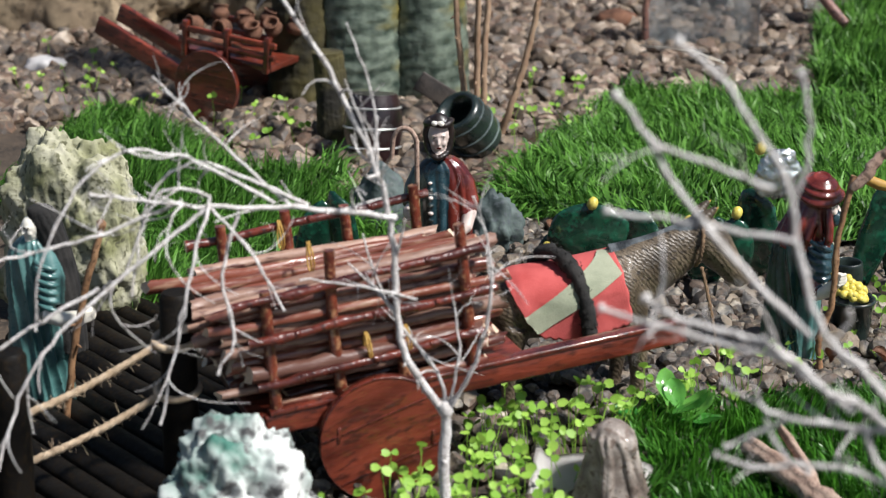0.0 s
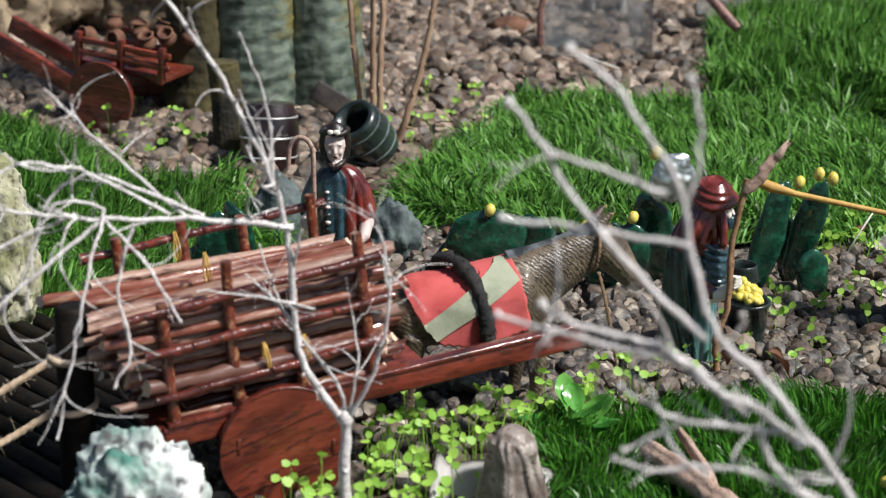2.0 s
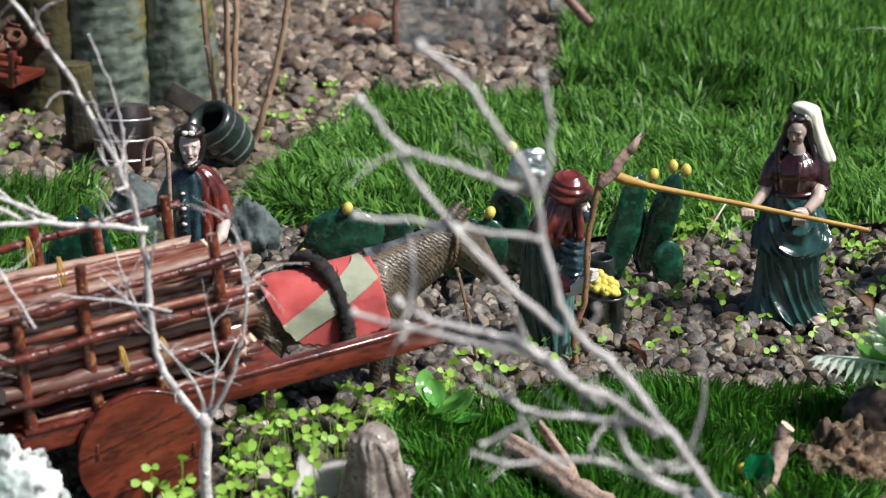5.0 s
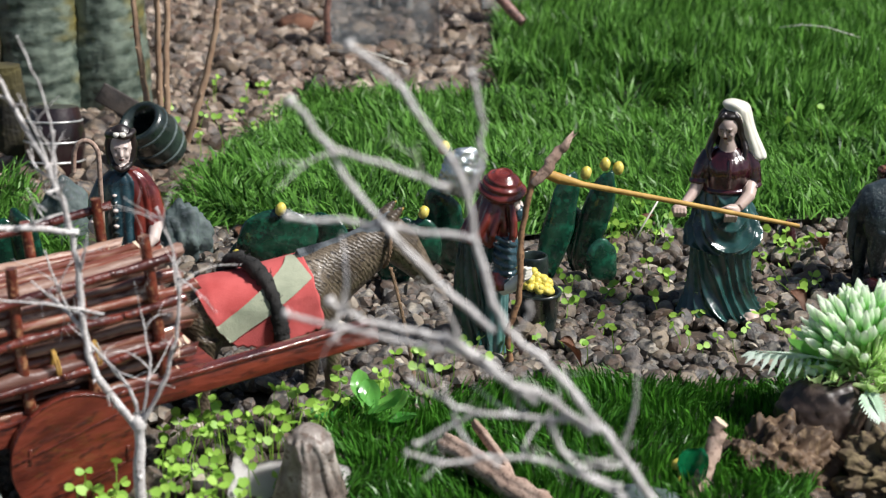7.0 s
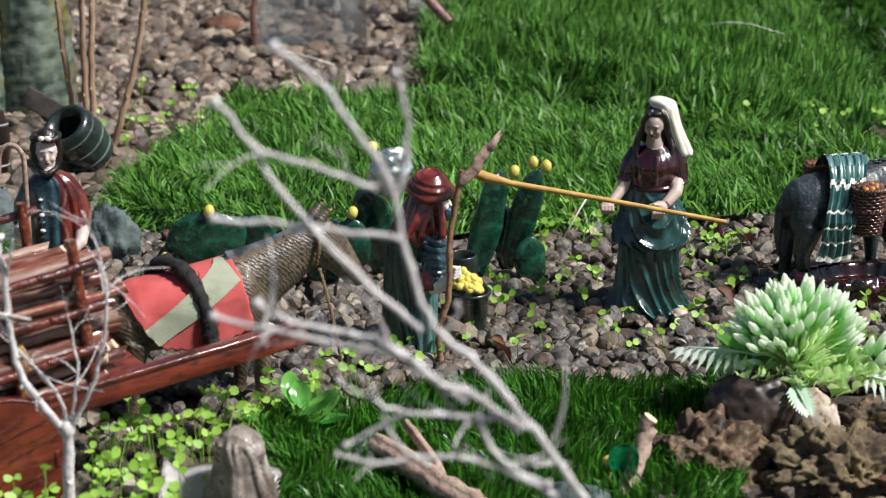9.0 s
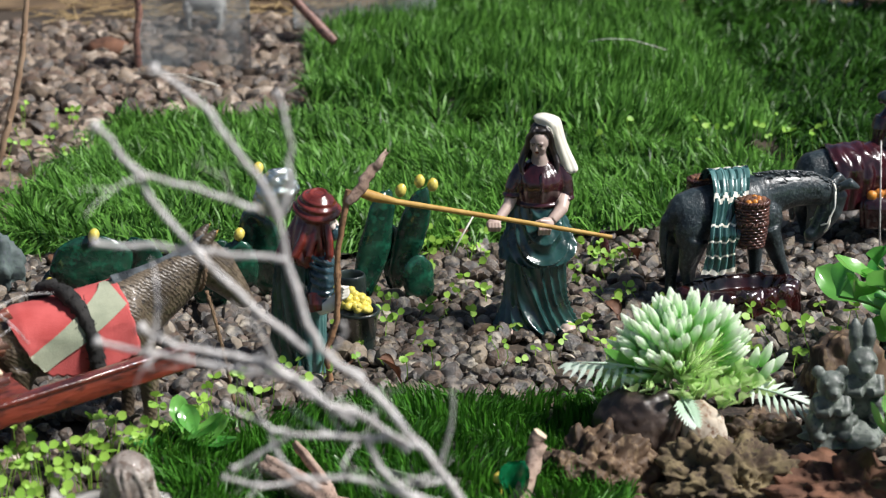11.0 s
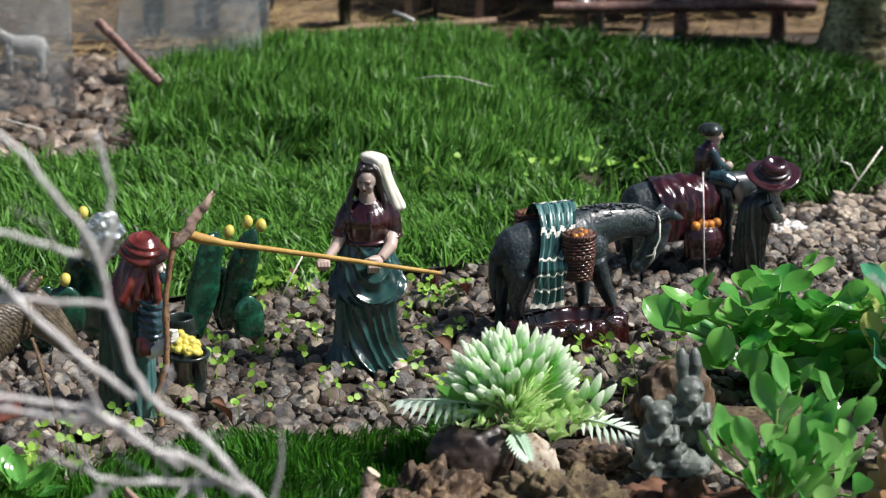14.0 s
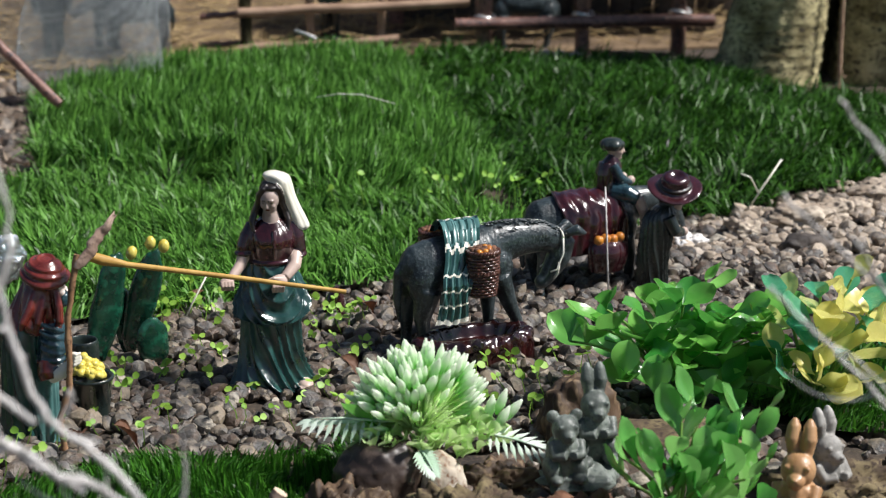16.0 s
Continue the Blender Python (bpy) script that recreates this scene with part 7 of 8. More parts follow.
bm = bmesh.new()
k = 0.00082
rabbit(bm, 0.011, 0.009, 0.008, k * 0.98)
rabbit(bm, -0.011, -0.004, 0.002, k * 0.90, ears=False)
ball(bm, (0, 0, 0.0), (0.025, 0.019, 0.008), sub=3, rough=0.35, freq=2)
figure("stone_rabbits", fuse(bm, 0.0007, 2), [GREYSTONE], pose(0.307, 1.055, 0.018, 0, 0, 0), "pair of weathered grey stone garden rabbits on one base", "rabbit figurine")
bm = bmesh.new()
rabbit(bm, 0, 0, 0, 0.00092)
figure("clay_rabbit", fuse(bm, 0.0007, 2), [TANCLAY], pose(0.427, 1.0, -0.004, 0, 0, -30), "shiny tan clay rabbit figurine with upright ears", "rabbit figurine")
bm = bmesh.new()
rabbit(bm, 0, 0, 0, 0.00080)
figure("pale_rabbit", fuse(bm, 0.0007, 2), [PALESTONE], pose(0.456, 1.03, 0.0, 0, 0, 20), "pale grey rabbit figurine behind the tan one", "rabbit figurine")


def stall():
    """A dark timber stall filling a shaded opening at the back of the pen."""
    top = thing("animal_stall", pose(0.80, 2.86, 0), "dark timber stall filling the shaded opening at the back of the pen", "stall")
    rng = np.random.default_rng(12)
    for i in range(16):
        bm = bmesh.new()
        box(bm, (-0.28 + 0.035 * i, rng.normal(0, 0.003), 0.10), (0.033, 0.008, 0.20), bevel=0.002)
        part("plank", bm, DARKSTONE, top)
    # unseen cover above the view, added only to shade the planks
    bm = bmesh.new()
    box(bm, (0, -0.06, 0.225), (0.66, 0.30, 0.012), m=Matrix.Rotation(radians(8), 3, 'X'), bevel=0.003)
    part("shade_roof", bm, RAIL_DARK, top)
    for x in (-0.29, 0.0, 0.26):
        bm = bmesh.new()
        box(bm, (x, -0.03, 0.10), (0.022, 0.022, 0.20), bevel=0.003)
        part("beam", bm, RAIL_DARK, top)


stall()



# ---------------------------------------------------------------- plants
def leaf_meshes(name, mat, length, width, bend, fold):
    return [mesh_of(name, leaf_bm(length * a, width * b, bend * c, fold), mat) for a, b, c in ((1, 1, 1), (0.82, 0.95, 0.5), (1.1, 0.9, 1.5), (0.9, 1.1, -0.4))]


def leafy_plant(name, where, stems, meshes, stem_mat, label, rng, per=9, size=1.0, spread=0.9, lift=0.15, fill=0.72):
    """Stems with paired paddle leaves; every leaf is a piece of its own."""
    top = thing(name, pose(*where), label, "plant")
    for end, n in stems:
        n = max(2, round(n * fill))
        bm = bmesh.new()
        a, b = Vector((0, 0, 0)), Vector(end)
        pts = [a.lerp(b, t) + Vector((0, 0, 0.12 * b.length * math.sin(math.pi * t))) for t in np.linspace(0, 1, 8)]
        tube(bm, pts, [0.0016 * (1 - 0.5 * t) for t in np.linspace(0, 1, 8)], 7)
        part("stem", bm, stem_mat, top)
        d0 = (pts[-1] - pts[-2]).normalized()
        for i in range(n):
            t = 0.35 + 0.65 * (i + 1) / n
            p = pts[0].lerp(pts[-1], t) + Vector((0, 0, 0.12 * b.length * math.sin(math.pi * t)))
            az = i * 2.4 + rng.normal(0, 0.3)
            out = Vector((math.cos(az), math.sin(az) - 0.25, 0.0)) * spread * (1.25 - 0.5 * t) + d0 * 0.25 + Vector((0, 0, lift - 0.1 + 0.5 * t + rng.normal(0, 0.25)))
            s = size * (0.8 + 0.35 * rng.random()) * (0.75 + 0.35 * math.sin(math.pi * min(1, t)))
            share("leaf", meshes[int(rng.integers(0, 4))], top, aim(p, out, rng.normal(0, 0.6), s))
    return top


RNG2 = np.random.default_rng(31)
LEAVES = leaf_meshes("leaf", LEAF, 0.032, 0.0185, -0.42, 0.42)
YLEAVES = leaf_meshes("leaf", LEAF_YELLOW, 0.034, 0.022, -0.25, 0.30)
LEAVES_LOW = leaf_meshes("leaf", LEAF_LIGHT, 0.031, 0.0180, -0.34, 0.45)
leafy_plant("leafy_plant", (0.420, 1.22, 0.0), [((-0.060, -0.02, 0.064), 7), ((-0.075, 0.0, 0.048), 6), ((-0.03, -0.03, 0.070), 9), ((0.0, -0.02, 0.076), 9), ((0.035, -0.03, 0.072), 9), ((-0.03, 0.0, 0.044), 8), ((0.02, -0.04, 0.048), 9), ((0.06, -0.02, 0.056), 8), ((0.0, 0.03, 0.056), 8), ((-0.055, -0.02, 0.076), 5), ((0.075, -0.03, 0.068), 9), ((0.09, 0.0, 0.048), 8), ((0.05, -0.05, 0.036), 8), ((-0.01, -0.05, 0.040), 8), ((-0.05, -0.04, 0.032), 7), ((0.03, 0.02, 0.080), 8), ((0.10, -0.03, 0.040), 7), ((0.02, -0.06, 0.024), 8), ((0.06, -0.06, 0.024), 8), ((-0.03, -0.06, 0.024), 7), ((0.09, -0.05, 0.032), 8)],
            LEAVES, STEM, "bushy plant with glossy paddle-shaped green leaves", RNG2, size=1.22, fill=0.64)
leafy_plant("leafy_plant", (0.352, 1.00, 0.004), [((-0.02, -0.02, 0.045), 7), ((0.0, -0.03, 0.035), 7), ((0.02, -0.02, 0.055), 8), ((-0.03, 0.0, 0.03), 6), ((0.032, 0.0, 0.060), 7), ((0.004, 0.01, 0.062), 7), ((0.05, -0.01, 0.040), 6), ((-0.035, -0.015, 0.05), 6), ((0.015, -0.035, 0.02), 7), ((-0.015, -0.035, 0.02), 7), ((0.04, -0.025, 0.02), 6), ((0.02, 0.015, 0.075), 6), ((0.055, 0.01, 0.065), 6), ((-0.01, -0.015, 0.05), 7), ((0.03, -0.03, 0.04), 7), ((0.045, 0.0, 0.05), 6), ((-0.022, -0.03, 0.032), 6)],
            LEAVES_LOW, STEM, "low plant with upright glossy green paddle leaves", RNG2, size=0.96, spread=0.62, lift=0.70, fill=0.46)
leafy_plant("variegated_plant", (0.506, 1.175, 0.0), [((-0.025, 0.0, 0.085), 9), ((-0.005, -0.02, 0.095), 10), ((0.025, 0.0, 0.095), 10), ((0.055, 0.0, 0.085), 9), ((-0.01, -0.035, 0.065), 8), ((0.03, -0.03, 0.065), 8), ((0.065, -0.02, 0.06), 8), ((-0.012, -0.04, 0.045), 7), ((0.0, -0.03, 0.030), 6), ((-0.035, -0.02, 0.045), 7), ((0.03, -0.035, 0.035), 6), ((0.085, 0.0, 0.07), 8)],
            YLEAVES, STEM, "plant with yellow and blue-green variegated leaves", RNG2, fill=0.55)
leafy_plant("broadleaf_weed", (-0.092, 1.07, 0.0), [((0.002, 0.0, 0.022), 2), ((0.010, 0.0, 0.018), 2), ((-0.01, 0, 0.012), 2)], LEAVES, STEM, "small broad-leaved green weed among the clover", RNG2, size=1.05)


def pale_flower():
    """A stiff artificial bloom: a dome of plump buds on lime stems, with cupped leaves and frosted ferns round its foot."""
    top = thing("artificial_flower", pose(0.212, 1.082, 0.047), "pale green artificial chrysanthemum with frosted fern leaves on a stone", "artificial flower")
    rng = np.random.default_rng(17)
    shapes = []
    for w in (0.72, 0.85, 0.62):
        bm = bmesh.new()
        loft(bm, [(0, 0, 0, 0.0007, 0.0007), (0, 0, 0.0025, 0.0020 * w, 0.0018 * w), (0, 0, 0.006, 0.0030 * w, 0.0027 * w), (0.0003, 0, 0.010, 0.0029 * w, 0.0026 * w), (0.0005, 0, 0.0135, 0.0019 * w, 0.0017 * w), (0.0006, 0, 0.0165, 0.0004, 0.0004)], 9, sub=2)
        shapes.append(mesh_of("bud", bm, PETAL))
    stems = bmesh.new()
    made = i = 0
    while made < 292:
        i += 1
        el = math.asin(1 - rng.random() * 1.02)
        az = rng.random() * 6.28318
        front = max(0.0, math.cos(az - radians(-72)))
        if el < radians(2 + 44 * front ** 1.4) or i > 4000:
            continue
        made += 1
        d = (Vector((math.cos(az) * math.cos(el), math.sin(az) * math.cos(el), math.sin(el))) + Vector(rng.normal(0, 0.09, 3))).normalized()
        r = 0.0315 * (1 - 0.42 * rng.random() ** 1.4)
        p = Vector((d.x * r * 1.10, d.y * r, d.z * r * 1.30))
        k = 0.95 + 0.35 * rng.random()
        aimed = (d + Vector((0, 0, 0.25))).normalized()
        share("bud", shapes[int(rng.integers(0, 3))], top, Matrix.Translation(p) @ aimed.to_track_quat('Z', 'Y').to_matrix().to_4x4() @ Matrix.Diagonal((k, k, 0.75 + 0.35 * rng.random(), 1)))
        tube(stems, [(0, 0, -0.003), p * 0.5 + Vector((0, 0, 0.002)), p * 1.02], [0.0006, 0.0007, 0.0010], 4, cap=False)
    for i in range(90):
        az, el = radians(-96 + rng.normal(0, 34)), radians(14 + 42 * rng.random())
        d = Vector((math.cos(az) * math.cos(el), math.sin(az) * math.cos(el), math.sin(el)))
        tube(stems, [(0, 0, -0.003), d * 0.014, d * (0.024 + 0.012 * rng.random()) + Vector((0, 0, 0.005))], [0.0006, 0.0007, 0.0005], 4)
    st = part("stem_cluster", stems, PETAL_STEM, top)
    st["kind"] = "stuff"
    # cupped leaves round the foot
    bm = leaf_bm(0.013, 0.012, 0.5, 0.7)
    cup = mesh_of("leaf", bm, PETAL_STEM)
    for i in range(170):
        az = i * 2.4
        rr = 0.014 + 0.024 * rng.random()
        share("leaf", cup, top, aim((rr * 1.22 * math.cos(az), rr * 0.8 * math.sin(az), -0.014 + 0.012 * rng.random()), (math.cos(az), math.sin(az), 0.15 + 0.9 * rng.random()), rng.normal(0, 0.5), 0.65 + 0.5 * rng.random()))
    for x, y, z, dx, dz in ((0.048, -0.004, 0.006, 0.3, 1.0), (0.052, -0.006, 0.002, 0.7, 0.9), (0.046, -0.010, -0.002, 0.5, 1.0), (0.044, 0.002, 0.0, 0.1, 1.0)):
        share("bud", shapes[1], top, Matrix.Translation((x, y, z)) @ Vector((dx, -0.2, dz)).to_track_quat('Z', 'Y').to_matrix().to_4x4() @ Matrix.Diagonal((1.3, 1.3, 1.1, 1)))
    big = part("leaf", leaf_bm(0.030, 0.020, -0.2, 0.3), LEAF, top, "dark green leaf behind the fern")
    big.matrix_basis = aim((-0.026, -0.008, 0.004), (-0.8, -0.1, 0.75), 0.5)
    # ferns: start, run, length, how far the leaflets droop
    for base, d, ln, droop in (((-0.026, -0.012, 0.010), (-1, -0.15, 0.16), 0.044, 0.85), ((0.042, -0.010, -0.004), (1, -0.30, -0.28), 0.040, 0.30), ((-0.004, -0.030, -0.004), (0.25, -0.9, -0.45), 0.018, 0.1)):
        bm = bmesh.new()
        base, d = Vector(base), Vector(d).normalized()
        side = d.cross(Vector((0, -0.75, 0.66))).normalized()
        tube(bm, [base - d * 0.01, base, base + d * ln * 0.5 + Vector((0, 0, 0.0012)), base + d * ln], [0.0008, 0.0008, 0.0007, 0.0003], 5)
        m = 9
        for j in range(m + 1):
            p = base + d * ln * j / m
            for e in (-1, 1):
                q = (side * e * (1.0 - 0.6 * j / m) + d * (0.35 + 0.6 * j / m) + Vector((0, -0.1, -droop))).normalized()
                L = (ln * 0.22 + 0.006) * math.sin(math.pi * (0.30 + 0.48 * j / m))
                w = q.cross(Vector((0, -0.8, 0.6))).normalized() * 0.0015
                lift = Vector((0, -0.5, 0.8)) * 0.0005
                a, b, c, e2, f = (bm.verts.new(v) for v in (p, p + q * L * 0.4 + w, p + q * L, p + q * L * 0.4 - w, p + q * L * 0.45 + lift))
                for t in ((a, b, f), (b, c, f), (c, e2, f), (e2, a, f)):
                    bm.faces.new(t)
        part("fern", bm, FERN, top)


pale_flower()


def clover_patch(polys, label, seed):
    """Seedlings with pairs of round leaflets on thin leaning stems."""
    rng = np.random.default_rng(seed)
    V, F = [], []
    ends = []
    for poly, dens, h in polys:
        for x, y in scatter(rng, poly, dens):
            z0 = 0.0
            top = Vector((x, y, z0)) + Vector((rng.normal(0, 0.006), rng.normal(0, 0.006), h * (0.5 + 0.8 * rng.random())))
            ends.append((Vector((x, y, z0)), top))
    for a, b in ends:
        i = len(V)
        d = (b - a).normalized()
        s = d.cross(Vector((0, 1, 0))).normalized() * 0.00035
        m = a.lerp(b, 0.5) + Vector((rng.normal(0, 0.002), 0, 0))
        V += [a - s, a + s, m + s, m - s, b + s * 0.7, b - s * 0.7]
        F += [(i, i + 1, i + 2, i + 3), (i + 3, i + 2, i + 4, i + 5)]
        az = rng.random() * 6.28
        for j in range(2 if rng.random() < 0.6 else 3):
            q = az + j * (3.14 if j < 2 else 1.6) + rng.normal(0, 0.2)
            out = Vector((math.cos(q), math.sin(q) * 0.6, 0.15 + rng.normal(0, 0.5))).normalized()
            n = Vector((rng.normal(0, 0.6), -0.75 + rng.normal(0, 0.5), 0.8)).normalized()
            w = out.cross(n).normalized()
            L = 0.0063 * (0.6 + 0.6 * rng.random())
            i = len(V)
            V.append(b + out * L * 0.52 - n * L * 0.06)
            for along, side in ((0, 0), (0.22, 0.30), (0.50, 0.43), (0.80, 0.38), (0.98, 0.20), (0.93, 0.0), (0.98, -0.20), (0.80, -0.38), (0.50, -0.43), (0.22, -0.30)):
                V.append(b + out * L * along + w * L * side)
            F += [(i, i + 1 + k, i + 1 + (k + 1) % 10) for k in range(10)]
    ob = new("clover", fast_mesh("clover", [tuple(v) for v in V], F, CLOVER))
    return tagged(ob, label, "clover", kind="stuff")


clover_patch([([(-0.24, 0.92), (-0.20, 1.03), (-0.13, 1.09), (-0.06, 1.15), (-0.02, 1.18), (-0.055, 1.11), (-0.10, 1.05), (-0.13, 0.98), (-0.15, 0.90)], 7600, 0.030),
              ([(-0.30, 0.86), (-0.25, 0.93), (-0.14, 0.97), (-0.10, 0.90), (-0.15, 0.84)], 3600, 0.022)], "bright yellow-green clover seedlings growing between cart and turf", 5)
clover_patch([([(-0.04, 1.17), (0.08, 1.20), (0.26, 1.20), (0.34, 1.28), (0.24, 1.34), (0.20, 1.48), (0.06, 1.47), (0.03, 1.30), (-0.03, 1.26)], 1700, 0.017),
              ([(0.06, 1.44), (0.13, 1.45), (0.12, 1.50), (0.06, 1.50)], 7000, 0.022), ([(0.20, 1.40), (0.24, 1.40), (0.23, 1.47), (0.19, 1.47)], 4000, 0.02),
              ([(0.27, 1.14), (0.40, 1.20), (0.36, 1.30), (0.27, 1.25)], 1500, 0.02)], "scattered clover seedlings among the path's pebbles", 6)
clover_patch([([(-0.34, 1.66), (-0.24, 1.66), (-0.20, 1.9), (-0.34, 1.9)], 900, 0.03), ([(-0.70, 1.70), (-0.48, 1.62), (-0.48, 1.76), (-0.70, 1.82)], 900, 0.026), ([(-0.86, 1.8), (-0.72, 1.7), (-0.74, 1.9), (-0.86, 2.0)], 700, 0.026),
              ([(0.34, 1.66), (0.46, 1.64), (0.46, 1.74), (0.34, 1.74)], 1000, 0.045), ([(0.22, 1.70), (0.30, 1.70), (0.30, 1.74), (0.22, 1.74)], 900, 0.045)], "sparse clover seedlings on the back gravel and turf", 7)


# ---------------------------------------------------------------- the pen at the back
def stick_between(bm, a, b, r, rng, seg=10, n=6):
    a, b = Vector(a), Vector(b)
    pts = [a.lerp(b, i / n) + Vector(rng.normal(0, 0.0008, 3)) for i in range(n + 1)]
    tube(bm, pts, [r * (1 + 0.06 * rng.normal()) for _ in pts], seg)


def fence():
    rng = np.random.default_rng(41)
    top = thing("stick_fence", pose(0.25, 2.60, 0), "rustic fence of bamboo rails on dark posts round the pen", "fence")
    for x, h in ((0.012, 0.16), (0.10, 0.13), (0.20, 0.13)):
        bm = bmesh.new()
        stick_between(bm, (x, 0.02 * x, 0), (x, 0.02 * x, h), 0.0085 if x < 0.05 else 0.006, rng)
        part("post", bm, MOSSBARK if x < 0.05 else RAIL, top)
    for z, x0, x1 in ((0.072, 0.0, 0.32), (0.022, 0.0, 0.22), (0.115, 0.0, 0.3)):
        bm = bmesh.new()
        stick_between(bm, (x0, -0.008, z), (x1, -0.02, z + 0.008), 0.0065, rng)
        part("rail", bm, RAIL, top)
    for z in (0.066, 0.026):
        bm = bmesh.new()
        stick_between(bm, (-0.05, 0.012, z), (0.01, 0.012, z), 0.0045, rng)
        part("rail", bm, RAIL_DARK, top)
    top = thing("stick_fence", pose(0.54, 2.56, 0), "dark reddish stick fence with rails bound by silvery cord", "fence")
    for x, h in ((0.045, 0.10), (0.185, 0.14), (0.325, 0.16)):
        bm = bmesh.new()
        stick_between(bm, (x, 0, 0), (x, 0, h), 0.011, rng)
        p = part("post", bm, RAIL_DARK, top)
        bm = bmesh.new()
        tube(bm, [(x + 0.0135 * math.cos(a), 0.0135 * math.sin(a) - 0.006, 0.062 + 0.002 * math.sin(2 * a)) for a in np.linspace(0, 6.283, 18)], 0.003, 6, cap=False)
        part("binding", bm, BAND, p)
    bm = bmesh.new()
    stick_between(bm, (0.0, -0.02, 0.056), (0.37, -0.02, 0.050), 0.0085, rng)
    part("rail", bm, RAIL_DARK, top)
    bm = bmesh.new()
    stick_between(bm, (0.0, -0.02, 0.125), (0.37, -0.02, 0.120), 0.0085, rng)
    part("rail", bm, RAIL_DARK, top)


fence()


def net_panel(m, w, h, label, sag=0.0):
    """A panel of fine plastic netting: crossing threads in a soft frame."""
    top = thing("netting_screen", m, label, "netting", "net panels")
    bm = bmesh.new()

    def p(u, v):
        cut_in = 0.30 * w * (1 - math.sqrt(max(0.0, 1 - v * v))) if sag else 0.0
        return (cut_in + u * (w - cut_in), 0.006 * math.sin(u * 5 + v * 2) + 0.02 * sag * math.sin(u * 14), v * h * (1 - sag * u * u) )
    for i in range(71):
        tube(bm, [p(j / 8, i / 70) for j in range(9)], 0.00045, 3, cap=False)
    for i in range(60):
        tube(bm, [p(i / 59, j / 8) for j in range(9)], 0.00025, 3, cap=False)
    t = part("threads", bm, NET, top)
    t["kind"] = "stuff"
    for a, b in (((0, 0), (0, 1)), ((1, 0), (1, 1)), ((0, 1), (1, 1))):
        bm = bmesh.new()
        tube(bm, [p(a[0] + (b[0] - a[0]) * k / 6, a[1] + (b[1] - a[1]) * k / 6) for k in range(7)], 0.0008, 7)
        part("hem", bm, NET, top)


net_panel(pose(-0.214, 2.17, 0.008, -6, 0, 4), 0.125, 0.14, "grey plastic netting panel standing on the gravel")
net_panel(pose(-0.040, 2.30, 0.03, -8, 0, 10), 0.175, 0.14, "grey plastic netting panel sagging behind the turf", 0.15)
net_panel(pose(-0.20, 2.62, 0.01, 0, 0, 2), 0.36, 0.13, "grey plastic netting along the pen")
bm = bmesh.new()
stick_between(bm, (-0.058, 2.17, 0.112), (0.008, 2.13, 0.046), 0.0055, np.random.default_rng(2))
stick = tagged(link("leaning_pole", bm, RAIL_DARK), "reddish-brown pole leaning beside the netting", "pole")
bm = bmesh.new()
stick_between(bm, (-0.216, 2.165, 0.0), (-0.214, 2.175, 0.15), 0.004, np.random.default_rng(3))
tagged(link("net_post", bm, RAIL_DARK), "thin dark post holding the netting", "post")


def pen_animal(name, m, k, mat, label, drop=20):
    bm = bmesh.new()
    legs = [leg(-38, e * 11, 50, (-42, 30), (-40 + 4 * e, 0), (11, 6.5, 4.6, 4.4)) for e in (-1, 1)] + [leg(26, e * 11, 50, (27, 28), (26 - 4 * e, 0), (10, 6.2, 4.6, 4.4)) for e in (-1, 1)]
    equine(bm, [(-48, 0, 66, 5, 8), (-44, 0, 66, 15, 18), (-28, 0, 66, 19, 21), (0, 0, 65, 19, 21), (22, 0, 67, 17, 21), (34, 0, 68, 6, 9)],
           [(20, 0, 72, 12, 17), (34, 0, 84 - drop * 0.3, 10, 14), (46, 0, 96 - drop * 0.7, 8.5, 11), (54, 0, 104 - drop, 7.5, 9)],
           [(50, 0, 106 - drop, 7, 8), (58, 0, 104 - drop, 9, 10), (68, 0, 98 - drop, 8, 9), (76, 0, 93 - drop, 6.5, 7), (81, 0, 90 - drop, 5.4, 5.6), (83, 0, 88.5 - drop, 4, 4)],
           legs, [(52, 5, 111 - drop), (51, 8, 118 - drop), (49, 9, 124 - drop)], [(-47, 0, 74), (-54, 0, 62), (-55, 0, 46), (-53, 0, 32)])
    figure(name, fuse(bm, 1.2, 6), [mat], m @ Matrix.Diagonal((k, k, k, 1)), label, "animal figurine")


pen_animal("dark_donkey_figurine", pose(0.115, 2.70, 0.0, 0, 0, 180), 0.001, DONKEY, "dark donkey figurine standing in the pen", 30)
pen_animal("dark_donkey_figurine", pose(0.655, 2.64, 0.0, 0, 0, 175), 0.001, DONKEY, "dark donkey figurine behind the red fence")
pen_animal("white_dog_figurine", pose(-0.160, 2.42, 0.004, 0, 0, 180), 0.00058, GREYPALE, "white dog figurine behind the netting", 5)


def plain_figure(m, k, coat, legs, label):
    bm = bmesh.new()
    for s in (-1, 1):
        tube(bm, [(s * 14, 0, 0), (s * 14, 0, 60), (s * 10, 0, 120)], [11, 13, 17], 12, 1)
        ball(bm, (s * 14, -8, 6), (12, 18, 8), 2, 2)
    loft(bm, [(0, 0, 105, 32, 24), (0, 0, 150, 34, 24), (0, 0, 210, 38, 24), (0, 0, 232, 14, 12)], 24, 0, 0.03, 6)
    for s in (-1, 1):
        tube(bm, [(s * 34, 0, 218), (s * 44, -4, 170), (s * 38, -22, 130)], [13, 12, 9], 10, 0)
    ball(bm, (0, -2, 256), (18, 19, 25), 3, 3)
    figure("pen_keeper_figurine", bm, [coat, legs, CREAM, SKIN], m @ Matrix.Diagonal((k, k, k, 1)), label)


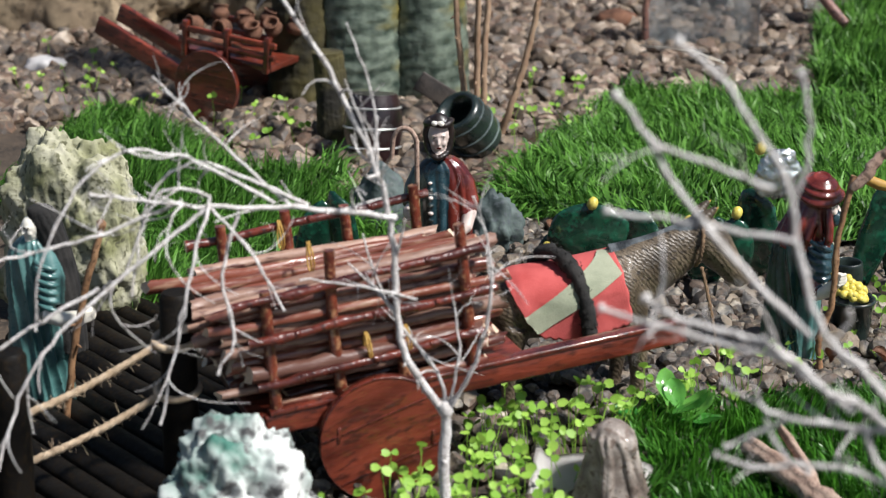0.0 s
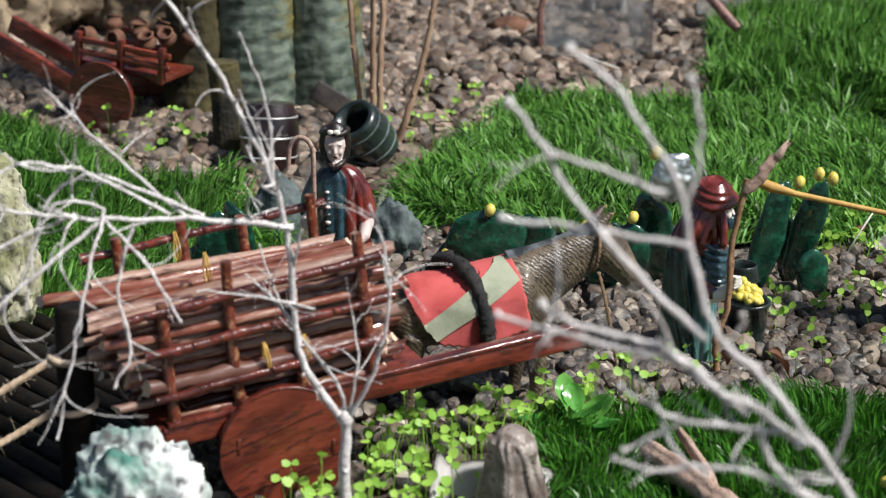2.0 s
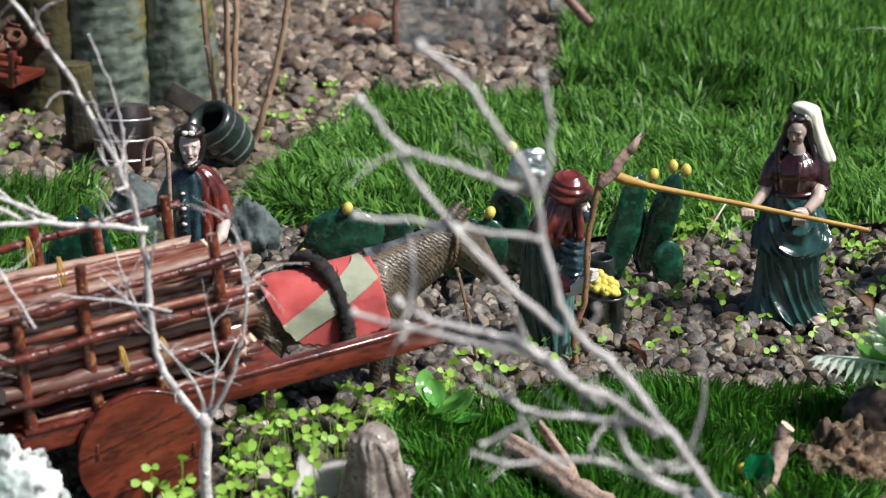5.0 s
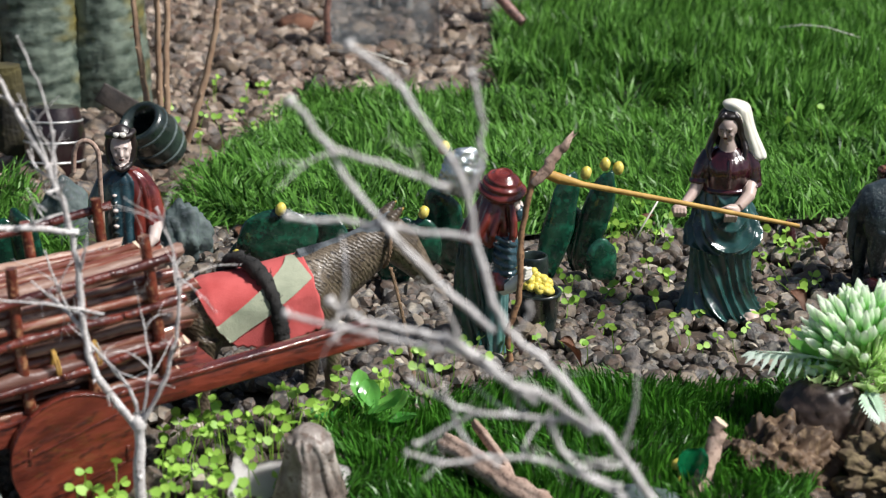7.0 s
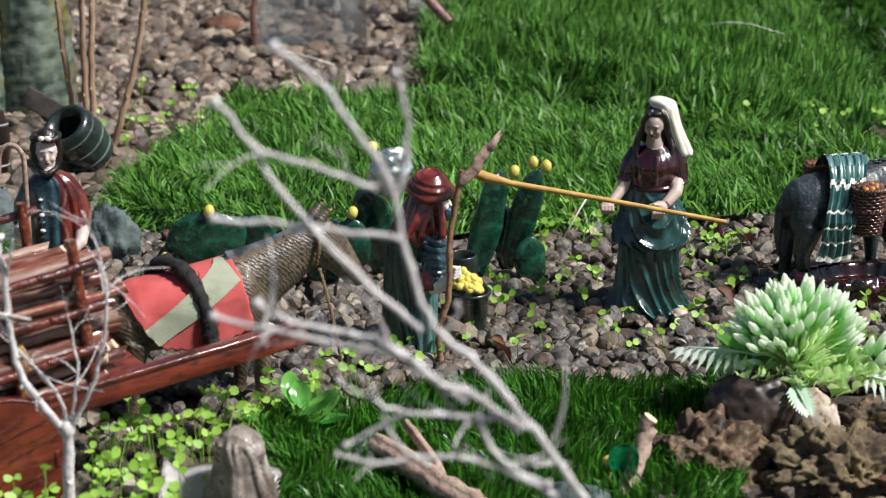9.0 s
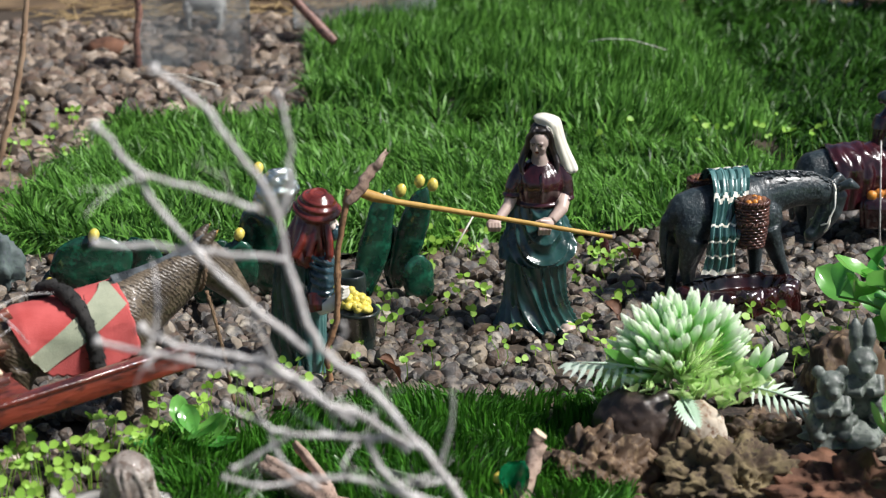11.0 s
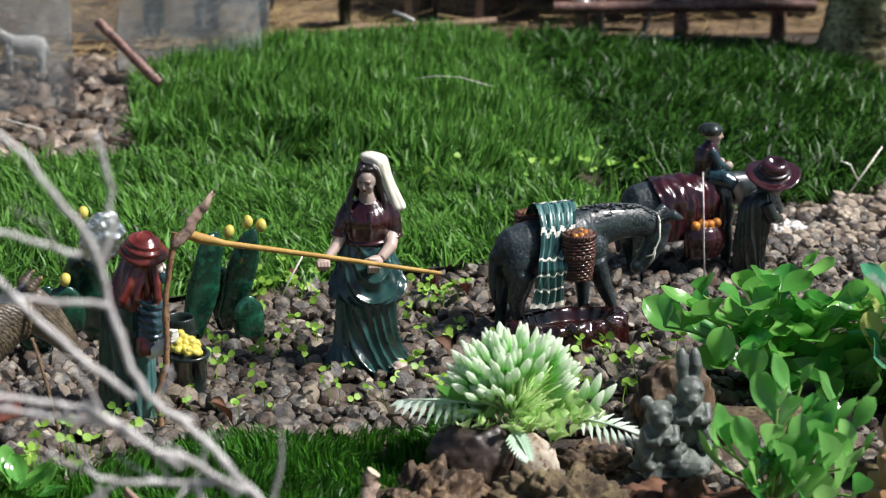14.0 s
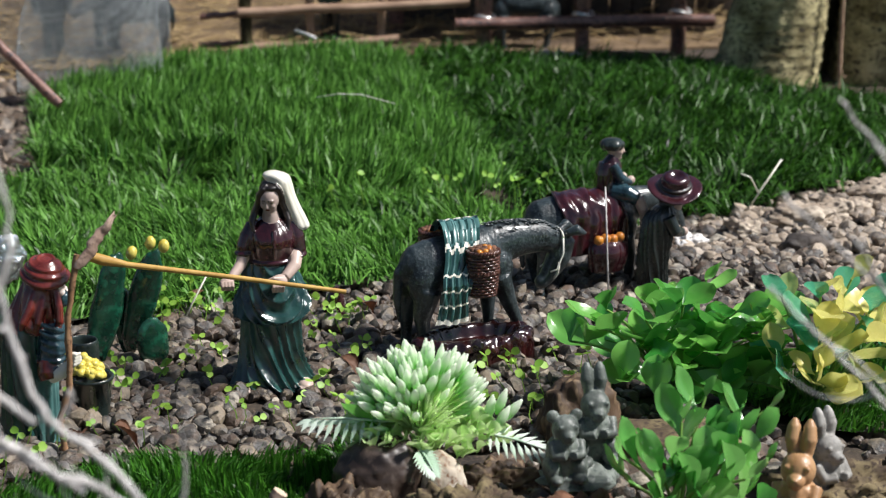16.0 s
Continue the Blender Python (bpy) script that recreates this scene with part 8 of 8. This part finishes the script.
plain_figure(pose(0.004, 2.66, 0.0), 0.00055, BLACKGLAZE, TEAL, "small dark-coated figurine standing in the pen")
plain_figure(pose(0.075, 2.74, 0.0), 0.00055, TEAL, TEAL_BLUE, "small teal-coated figurine standing in the pen")
plain_figure(pose(0.40, 2.76, 0.0), 0.00055, TEAL, BLACKGLAZE, "small teal figurine behind the bamboo fence")


# straw on the pen's floor
def straw(poly, dens, label, seed):
    rng = np.random.default_rng(seed)
    V, F = [], []
    for x, y in scatter(rng, poly, dens):
        a, L = rng.random() * 6.28, 0.03 + 0.05 * rng.random()
        d = Vector((math.cos(a), math.sin(a), rng.normal(0, 0.18))) * L
        s = Vector((-math.sin(a), math.cos(a), 0)) * 0.0009
        p = Vector((x, y, 0.004 + 0.012 * rng.random()))
        u = Vector((0, 0, 0.0012))
        i = len(V)
        V += [p - s, p + s, p + u, p + d - s, p + d + s, p + d + u]
        F += [(i, i + 1, i + 4, i + 3), (i + 1, i + 2, i + 5, i + 4), (i + 2, i, i + 3, i + 5)]
    ob = new("straw", fast_mesh("straw", [tuple(v) for v in V], F, STRAW))
    return tagged(ob, label, "straw", kind="stuff")


straw([(-0.35, 2.45), (0.05, 2.50), (0.25, 2.60), (0.60, 2.68), (1.1, 2.55), (1.3, 3.3), (-0.5, 3.3)], 2200, "loose yellow straw scattered over the pen's floor", 3)
bm = bmesh.new()
box(bm, (0.35, 3.0, 0.001), (2.2, 0.80, 0.006), bevel=0.002)
tagged(link("pen_floor", bm, MUD), "brown straw-covered floor of the animal pen", "floor", kind="structure")


# ---------------------------------------------------------------- litter
def sliver(name, pts, r, mat, label, category):
    bm = bmesh.new()
    tube(bm, pts, r, 6)
    return tagged(link(name, bm, mat), label, category)


sliver("white_fibre", [(0.276, 2.0, 0.070), (0.300, 2.0, 0.073), (0.325, 2.0, 0.071), (0.361, 2.0, 0.060)], 0.0004, PALECLOTH, "thin pale fibre lying on the turf mound", "fibre")
sliver("white_chip", [(0.300, 2.36, 0.083), (0.310, 2.33, 0.083), (0.318, 2.31, 0.081)], 0.0022, PALECLOTH, "small white chip lying on the turf mound", "chip")
for x, y in ((0.645, 2.478), (0.662, 2.470), (0.682, 2.458), (0.784, 2.376), (0.80, 2.368)):
    sliver("white_chip", [(x, y, 0.022), (x + 0.007, y - 0.004, 0.026), (x + 0.014, y - 0.006, 0.022)], 0.0032, PALECLOTH, "small white chip at the back edge of the dark turf", "chip")
sliver("pale_straw", [(-0.215, 2.10, 0.020), (-0.16, 2.08, 0.022), (-0.118, 2.04, 0.018)], 0.0009, CREAM, "thin pale straw lying on the back gravel", "straw")
sliver("pale_sprig", [(0.655, 1.70, 0.006), (0.668, 1.70, 0.026), (0.690, 1.71, 0.050)], 0.0009, CREAM, "dry pale sprig at the edge of the turf", "sprig")
sliver("pale_sprig", [(0.664, 1.70, 0.020), (0.655, 1.70, 0.036), (0.645, 1.70, 0.040)], 0.0008, CREAM, "dry pale sprig at the edge of the turf", "sprig")
sliver("grass_stalk", [(0.092, 1.44, 0.004), (0.100, 1.44, 0.022), (0.112, 1.44, 0.044)], 0.0007, CREAM, "single dry grass stalk beside the veiled figurine", "stalk")
bm = bmesh.new()
loft(bm, [(0, 0, 0, 0.006, 0.005), (0, 0, 0.008, 0.0075, 0.006), (0.001, 0, 0.018, 0.0065, 0.005), (0.002, 0, 0.026, 0.002, 0.002)], 18, 0, 0.2, 7)
ob = link("dry_bud", bm, MAROON)
ob.matrix_basis = pose(0.212, 1.44, 0.004)
tagged(ob, "dark dried flower bud standing at the turf's edge", "bud")
bm = bmesh.new()
loft(bm, [(0, 0, 0, 0.010, 0.010), (0, 0, 0.014, 0.012, 0.012), (0, 0, 0.024, 0.0115, 0.0115), (0, 0, 0.025, 0.010, 0.010), (0, 0, 0.016, 0.009, 0.009)], 24)
ob = link("dark_pot", bm, BLACKGLAZE)
ob.matrix_basis = pose(0.014, 1.345, 0.004)
tagged(ob, "small dark pot between figurine and cactus", "pot")
DRY_LEAF = material("dry_brown_leaf", (0.12, 0.05, 0.03), (0.24, 0.12, 0.07), 0.6, 60, 300, 0.4)
for x, y, z, yaw, tilt, s in ((0.205, 1.275, 0.012, 40, 30, 0.8), (0.045, 1.165, 0.012, 100, 40, 1.0), (0.005, 1.185, 0.012, 200, 25, 0.9), (-0.205, 1.40, 0.014, 20, 20, 0.9), (0.24, 1.42, 0.012, 140, 30, 0.8), (0.10, 1.47, 0.012, 300, 20, 0.7), (-0.19, 1.345, 0.012, 250, 20, 0.8)):
    bm = leaf_bm(0.024, 0.016, 0.5, 0.5)
    bmesh.ops.solidify(bm, geom=bm.faces[:], thickness=0.0004)
    ob = link("dry_leaf", bm, DRY_LEAF)
    ob.matrix_basis = pose(x, y, z, tilt, 0, yaw) @ Matrix.Diagonal((s, s, s, 1))
    tagged(ob, "curled dry brown leaf lying on the pebbles", "dry leaf", "dry leaves on the path")


# ---------------------------------------------------------------- gravel
def pebble_mesh(seed, mat):
    """A broken stone: a lump with a few flat faces struck off."""
    rng = np.random.default_rng(100 + seed)
    bm = bmesh.new()
    ball(bm, (0, 0, 0), (1.0, 0.82, 0.66), sub=2, rough=0.22, freq=1.1, seed=seed * 3.7)
    for _ in range(7):
        n = Vector(rng.normal(0, 1, 3)).normalized()
        d = 0.50 + 0.22 * rng.random()
        for v in bm.verts:
            e = v.co.dot(n) - d
            if e > 0:
                v.co -= n * e * 0.92
    return mesh_of("pebble", bm, mat, crisp=24)


def gravel():
    rng = np.random.default_rng(51)
    shapes = [pebble_mesh(i, PEBBLE) for i in range(18)]
    base = [(np.array([v.co for v in me.vertices]), np.array([p.vertices[:] for p in me.polygons])) for me in shapes]
    front = [([(-0.06, 1.13), (0.10, 1.15), (0.30, 1.14), (0.42, 1.26), (0.62, 1.40), (0.70, 1.66), (0.44, 1.69), (0.30, 1.56), (0.20, 1.52), (-0.05, 1.49), (-0.28, 1.48), (-0.24, 1.25), (-0.14, 1.12)], 17500, 0.0062),
             ([(-0.36, 0.88), (-0.12, 0.90), (-0.04, 1.14), (-0.20, 1.28), (-0.34, 1.26)], 8500, 0.0064),
             ([(0.10, 0.96), (0.60, 0.96), (0.64, 1.38), (0.42, 1.26), (0.26, 1.15)], 4200, 0.0068)]
    back = [([(-0.42, 1.50), (-0.28, 1.52), (-0.21, 1.93), (-0.02, 1.98), (0.06, 2.20), (0.06, 2.50), (-0.60, 2.45), (-1.05, 2.2), (-0.95, 1.7), (-0.62, 1.66)], 6800, 0.0100)]
    bank = [([(0.50, 1.60), (0.56, 1.54), (0.68, 1.40), (1.0, 1.60), (1.2, 2.2), (1.03, 2.12), (0.93, 1.84), (0.64, 1.70), (0.52, 1.68)], 13500, 0.0064)]
    for paths, mat, singles, name, label in ((front, PEBBLES, 300, "gravel", "mixed dark grey and brown pebbles"), (back, PEBBLES_BACK, 0, "gravel", "mixed tan and grey pebbles"), (bank, PEBBLES_SAND, 0, "gravel", "pale sandy pebbles banked beside the dark turf")):
        taken = []
        for poly, dens, size in paths:
            for x, y in scatter(rng, poly, dens):
                taken.append((x, y, size * min(1.75, math.exp(rng.normal(-0.08, 0.48)))))
        taken.sort(key=lambda p: (abs(p[0] - 0.10) / 0.26) ** 2 + ((p[1] - 1.24) / 0.10) ** 2)
        V, F, n = [], [], 0
        for i, (x, y, s) in enumerate(taken):
            z = 0.1 * s + ground_z(x, y) + 0.006 * rng.random()
            m = pose(x, y, z, rng.normal(0, 25), rng.normal(0, 25), rng.random() * 360) @ Matrix.Diagonal((s, s, s * (0.75 + 0.4 * rng.random()), 1))
            if i < singles:
                share("pebble", shapes[i % 18], GROUND, m)
            else:
                v, f = base[i % 18]
                M = np.array(m)
                V.append(v @ M[:3, :3].T + M[:3, 3])
                F.append(f + n)
                n += len(v)
        ob = new(name, fast_mesh(name, np.concatenate(V).tolist(), np.concatenate(F).tolist(), mat, crisp=24))
        ob.parent = GROUND
        tagged(ob, label, "", kind="stuff")


gravel()
